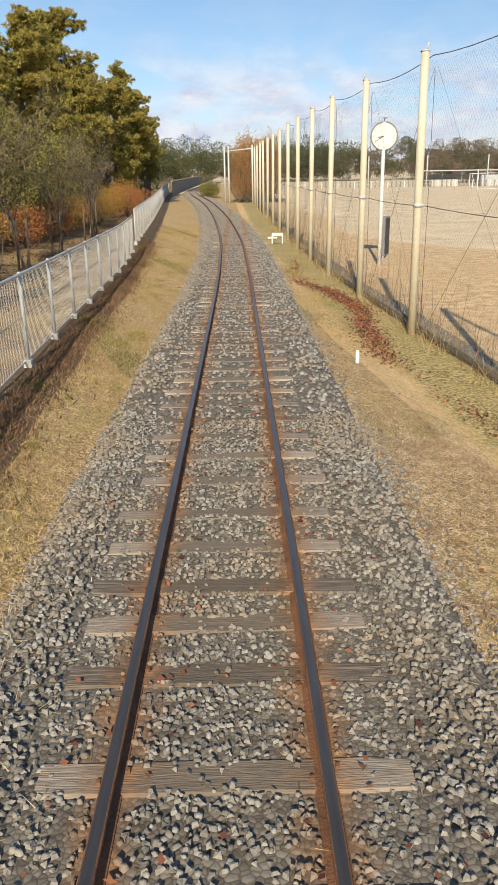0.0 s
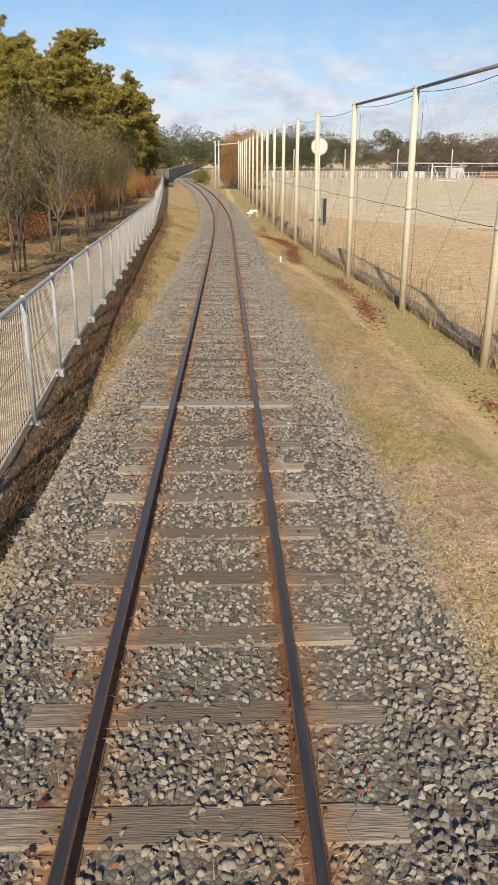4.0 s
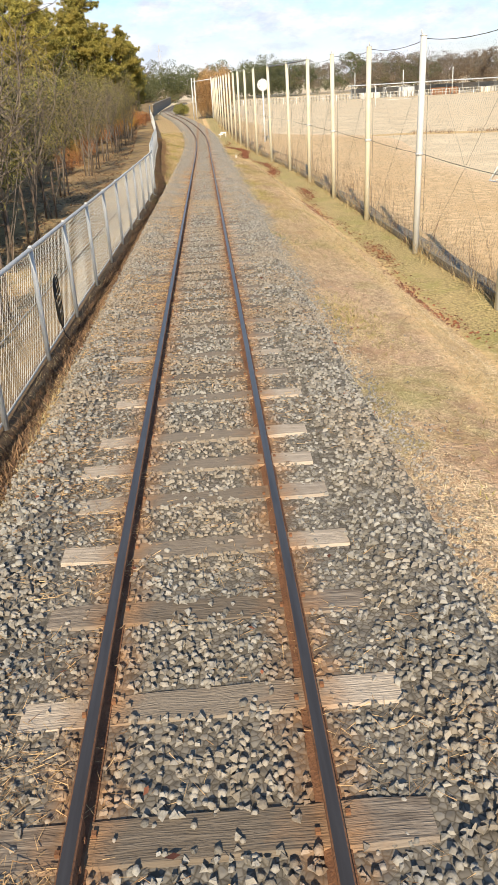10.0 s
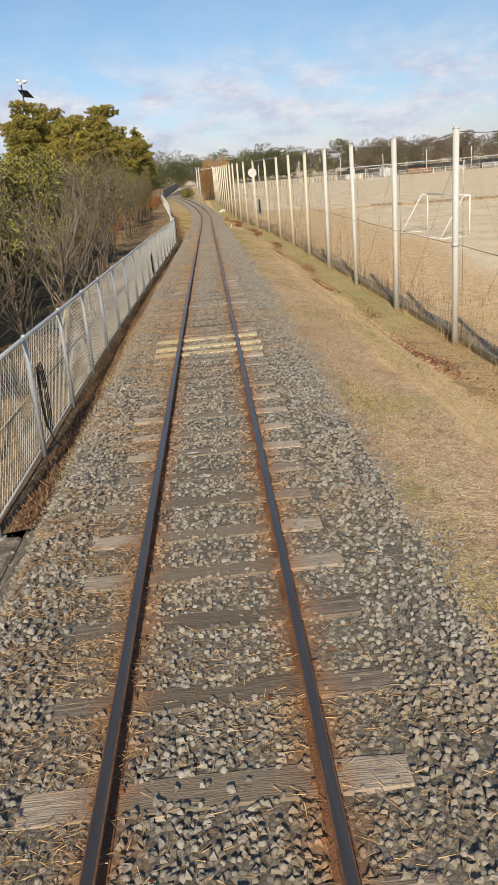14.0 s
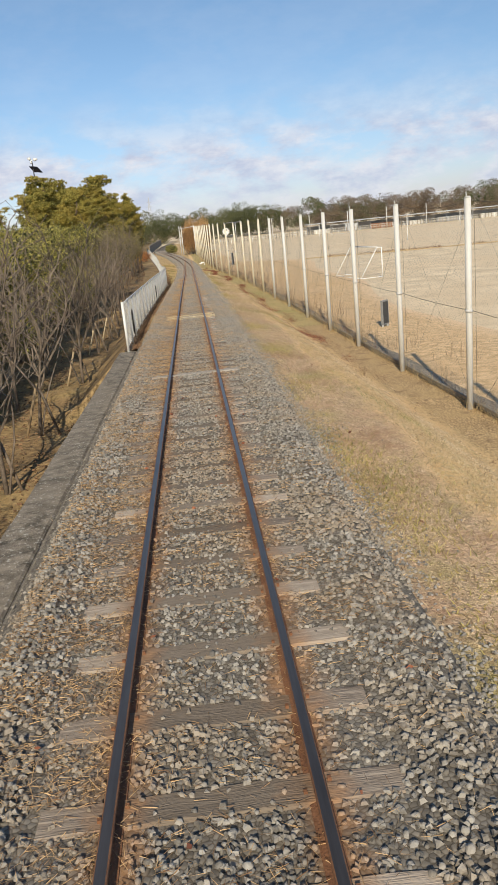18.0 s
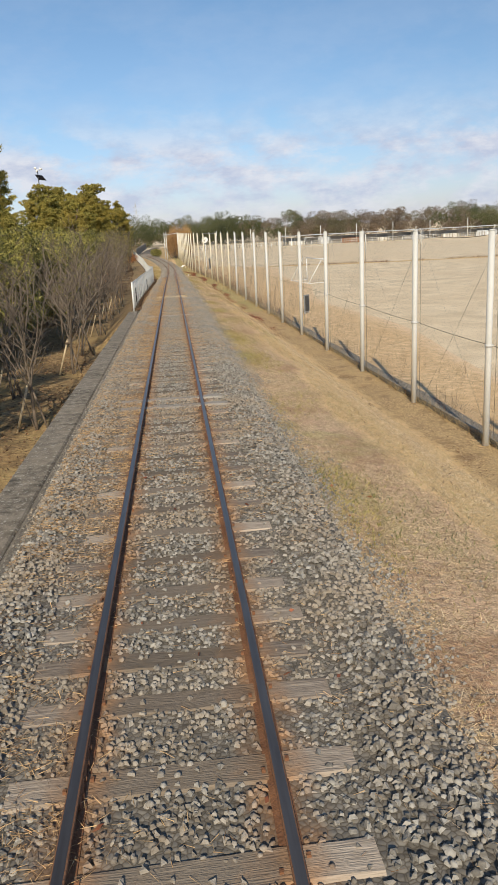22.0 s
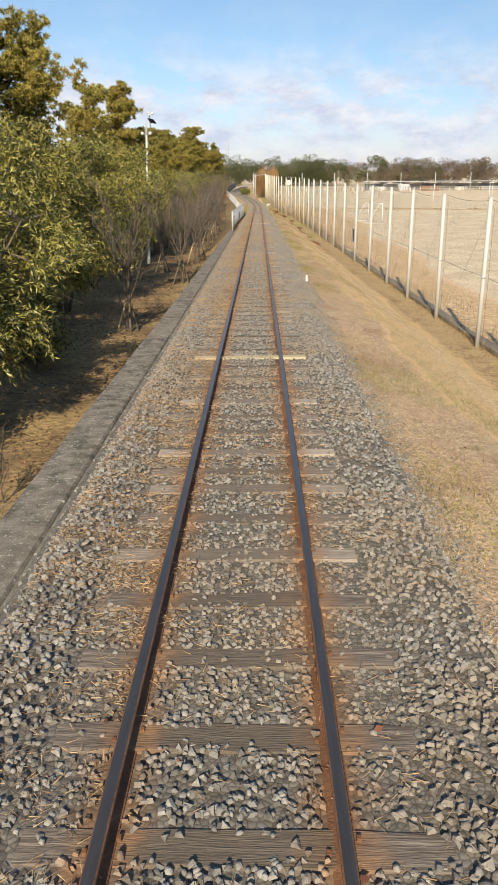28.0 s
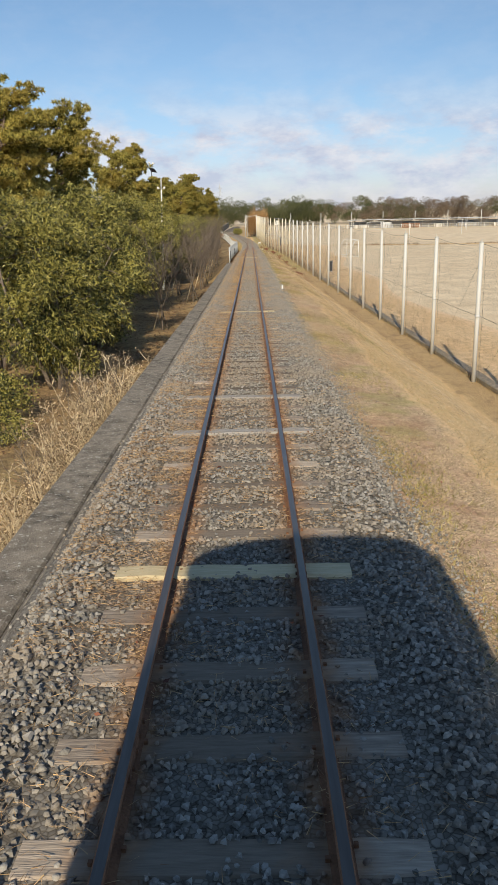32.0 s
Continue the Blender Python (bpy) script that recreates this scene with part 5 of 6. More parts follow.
green = [plant("evergreen_tree", broadleaf_data(31, 5.8, 2.7, 80000, 0.112, low=0.14), "bushy evergreen tree with long glossy yellow-green leaves", "tree", "evergreens of the park"),
         plant("evergreen_tree", broadleaf_data(32, 5.2, 2.4, 42000, 0.12, low=0.25, aspect=0.26), "dense evergreen tree with dark green leaves", "tree", "evergreens of the park")]
forest(green[0], [(-6.35, -63.4, PARK, 1.16, 0.2), (-6.75, -55.2, PARK, 1.22, 1.4), (-7.4, -47, PARK, 1.2, 3.3), (-7.8, -40, PARK, 1.2, 2.1), (-8.2, 14, PARK, 0.8, 4.0), (-9.3, 47, PARK, 0.95, 5.2), (-9.6, 38, PARK, 0.95, 0.6)])
forest(green[1], [(-9.2, -60, PARK, 1.3, 2.5), (-9.6, -51, PARK, 1.2, 0.8), (-9.5, -28, PARK, 1.25, 4.2), (-9.3, -18, PARK, 1.05, 5.3), (-10, -7, PARK, 1.05, 0.5), (-9.4, 4, PARK, 1.0, 1.9), (-10, 25, PARK, 1.0, 3.1), (-8.6, 33, PARK, 0.95, 2.3), (-8.6, 19, PARK, 0.95, 2.3), (-11, -34, PARK, 1.15, 1.3), (-8.4, 55, PARK, 0.9, 4.4), (-11.5, -13, PARK, 1.2, 2.9), (-7.6, -23, PARK, 1.12, 0.2), (-7.9, -32, PARK, 1.12, 3.7), (-8.2, -12.5, PARK, 0.9, 1.7), (-7.8, -3, PARK, 0.85, 5.0), (-8.7, -36.5, PARK, 0.9, 1.1), (-6.7, -26, PARK, 0.95, 2.1), (-6.6, -20.5, PARK, 1.0, 3.1), (-6.7, -15, PARK, 1.05, 4.1), (-6.7, -9.5, PARK, 1.05, 5.1), (-6.7, -3.6, PARK, 1.05, 0.3), (-6.9, 1.8, PARK, 1.05, 1.7), (-7.1, 8, PARK, 1.05, 2.7)])

bare = [plant("bare_tree", bare_data(41 + i, 4.3, 1.15 + 0.15 * i, 1.25, thick=0.95), "leafless young tree with many fine brown twigs", "tree", "bare trees by the wall") for i in range(4)]
rows = [(-4.25, -51.2), (-3.62, -39.0), (-3.66, -31.2), (-3.62, -27.1), (-3.55, -21.4), (-3.6, -15.6), (-3.5, -11.6), (-3.5, -7.6),
        (-5.0, -35.0), (-4.9, -24.2), (-4.9, -18.4)]
for k in range(4):
    forest(bare[k], [(x + RNG.uniform(-0.15, 0.15), y, PARK, RNG.uniform(0.88, 1.0) * (1.0 if y < -18 else 0.92), RNG.uniform(0, 6)) for x, y in rows[k::4]])
young = [plant("young_tree", bare_data(46 + i, 4.4, 1.35 + 0.2 * i, 1.1, thick=0.72, leaves=(1300, 3000, 5600)[i]), ("young tree of fine twigs with a few olive leaves", "young staked tree with a thin olive-green crown", "young evergreen tree with a round olive crown on a thin stem")[i], "tree", "young trees by the fence") for i in range(3)]
young_rows = [[(-3.6, -3.7), (-4.4, 0.5), (-4.6, 4.4), (-5.4, 21.7), (-5.55, 30.3), (-5.6, 48.0)], [(-4.9, 8.8), (-5.45, 14.8), (-5.5, 25.3), (-5.55, 35.4), (-5.7, 43.0), (-6.3, 53.0)], [(-5.75, 39.1), (-7.2, 31.5)]]
for k in range(3):
    forest(young[k], [(x, y, PARK, RNG.uniform(0.92, 1.04) * (0.84 if y > 18 and k < 2 else 1.0), RNG.uniform(0, 6)) for x, y in young_rows[k]])
rows = rows[:9] + young_rows[0] + young_rows[1] + young_rows[2]

autumn = [plant("autumn_shrub", shrub_data(51, 1.5, 0.95, 2600, M_RED), "round shrub with orange-red autumn leaves", "shrub", "autumn shrubs"),
          plant("autumn_shrub", shrub_data(52, 1.7, 1.0, 2600, M_GOLD), "shrub with golden orange autumn leaves", "shrub", "autumn shrubs")]
forest(autumn[0], [(-7.4, 45.5, PARK, 1.05, 2.0), (-7.6, 54.5, PARK, 1.1, 0.4), (-7.8, 57.0, PARK, 1.05, 2.4), (-8.4, 47.5, PARK, 1.1, 3.0), (-7.2, 49, PARK, 1.0, 0), (-8.1, 51.5, PARK, 1.1, 1), (-6.6, 66, PARK, 1.15, 2), (-7.2, 69, PARK, 1.2, 3), (-6.2, 72, PARK, 1.0, 4), (-7.0, 33, PARK, 0.8, 1.0), (-6.6, 24, PARK, 0.75, 1.0)])
forest(autumn[1], [(-7.3, 52.4, PARK, 1.0, 2.0), (-8.2, 43.5, PARK, 1.0, 4.0), (-7.2, 64.6, PARK, 1.05, 3.0), (-7.4, 62, PARK, 1.1, 0), (-6.9, 58, PARK, 0.9, 1), (-8.0, 75, PARK, 1.3, 2), (-7.4, 29, PARK, 0.8, 1.4)])

olive = plant("olive_shrub", shrub_data(53, 2.1, 1.2, 4200, M_YGREEN, 0.075), "yellowish-olive shrub on the park ground", "shrub", "olive shrubs")
forest(olive, [(-9.6, 42.5, PARK, 1.0, 0.0), (-11.2, 46.0, PARK, 1.1, 1.0), (-9.0, 30.0, PARK, 0.8, 2.0), (-9.8, 66.0, PARK, 1.0, 2.4)])

# tall golden thicket behind the end of the net, dark hedge beside the line
thicket = [plant("thicket", shrub_data(61, 4.4, 0.85, 4200, M_THICK, 0.09), "tall thicket with dry russet leaves behind the net", "thicket", "russet thicket")]
forest(thicket[0], [(0.2 + 0.75 * (i % 5), 91 + 1.3 * (i // 5) + 0.4 * (i % 2), 0.0, 1.22 + 0.18 * math.sin(i * 2.3), i * 1.1) for i in range(15)])
hedge = plant("hedge", shrub_data(62, 1.5, 0.9, 5000, M_LEAF, 0.08), "clipped dark green hedge bush", "hedge", "hedges")
forest(hedge, [(-2.6, 104, 0.1, 1.0, 0), (-3.0, 106, 0.1, 1.1, 1), (-3.4, 108.5, 0.1, 1.0, 2)])

# low evergreen undergrowth in the shade of the trees
under = plant("evergreen_shrub", shrub_data(63, 1.5, 1.15, 3200, M_LEAF, 0.10), "low dark evergreen undergrowth below the trees", "shrub", "undergrowth of the park")
forest(under, [(-6.0 - 0.9 * (i % 3), -70 + 2.4 * i, PARK, 0.6 + 0.3 * abs(math.sin(i * 1.7)), i * 1.3) for i in range(9)])

# dry reeds and scrub against the wall
scrub = [plant("dry_scrub", scrub_data(71 + i, 1.6, 0.42), "dry brown scrub with pale seed heads against the retaining wall", "scrub", "scrub by the wall") for i in range(2)]
for k in range(2):
    forest(scrub[k], [(-2.1 - RNG.uniform(0, 0.8), y + RNG.uniform(-0.4, 0.4), PARK, RNG.uniform(1.15, 1.75), RNG.uniform(0, 6)) for y in np.arange(-86.5 + 0.35 * k, -71.5, 0.7)])
dark = plant("dark_scrub", bare_data(75, 1.9, 1.2, 1.0, thick=0.5), "tangled dark brown scrub below the wall", "scrub", "scrub by the wall")
forest(dark, [(-2.7 - RNG.uniform(0, 3.0), y, PARK, RNG.uniform(0.6, 0.9), RNG.uniform(0, 6)) for y in np.arange(-84, -64, 1.25)])


# ---- litter and grass ----
def blades(name, spots, height, width, mat, rng, label, category, splay=0.5):
    n = len(spots)
    az = rng.uniform(0, 2 * math.pi, n)
    h = height * rng.uniform(0.4, 1.3, n)
    lean = rng.normal(size=(n, 2)) * splay * h[:, None]
    side = np.stack([np.cos(az), np.sin(az), np.zeros(n)], 1) * (width / 2)
    tip = spots + np.concatenate([lean, h[:, None]], 1)
    v = np.stack([spots - side, spots + side, tip], 1).reshape(-1, 3)
    return solid(name, raw_mesh(name, v, np.arange(3 * n).reshape(n, 3), mat), label, category, "stuff")


rng = np.random.default_rng(91)
n = 210000
y = rng.uniform(-88, 45, n)
x = 1.2 + rng.uniform(0, 1, n) ** 1.2 * (crest_x(y) + 0.7 - 1.2)
patch = np.sin(x * 2.3 + y * 0.9) + np.sin(y * 0.37 + 2) + rng.normal(size=n) * 0.7
ok = patch > -0.5
blades("dry_grass", np.stack([x, y, right_z(x, y)], 1)[ok], 0.030, 0.006, M_STRAW, rng, "short dry straw-coloured grass on the verge", "grass", 1.6)
m = 560000
sy = rng.uniform(-87, 26, m)
across = rng.uniform(0, 1, m)
sx = 1.25 + across ** 0.9 * (toe_x(sy) - 1.3)
thin = rng.uniform(size=m) < np.where(sx < crest_x(sy) + 0.15, 1.0, 0.55)
sx, sy = sx[thin], sy[thin]
blades("cut_straw", np.stack([sx, sy, right_z(sx, sy) + 0.004], 1), 0.014, 0.0065, M_CUT, rng, "short cut straw lying on the verge and slope", "grass", 4.2)
m = 60000
ty = rng.uniform(-87, 26, m)
tx = 1.3 + rng.uniform(0, 1, m) * (toe_x(ty) - 1.3)
tuft = np.sin(ty * 7.1 + tx * 5.3) + np.sin(ty * 3.3 - tx * 9.1) + rng.normal(size=m) * 0.5 > 0.7
blades("dry_stubble", np.stack([tx, ty, right_z(tx, ty)], 1)[tuft], 0.030, 0.010, M_DRYWEED, rng, "brown stubble in small clumps on the verge", "grass", 1.3)
ok = patch > 2.4
blades("green_grass", np.stack([x, y, right_z(x, y)], 1)[ok], 0.06, 0.008, M_GREEN, rng, "patches of green grass on the verge", "grass", 0.7)
n = 150000
y = rng.uniform(WALL_END, 60, n)
u = rng.uniform(0, 1, n)
x = track_x(y) - 1.25 + u * (fence_x(y) - track_x(y) + 1.25)
z = left_z(x, y)
patch = np.sin(x * 2.9 + y * 1.1) + np.sin(y * 0.5) + rng.normal(size=n) * 0.7
lit = (x > soil_x(y)) | (rng.uniform(size=n) < 0.08)
blades("dry_grass", np.stack([x, y, z], 1)[(patch > -0.6) & lit], 0.045, 0.007, M_STRAW, rng, "dry grass between the ballast and the fence", "grass", 0.8)
blades("edge_grass", np.stack([x, y, z], 1)[(patch > 0.4) & (patch < 1.2) & (y > 5) & lit], 0.05, 0.008, M_YGREEN, rng, "yellow-green turf beside the fence", "grass", 0.8)
blades("green_grass", np.stack([x, y, z], 1)[(patch > 1.2) & (y > 12) & lit & (np.sin(y * 2.1 + x * 5) > 0.1)], 0.04, 0.012, M_GREEN, rng, "green weeds beside the ballast", "grass", 0.7)
n = 60000
y = rng.uniform(WALL_END, 48, n)
x = fence_x(y) + 0.10 + np.abs(rng.normal(size=n)) * (0.12 + 0.14 * np.clip((y - 9) / 8, 0, 1))
thick = rng.uniform(size=n) < np.clip(0.62 + 0.3 * np.sin(y * 0.9 + 1) + 0.3 * np.clip((y - 6) / 8, 0, 1), 0, 1)
blades("brown_weeds", np.stack([x, y, left_z(x, y)], 1)[thick], 0.065, 0.016, M_DRYWEED, rng, "dead brown weeds along the foot of the fence", "weeds", 0.8)
n = 16000
y = rng.uniform(4, 46, n)
x = fence_x(y) + 0.10 + np.abs(rng.normal(size=n)) * 0.22
clump = np.sin(y * 3.1 + x * 2) + np.sin(y * 1.27 + 0.6) + rng.normal(size=n) * 0.35
for low, high, mat, label in ((0.5, 1.1, M_DRYWEED, "low reddish-brown weeds beside the fence"), (1.1, 3.0, M_OLIVE, "low dark green weeds beside the fence")):
    blades("weed_clumps", np.stack([x, y, left_z(x, y) + 0.01], 1)[(clump > low) & (clump < high)], 0.06, 0.024, mat, rng, label, "weeds", 0.9)
tufts = np.stack([rng.uniform(-0.95, -0.12, 34), rng.uniform(8, 58, 34)], 1)
spot = tufts[rng.integers(0, len(tufts), 5000)] + rng.normal(size=(5000, 2)) * (0.09, 0.13)
x, y = track_x(spot[:, 1]) - 1.3 + spot[:, 0] * (track_x(spot[:, 1]) - 1.3 - soil_x(spot[:, 1])), spot[:, 1]
blades("green_tufts", np.stack([x, y, left_z(x, y)], 1), 0.04, 0.016, M_YGREEN, rng, "small green weed tufts in the dry verge", "grass", 0.9)
n = 26000
y = rng.uniform(5, 60, n)
x = track_x(y) - 1.22 - rng.normal(size=n) * 0.17
blades("cut_straw", np.stack([x, y, np.maximum(left_z(x, y), bed_z(x - track_x(y), y)) + 0.02], 1), 0.016, 0.007, M_CUT, rng, "straw blown over the edge of the ballast", "grass", 4.0)
n = 70000
y = rng.uniform(-87, 45, n)
x = toe_x(y) + rng.normal(size=n) * 0.28
blades("cut_straw", np.stack([x, y, right_z(x, y) + 0.003], 1), 0.013, 0.006, M_CUT, rng, "scattered straw along the foot of the slope", "grass", 4.0)
n = 60000
y = rng.uniform(-87, 30, n)
x = 1.62 - np.abs(rng.normal(size=n)) * 0.22
ok = np.sin(y * 1.1) + np.sin(y * 2.9 + x * 2) + rng.normal(size=n) * 0.8 > 0
x, y = x[ok], y[ok]
blades("cut_straw", np.stack([x, y, np.maximum(right_z(x, y), bed_z(x, y)) + 0.022], 1), 0.012, 0.005, M_CUT, rng, "straw blown over the edge of the ballast", "grass", 4.5)
n = 90000
y = rng.uniform(-87, 45, n)
x = track_x(y) + 1.42 + np.abs(rng.normal(size=n)) * 0.42
tuft = np.sin(y * 1.3) + np.sin(y * 0.41 + x * 3) + rng.normal(size=n) * 0.6 > np.where(np.sin(y * 0.13 + 0.4) > 0, 0.2, 1.5)
blades("edge_grass", np.stack([x, y, right_z(x, y)], 1)[tuft], 0.042, 0.011, M_YGREEN, rng, "thin green tufts along the edge of the ballast", "grass", 0.9)
n = 5200
y = rng.uniform(-62, 30, n)
x = pole_x(y) + 0.25 + rng.uniform(0, 1, n) ** 1.6 * 2.6
stalk = np.sin(y * 1.9) + np.sin(y * 0.63 + x * 2.0) + rng.normal(size=n) * 0.4 > 0.9
blades("dead_stalks", np.stack([x, y, np.full(n, 0.03)], 1)[stalk], 0.75, 0.007, M_DRYWEED, rng, "tall thin dead stalks behind the net", "weeds", 0.12)
n = 60000
y = rng.uniform(-88, 40, n)
x = gutter_x(y) - 0.1 + rng.uniform(0, 1, n) ** 1.4 * 4.4
patch = np.sin(x * 1.7 + y * 0.6) + np.sin(y * 0.9 + 1) + rng.normal(size=n) * 0.7
blades("field_straw", np.stack([x, y, np.full(n, 0.035)], 1)[patch > 0], 0.045, 0.009, M_CUT, rng, "tufts of dry grass along the edge of the field", "grass", 1.5)
n = 9000
y = rng.uniform(-20, 70, n)
x = pole_x(y) + rng.normal(size=n) * 0.16 + 0.12
tall = rng.uniform(size=n) < 0.55 + 0.45 * np.sin(y * 1.7)
blades("tall_dry_stems", np.stack([x + 0.1, y, np.full(n, 0.05)], 1)[::7], 1.25, 0.008, M_DRYWEED, rng, "tall brown dead stems caught in the net", "weeds", 0.16)
blades("dry_weeds", np.stack([x, y, np.full(n, 0.05)], 1)[tall], 0.42, 0.009, M_STRAW, rng, "dry weeds at the foot of the net", "weeds", 0.35)
n = 5000
y = rng.uniform(-95, -20, n)
x = pole_x(y) + rng.normal(size=n) * 0.10 + 0.1
blades("dry_weeds", np.stack([x, y, np.full(n, 0.05)], 1), 0.28, 0.008, M_STRAW, rng, "thin dry weeds along the base board", "weeds", 0.35)


def litter(name, x, y, z, size, aspect, mat, label, flat=0.85, seed=5, tri=False):
    r = np.random.default_rng(seed)
    v, f = quads(np.stack([x, y, z], 1), size, aspect, r, flat=flat, tri=tri)
    return solid(name, raw_mesh(name, v, f, mat), label, "leaves", "stuff")


n = 30000
y = rng.uniform(-22, 44, n)
x = toe_x(y) + 0.15 + 0.3 * np.clip((y - 18) / 8, 0, 1) + rng.normal(size=n) * 0.14 + 0.25 * np.sin(y * 0.6)
ok = rng.uniform(size=n) < np.clip(0.10 + 0.4 * np.sin(y * 0.8 + 1) * np.sin(y * 0.31) + 0.8 * np.exp(-((y - 33) / 4.0) ** 2) + 0.6 * np.exp(-((y - 21) / 1.0) ** 2), 0.03, 0.9)
x, y = x[ok], y[ok]
litter("fallen_leaves", x, y, right_z(x, y) + 0.02, 0.052, 0.6, M_FALLEN, "drifts of fallen red leaves below the slope", seed=6)
n = 12000
y = rng.uniform(-60, 12, n)
x = toe_x(y) + 0.1 + rng.normal(size=n) * 0.17 + 0.12 * np.sin(y * 0.7)
ok = rng.uniform(size=n) < np.clip(0.35 + 0.5 * np.sin(y * 0.9) * np.sin(y * 0.37 + 1), 0.06, 0.8)
x, y = x[ok], y[ok]
litter("fallen_leaves", x, y, right_z(x, y) + 0.012, 0.034, 0.6, M_DRYWEED, "small brown leaves gathered at the foot of the slope", seed=16)
n = 6500
y = rng.uniform(-88, 40, n)
x = np.where(rng.uniform(size=n) < 0.5, rng.uniform(-1.5, 2.2, n), rng.choice([-0.55, -0.28, 0.28, 0.55], n) + rng.normal(size=n) * 0.09)
ok = (rng.uniform(size=n) < np.where(y > 5, 0.8, 0.09)) & (np.abs(np.abs(x) - 0.4065) > 0.045)
x, y = x[ok], y[ok]
litter("fallen_leaves", x, y, np.where(np.abs(x) < 1.3, bed_z(x, y) + 0.035, np.where(x > 0, right_z(x, y), left_z(x, y)) + 0.025), 0.040, 0.6, M_FALLEN, "scattered fallen leaves on the ballast", seed=8)
n = 560000
y = rng.uniform(-89, 20, n)
side = rng.uniform(size=n)
x = np.where(side < 0.55, rng.uniform(-1.2, -0.4, n), rng.uniform(-0.4, 1.2, n))
ok = (0.6 * np.sin(y * 2.2 + x * 3) + 0.6 * np.sin(y * 0.6) + rng.normal(size=n) * 0.8 > np.interp(y, [-89, -66, -55, -44, 4, 20], [0.15, 0.25, 0.1, -0.1, 0.4, 1.0]) + np.where(x < -0.3, np.where(y < -10, -0.5, 0.0), 0.25))
ties = np.array(sorted(SLEEPERS))
near = np.abs(y - ties[np.clip(np.searchsorted(ties, y), 1, len(ties) - 1)])
near = np.minimum(near, np.abs(y - ties[np.clip(np.searchsorted(ties, y), 1, len(ties) - 1) - 1]))
ok &= (near > 0.09) | (rng.uniform(size=n) < 0.22) & (np.abs(np.abs(x) - 0.4065) > 0.05)
x, y = x[ok], y[ok]
litter("pine_needle_litter", x, y, bed_z(x, y) + 0.022 + 0.012 * rng.uniform(size=len(x)), 0.062, 0.05, M_NEEDLE, "drifts of dry brown pine needles between the sleepers", 0.86, 9, True)
n = 52000
y = rng.uniform(-85, 80, n)
x = np.where(y < WALL_END, -2.2, fence_x(y) - 1.6) - rng.uniform(0, 1, n) ** 1.5 * 9
litter("park_leaf_litter", x, y, np.full(n, PARK + 0.03), 0.075, 0.5, M_DRYWEED, "brown leaf litter on the park ground", 0.85, 10)


# white splashes on two sleepers
for x, y in ((-0.14, -24.76), (-0.05, -25.34)):
    sp = Shape()
    for k in range(5):
        a, r0 = k * 1.3 + x * 40, 0.016 + 0.008 * (k % 3)
        cx, cy = x + 0.028 * math.cos(a), y + 0.02 * math.sin(a)
        z0 = float(rail_z(cy)) - 0.066
        sp.add([(cx + r0 * math.cos(j * 1.05) * (1 + 0.3 * math.sin(j * 2.7 + k)), cy + 0.6 * r0 * math.sin(j * 1.05), z0 + 0.001 * k) for j in range(6)] + [(cx, cy, z0 + 0.006 + 0.001 * k)], [], [[j, (j + 1) % 6, 6] for j in range(6)])
    solid("white_splash", sp.mesh("white_splash", M_CONC_L, True), "dried white splash on the ballast between the rails", "splash", group="white splashes")

# ---- far woods ----
def wood(name, spots, per, size, mat, seed, label):
    """Far crowns: each a heap of clumps with an uneven outline."""
    r = np.random.default_rng(seed)
    P = []
    for x, y, h, w in spots:
        lumps = np.stack([r.normal(size=12) * w * 0.7, r.normal(size=12) * w * 0.42, h * r.uniform(0.12, 0.9, 12) ** 0.8], 1)
        k = r.integers(0, 12, per)
        g = r.normal(size=(per, 3))
        g /= np.linalg.norm(g, axis=1)[:, None]
        P.append(lumps[k] + g * (w * 0.30 * r.uniform(0.3, 1.0, per) ** 0.5)[:, None] * (1, 1, 0.75) + (x, y, 0))
    v, f = quads(np.concatenate(P), size, 0.8, r, tri=True)
    return solid(name, raw_mesh(name, v, f, mat), label, "woods", "stuff")


r = np.random.default_rng(101)
G, B = [], []
for i in range(250):
    x = r.uniform(-90, 200)
    y = 215 + r.uniform(0, 45) - 0.22 * max(x, 0)
    (G if r.uniform() < (0.88 if x < 22 else 0.40 + 0.25 * math.sin(x * 0.07)) else B).append((x, y, r.uniform(5.6, 10.8), r.uniform(4.5, 7.5)))
for i in range(40):
    G.append((r.uniform(-34, -18), r.uniform(118, 200), r.uniform(5, 9), r.uniform(3.5, 5.5)))
for i in range(26):
    (G if i % 3 else B).append((r.uniform(-22, -15), r.uniform(80, 130), r.uniform(3, 4.6), r.uniform(2.5, 3.5)))
wood("far_woods", G, 2200, 0.29, M_FAR_G, 102, "far line of dark green pines beyond the field")
wood("far_woods", B, 2500, 0.25, M_FAR_B, 103, "far line of brown leafless woodland")

# ---- clock on a pole ----
clock = thing("park_clock", "round pole-mounted clock with a cream dial behind the net", "clock", (4.42, 41.6, 0.0))
part("pole", Shape().tube([(0, 0, -0.1), (0, 0, 3.35)], [0.062, 0.05], 12).mesh("pole", M_WHITE, True), clock)
ring = Shape()
ang = np.linspace(0, 2 * math.pi, 33)
ring.tube([(0.385 * math.cos(a), -0.03, 3.72 + 0.385 * math.sin(a)) for a in ang], 0.022, 8, cap=False)
part("rim", ring.mesh("rim", M_GREY, True), clock, "grey rim")
disc = Shape()
disc.tube([(0, 0.05, 3.72), (0, -0.03, 3.72)], 0.38, 32)
part("dial", disc.mesh("dial", M_DIAL), clock, "cream dial")
marks = Shape()
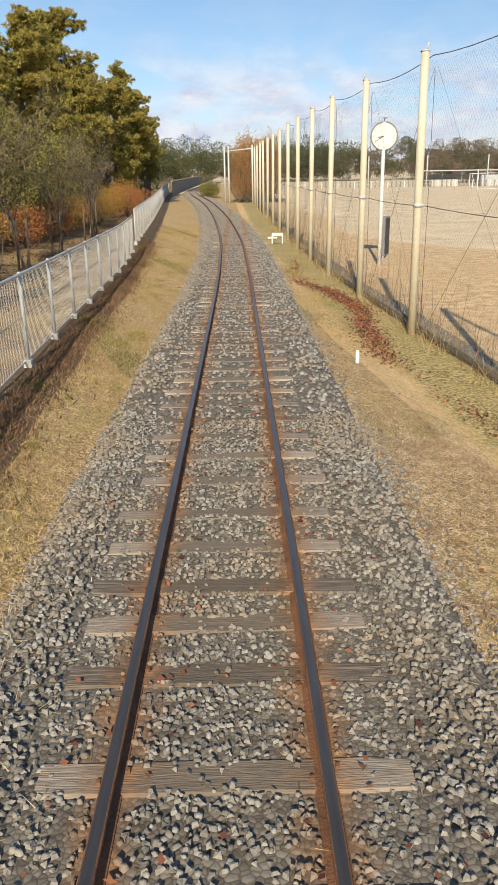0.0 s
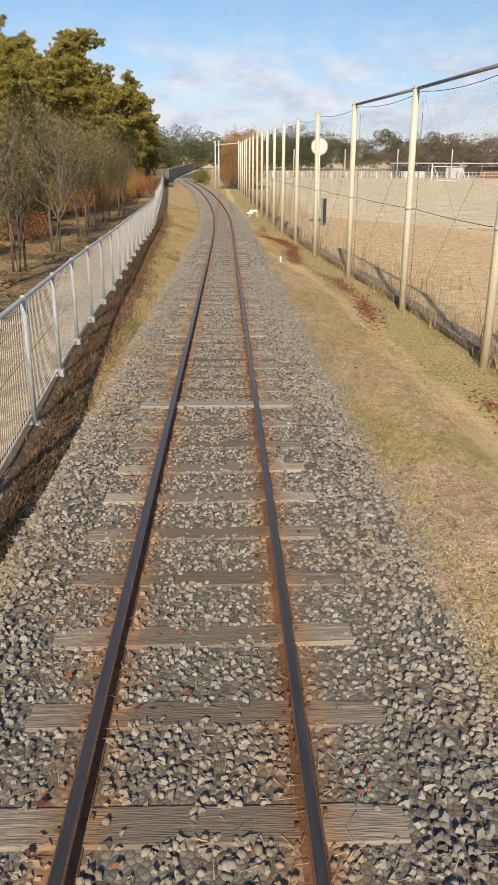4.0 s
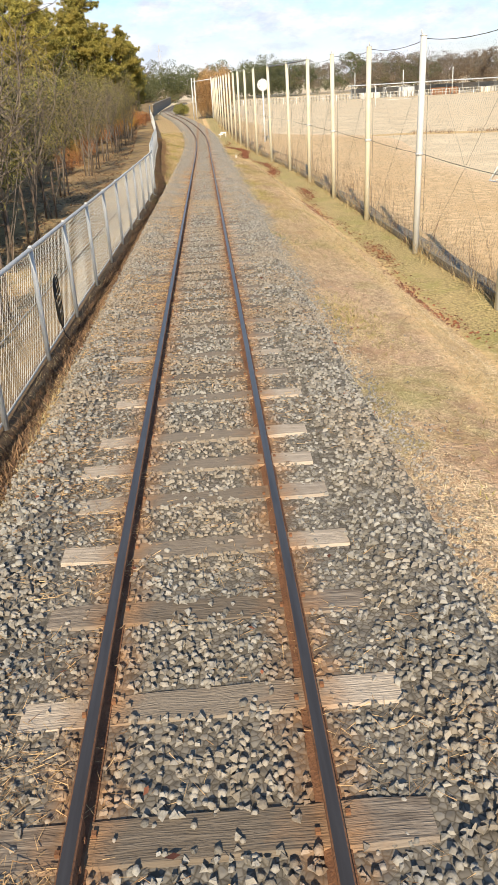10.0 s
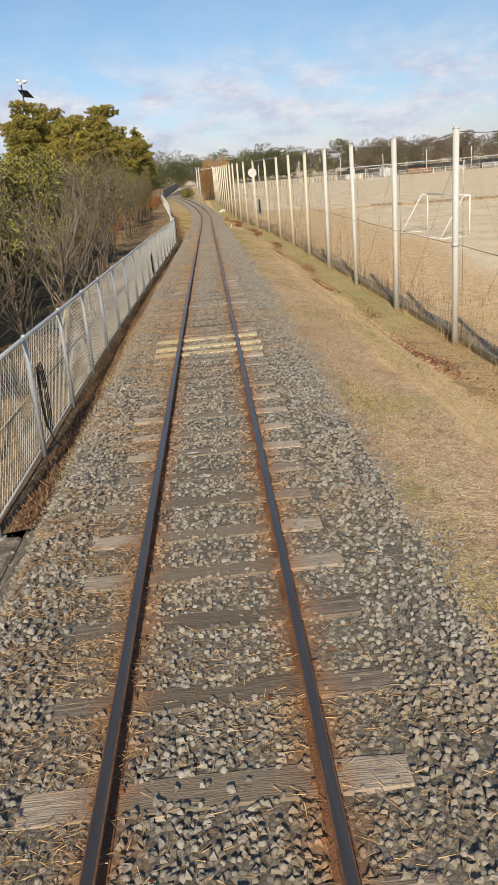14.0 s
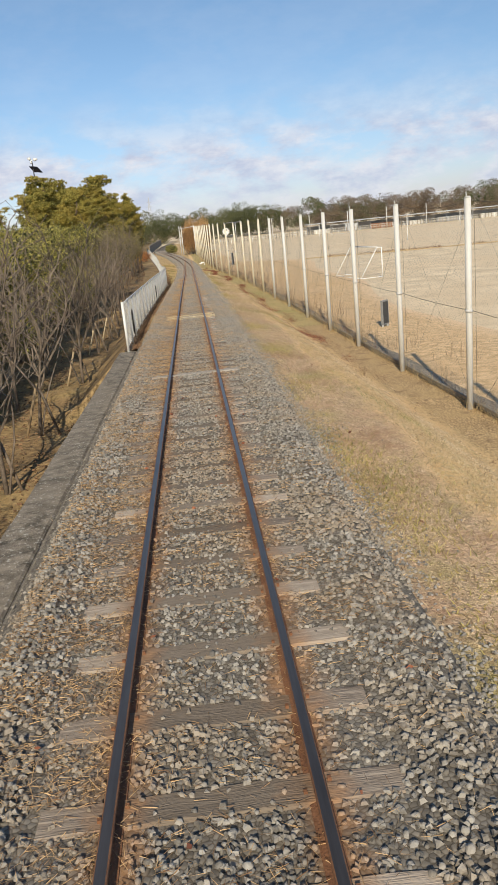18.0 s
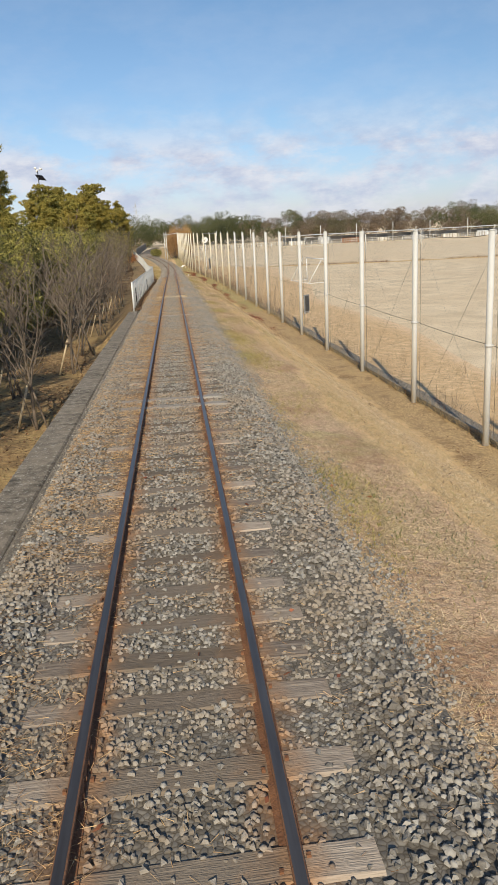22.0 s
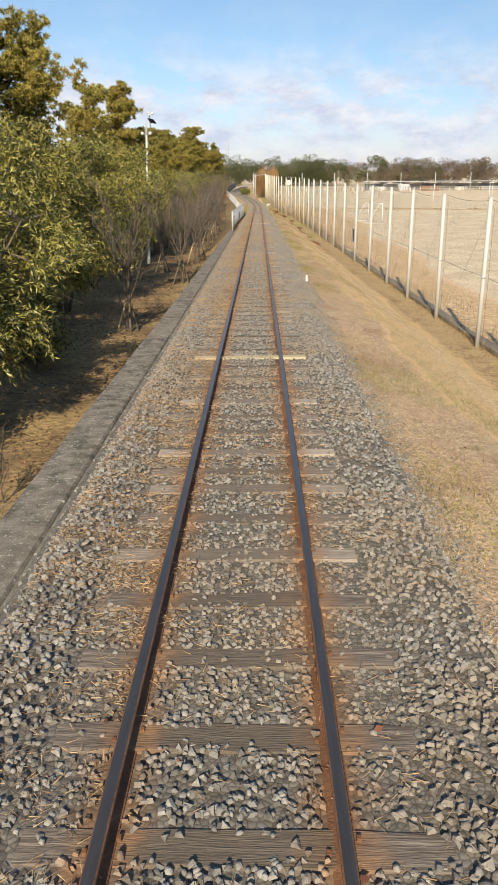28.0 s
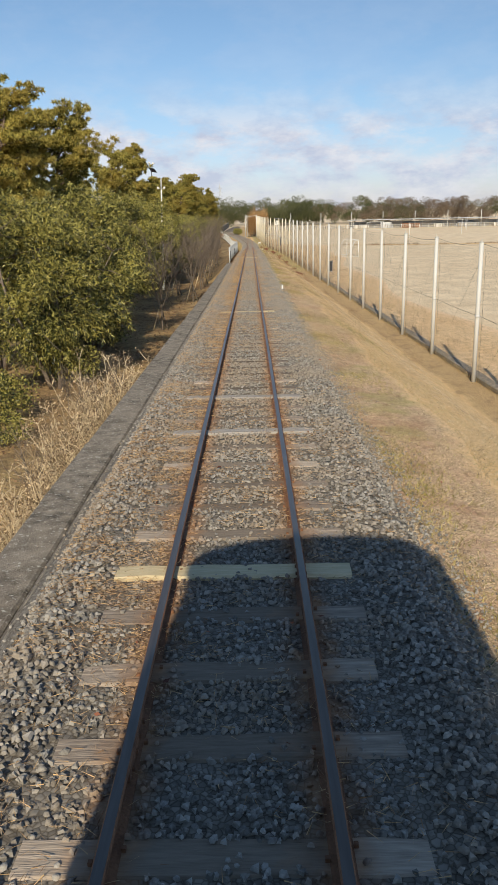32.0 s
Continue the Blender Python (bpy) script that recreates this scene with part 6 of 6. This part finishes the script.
for h in range(12):
    a = h * math.pi / 6
    c = (0.31 * math.sin(a), -0.036, 3.72 + 0.31 * math.cos(a))
    marks.box(c, (0.018, 0.006, 0.045))
part("hour_marks", marks.mesh("hour_marks", M_GREY), clock)
for name, a, l, w in (("hour_hand", 8.65 * math.pi / 6, 0.19, 0.018), ("minute_hand", 40 * math.pi / 30, 0.29, 0.013)):
    tip = (l * math.sin(a), -0.045, 3.72 + l * math.cos(a))
    part(name, Shape().tube([(0, -0.045, 3.72), tip], w / 2, 4).mesh(name, M_DARK), clock)
part("finial", Shape().tube([(0, 0, 4.12), (0, 0, 4.2)], 0.012, 6).box((0, 0, 4.21), (0.14, 0.08, 0.02)).mesh("finial", M_DARK), clock)


def panel(x, y, w, h, turn, z=0.12):
    ob = thing("notice_board", "slim grey notice board standing behind the net", "board", (x, y, 0.0), "boards by the field")
    ob.rotation_euler = (0, 0, turn)
    part("board", Shape().box((0, 0, z + h / 2), (w, 0.09, h), bevel=0.008).mesh("board", M_GREY), ob)
    part("face", Shape().box((0, -0.05, z + h / 2), (w - 0.08, 0.012, h - 0.1)).mesh("face", M_DARK), ob)
    for s in (-1, 1):
        part("leg", Shape().box((s * (w / 2 - 0.04), 0, z / 2), (0.05, 0.05, z + 0.04)).mesh("leg", M_GALV), ob)
    return ob


panel(4.95, 43.5, 0.34, 1.25, 0.9)
panel(7.55, -14.4, 0.40, 0.95, 0.7)


# ---- goals ----
def goal(name, at, turn, w, h, deep, label):
    ob = thing(name, label, "goal", at, "goals on the field")
    ob.rotation_euler = (0, 0, turn)
    r = 0.045
    for s in (0, w):
        part("goal_post", Shape().tube([(s, 0, 0), (s, 0, h)], r, 10).mesh("goal_post", M_WHITE, True), ob)
        part("back_stay", Shape().tube([(s, 0.35, h), (s, deep, 0.04)], r * 0.7, 8).mesh("back_stay", M_WHITE, True), ob)
        part("top_arm", Shape().tube([(s, 0, h), (s, 0.35, h)], r * 0.7, 8).mesh("top_arm", M_WHITE, True), ob)
        part("ground_bar", Shape().tube([(s, 0, 0.04), (s, deep, 0.04)], r * 0.7, 8).mesh("ground_bar", M_WHITE, True), ob)
    part("crossbar", Shape().tube([(0, 0, h), (w, 0, h)], r, 10).mesh("crossbar", M_WHITE, True), ob)
    part("back_bar", Shape().tube([(0, deep, 0.04), (w, deep, 0.04)], r * 0.7, 8).mesh("back_bar", M_WHITE, True), ob)
    A, B = [], []
    for i in np.arange(0, w + 0.01, 0.2):
        A += [(i, 0, h), (i, 0.35, h)]
        B += [(i, 0.35, h), (i, deep, 0.05)]
    for f in np.linspace(0, 1, 9):
        A.append((0, 0.35 + (deep - 0.35) * f, h * (1 - f) + 0.05 * f))
        B.append((w, 0.35 + (deep - 0.35) * f, h * (1 - f) + 0.05 * f))
    part("net", wires(A, B, 0.003, M_WIRE, "net"), ob)


goal("football_goal", (13.25, 8.85, -0.03), radians(100), 4.8, 2.0, 1.6, "white steel football goal with sagging net on the sand")
goal("football_goal", (36, 128, 0.0), radians(200), 5.0, 2.0, 1.5, "white football goal far across the field")

# ---- marker posts ----
for x, y, z, h in ((1.39, -55.9, None, 0.21), (1.82, 28.5, None, 0.20)):
    z = float(right_z(x, y))
    ob = thing("marker_post", "short white marker post in the dry grass", "marker", (x, y, z - 0.03), "marker posts")
    part("shaft", Shape().box((0, 0, h / 2), (0.05, 0.05, h), bevel=0.008).mesh("shaft", M_PLAS), ob)
    part("head", Shape().box((0, 0, h + 0.008), (0.042, 0.042, 0.02), bevel=0.006).mesh("head", M_PLAS), ob)

# small white trestle beside the line
tre = thing("trestle", "small white wooden trestle sign beside the track", "trestle", (1.55, 48.8, 0.10))
part("board", Shape().box((0.10, 0, 0.34), (0.42, 0.04, 0.11), bevel=0.006).mesh("board", M_WHITE), tre)
part("board", Shape().box((-0.10, -0.03, 0.22), (0.36, 0.03, 0.07), bevel=0.006).mesh("board", M_WHITE), tre)
for s in (-0.1, 0.3):
    part("leg", Shape().box((s, 0, 0.15), (0.045, 0.045, 0.32)).mesh("leg", M_WHITE), tre)


# ---- lamps ----
lamp = thing("solar_wind_lamp", "tall pole lamp with a small wind turbine and a solar panel", "lamp", (-16.8, 52.9, PARK))
part("pole", Shape().tube([(0, 0, 0), (0, 0, 13.3)], [0.11, 0.06], 10).mesh("pole", M_DARK, True), lamp)
part("solar_panel", Shape().add(np.array([(-0.35, -0.3, 12.9), (0.55, -0.3, 12.75), (0.95, 0.4, 12.15), (-0.05, 0.4, 12.3), (-0.35, -0.3, 12.84), (0.55, -0.3, 12.69), (0.95, 0.4, 12.09), (-0.05, 0.4, 12.24)]),
     [[0, 1, 2, 3], [7, 6, 5, 4], [0, 4, 5, 1], [1, 5, 6, 2], [2, 6, 7, 3], [3, 7, 4, 0]]).mesh("solar_panel", M_SOLAR), lamp)
part("hub", Shape().tube([(0, -0.2, 13.45), (0, 0.3, 13.45)], [0.10, 0.05], 10).mesh("hub", M_WHITE, True), lamp)
for a in (0.2, 2.3, 4.4):
    part("lamp_head", Shape().tube([(0.15 * math.cos(a), 0, 13.5 + 0.15 * math.sin(a)), (0.30 * math.cos(a), -0.05, 13.52 + 0.22 * math.sin(a)), (0.66 * math.cos(a), 0, 13.55 + 0.30 * math.sin(a))], [0.03, 0.2, 0.09], 8).mesh("lamp_head", M_WHITE, True), lamp)

post = thing("lamp_post", "slender white lamp post with a banded foot and two small floodlights", "lamp", (-6.35, -30.6, PARK))
part("pole", Shape().tube([(0.03, 0, 0.9), (0.22, 0, 7.0)], [0.075, 0.05], 12).mesh("pole", M_WHITE, True), post)
part("foot", Shape().tube([(0, 0, -0.1), (0.03, 0, 0.9)], 0.095, 12).tube([(0.03, 0, 0.9), (0.035, 0, 0.96)], [0.105, 0.08], 12).mesh("foot", M_WHITE, True), post)
part("spike", Shape().tube([(0.22, 0, 7.0), (0.24, 0, 7.75)], [0.055, 0.045], 10).mesh("spike", M_GALV, True), post)
for side in (-1, 1):
    part("arm", Shape().tube([(0.22, 0, 7.02), (0.22 + side * 0.24, 0, 7.10)], 0.025, 6).mesh("arm", M_GALV, True), post)
    part("lamp_head", Shape().tube([(0.22 + side * 0.20, -0.16, 7.06), (0.22 + side * 0.22, -0.05, 7.12), (0.22 + side * 0.23, 0.12, 7.16)], [0.07, 0.085, 0.04], 10).mesh("lamp_head", M_WHITE, True), post, "small white floodlight")

# ---- stakes that hold the young trees ----
stake_me = [Shape().tube([(0, 0, 0), (0.45 * k, 0.12, 1.25)], 0.032, 7).mesh("stake", M_SCRUB if k > 0 else M_TWIG, True) for k in (-0.8, 0.9)]
stake_up = Shape().tube([(0, 0, 0), (0.02, 0.05, 1.45)], 0.034, 7).mesh("stake", M_BARK, True)
for x, y in rows:
    ob = thing("tree_stakes", "pair of slanting wooden stakes tied to a young tree", "tree stakes", (x, y, PARK - 0.05), "tree stakes")
    for k, me in zip((-0.36, 0.405), stake_me):
        st = part("stake", me if y < -5 else stake_up, ob)
        st.location = (-k * (1.0 if y < -5 else 0.4), RNG.uniform(-0.1, 0.1), 0)
    part("tie", Shape().tube([(-0.07, 0.1, 1.12), (0.07, 0.1, 1.12)], 0.03, 6).mesh("tie", M_BARK), ob)

# ---- far lattice tower over the woods ----
tower = thing("transmission_tower", "far grey lattice power-line tower above the woods", "tower", (-14.1, 300, 0))
for sx in (-1, 1):
    for sy in (-1, 1):
        part("leg", Shape().tube([(sx * 1.3, sy * 1.3, 0), (sx * 0.4, sy * 0.4, 13.5), (0, 0, 18.4)], 0.07, 4).mesh("leg", M_GALV), tower)
for z, w in ((4, 1.0), (7.5, 0.8), (10.5, 0.6), (13, 0.4)):
    part("brace", Shape().tube([(-w, -w, z), (w, w, z + 2.2)], 0.05, 4).tube([(w, -w, z), (-w, w, z + 2.2)], 0.05, 4).mesh("brace", M_GALV), tower)
for z, w in ((12.5, 1.5), (14.3, 1.25), (16.1, 1.0)):
    part("cross_arm", Shape().tube([(-w, 0, z), (0, 0, z + 0.45), (w, 0, z)], 0.07, 4).mesh("cross_arm", M_GALV), tower)

# ---- far buildings, rails and poles beyond the field ----
shelter = thing("field_shelter", "long low pale-roofed shelter far beyond the field", "shelter", (58, 140, 0))
shelter.rotation_euler = (0, 0, radians(-7))
part("roof", Shape().box((0, 0, 2.35), (60, 3.4, 0.16), bevel=0.04).mesh("roof", M_ROOF), shelter)
for i in range(21):
    part("column", Shape().box((-29.5 + i * 2.95, -1.5, 1.15), (0.10, 0.10, 2.3)).mesh("column", M_GREY), shelter)
part("back_wall", Shape().box((0, 1.6, 0.9), (59, 0.12, 1.8)).mesh("back_wall", M_GREY), shelter)
for i, (dx, w, h, m) in enumerate(((-26, 4, 1.3, M_CONC_L), (-19, 3, 2.1, M_ROOF), (-12, 5, 1.5, M_RUST), (-4, 3, 1.2, M_CONC_L), (4, 6, 1.4, M_GREY), (13, 4, 1.2, M_CONC_L), (22, 5, 1.6, M_ROOF))):
    part("stall", Shape().box((dx, 0, h * 0.4), (w, 1.6, h * 0.8), bevel=0.05).mesh("stall", m), shelter)
house = thing("white_hut", "small white hut beyond the field", "hut", (96, 131, 0))
part("wall", Shape().box((0, 0, 1.4), (9, 5, 2.8)).mesh("wall", M_WHITE), house)
part("roof", Shape().box((0, 0, 2.95), (9.6, 5.6, 0.3), bevel=0.08).mesh("roof", M_ROOF), house)
railing = thing("field_railing", "low white railing along the far side of the field", "railing")
picket_me = Shape().box((0, 0, 0.62), (0.20, 0.05, 0.95)).mesh("picket", M_BOARD)
ends = [(3, 141), (30, 138), (60, 135), (90, 128), (125, 116), (165, 96)]
for (xa, ya), (xb, yb) in zip(ends[:-1], ends[1:]):
    for h in (0.55, 1.0):
        part("rail", Shape().tube([(xa, ya, h), (xb, yb, h)], 0.04, 5).mesh("rail", M_CONC_L), railing)
    k = int(math.hypot(xb - xa, yb - ya) / 2.4)
    for i in range(k):
        x, y = xa + (xb - xa) * i / k, ya + (yb - ya) * i / k
        part("post", Shape().box((x, y, 0.5), (0.09, 0.09, 1.05)).mesh("post", M_WHITE), railing)
        if xa < 90:
            for j in (1, 2, 3):
                picket = part("picket", picket_me, railing)
                picket.location = (x + (xb - xa) * j / 4 / k, y + (yb - ya) * j / 4 / k, 0)
back_me = Shape().tube([(0, 0, 0), (0, 0, 4.6)], 0.09, 8).mesh("pole", M_POLE_W, True)
for i in range(17):
    ob = thing("field_pole", "thin pale net pole on the far side of the field", "pole", (12 + i * 8.6, 147 - i * 2.4, 0), "far poles")
    part("pole", back_me, ob)
for x, y, h in ((30, 62, 3.0), (44, 78, 3.0), (24, 98, 2.6), (52, 104, 3.0)):
    ob = thing("field_pole", "white corner pole standing on the sand", "pole", (x, y, 0), "field poles")
    part("pole", Shape().tube([(0, 0, 0), (0, 0, h)], 0.06, 8).mesh("pole", M_WHITE, True), ob)

# low dry bank that parts the field
xs = np.linspace(12, 150, 60)
rings = []
for x in xs:
    y0 = 45 - 0.28 * x + 0.7 * math.sin(x * 0.2)
    rings.append([(x, y0 + o, -0.03 + h * (0.8 + 0.3 * math.sin(x * 0.9))) for o, h in ((-0.9, 0.0), (-0.4, 0.09), (0.0, 0.13), (0.5, 0.08), (1.0, 0.0))])
solid("bank", Shape().loft(None, rings).mesh("bank", M_TOE, True), "low bank of brown dry grass across the field", "bank", "structure")
rng = np.random.default_rng(120)
n = 9000
x = rng.uniform(12, 150, n)
y = 45 - 0.28 * x + 0.7 * np.sin(x * 0.2) + rng.normal(size=n) * 0.5
blades("bank_grass", np.stack([x, y, np.full(n, 0.04)], 1)[np.sin(x * 1.3) + np.sin(x * 0.37) > -0.4], 0.24, 0.03, M_DRYWEED, rng, "dry grass along the low bank", "grass", 0.4)

# dark mesh screen behind the park fence, further along the line
screen = thing("screen_fence", "greyish-brown screen fence with a rounded top along the far park path", "fence")
pts = [(-7.1, 107), (-7.25, 120), (-7.35, 135), (-7.45, 152), (-7.5, 172), (-7.5, 192)]
for (xa, ya), (xb, yb) in zip(pts[:-1], pts[1:]):
    ang = math.atan2(xb - xa, yb - ya)
    part("panel", Shape().box(((xa + xb) / 2, (ya + yb) / 2, 0.95), (0.06, math.hypot(xb - xa, yb - ya) - 0.1, 1.5), turn=-ang).mesh("panel", M_BOARD), screen)
    part("coping", Shape().box(((xa + xb) / 2, (ya + yb) / 2, 1.78), (0.3, math.hypot(xb - xa, yb - ya) - 0.02, 0.25), turn=-ang, bevel=0.09).mesh("coping", M_BOARD), screen)

# ---- the coach at the end of the ride, whose shadow falls along the track ----
Y0 = -88.5
coach = thing("railway_coach", "narrow dark green railway coach with an arched roof", "coach")


def ring_at(y, w, z0, z1, rise):
    out = [(-w, z0), (-w, z1)]
    out += [(-w * math.cos(a), z1 + rise * math.sin(a)) for a in np.linspace(0.15, math.pi - 0.15, 11)]
    out += [(w, z1), (w, z0)]
    return [(px + 0.0, y, pz + float(rail_z(y))) for px, pz in out]


s = Shape()
ys = np.arange(Y0, -103, -2.0)
rr = [ring_at(y, 0.80, 0.28, 2.84, 0.001) for y in ys]
s.loft(None, rr)
k = len(rr[0])
s.t.append(np.array([[0, i + 1, i] for i in range(1, k - 1)]))
part("body", s.mesh("body", M_BLUE), coach)
roof = Shape().loft(None, [ring_at(y, 0.84, 2.82, 2.87, 0.25) for y in ys])
roof.t.append(np.array([[0, i + 1, i] for i in range(1, k - 1)]))
part("roof", roof.mesh("roof", M_GREY), coach)
for y in (-90.0, -91.2, -100.0, -101.2):
    for sx in (-0.4065, 0.4065):
        part("wheel", Shape().tube([(sx - 0.04, y, float(rail_z(y)) + 0.27), (sx + 0.04, y, float(rail_z(y)) + 0.27)], 0.265, 20).mesh("wheel", M_DARK), coach)
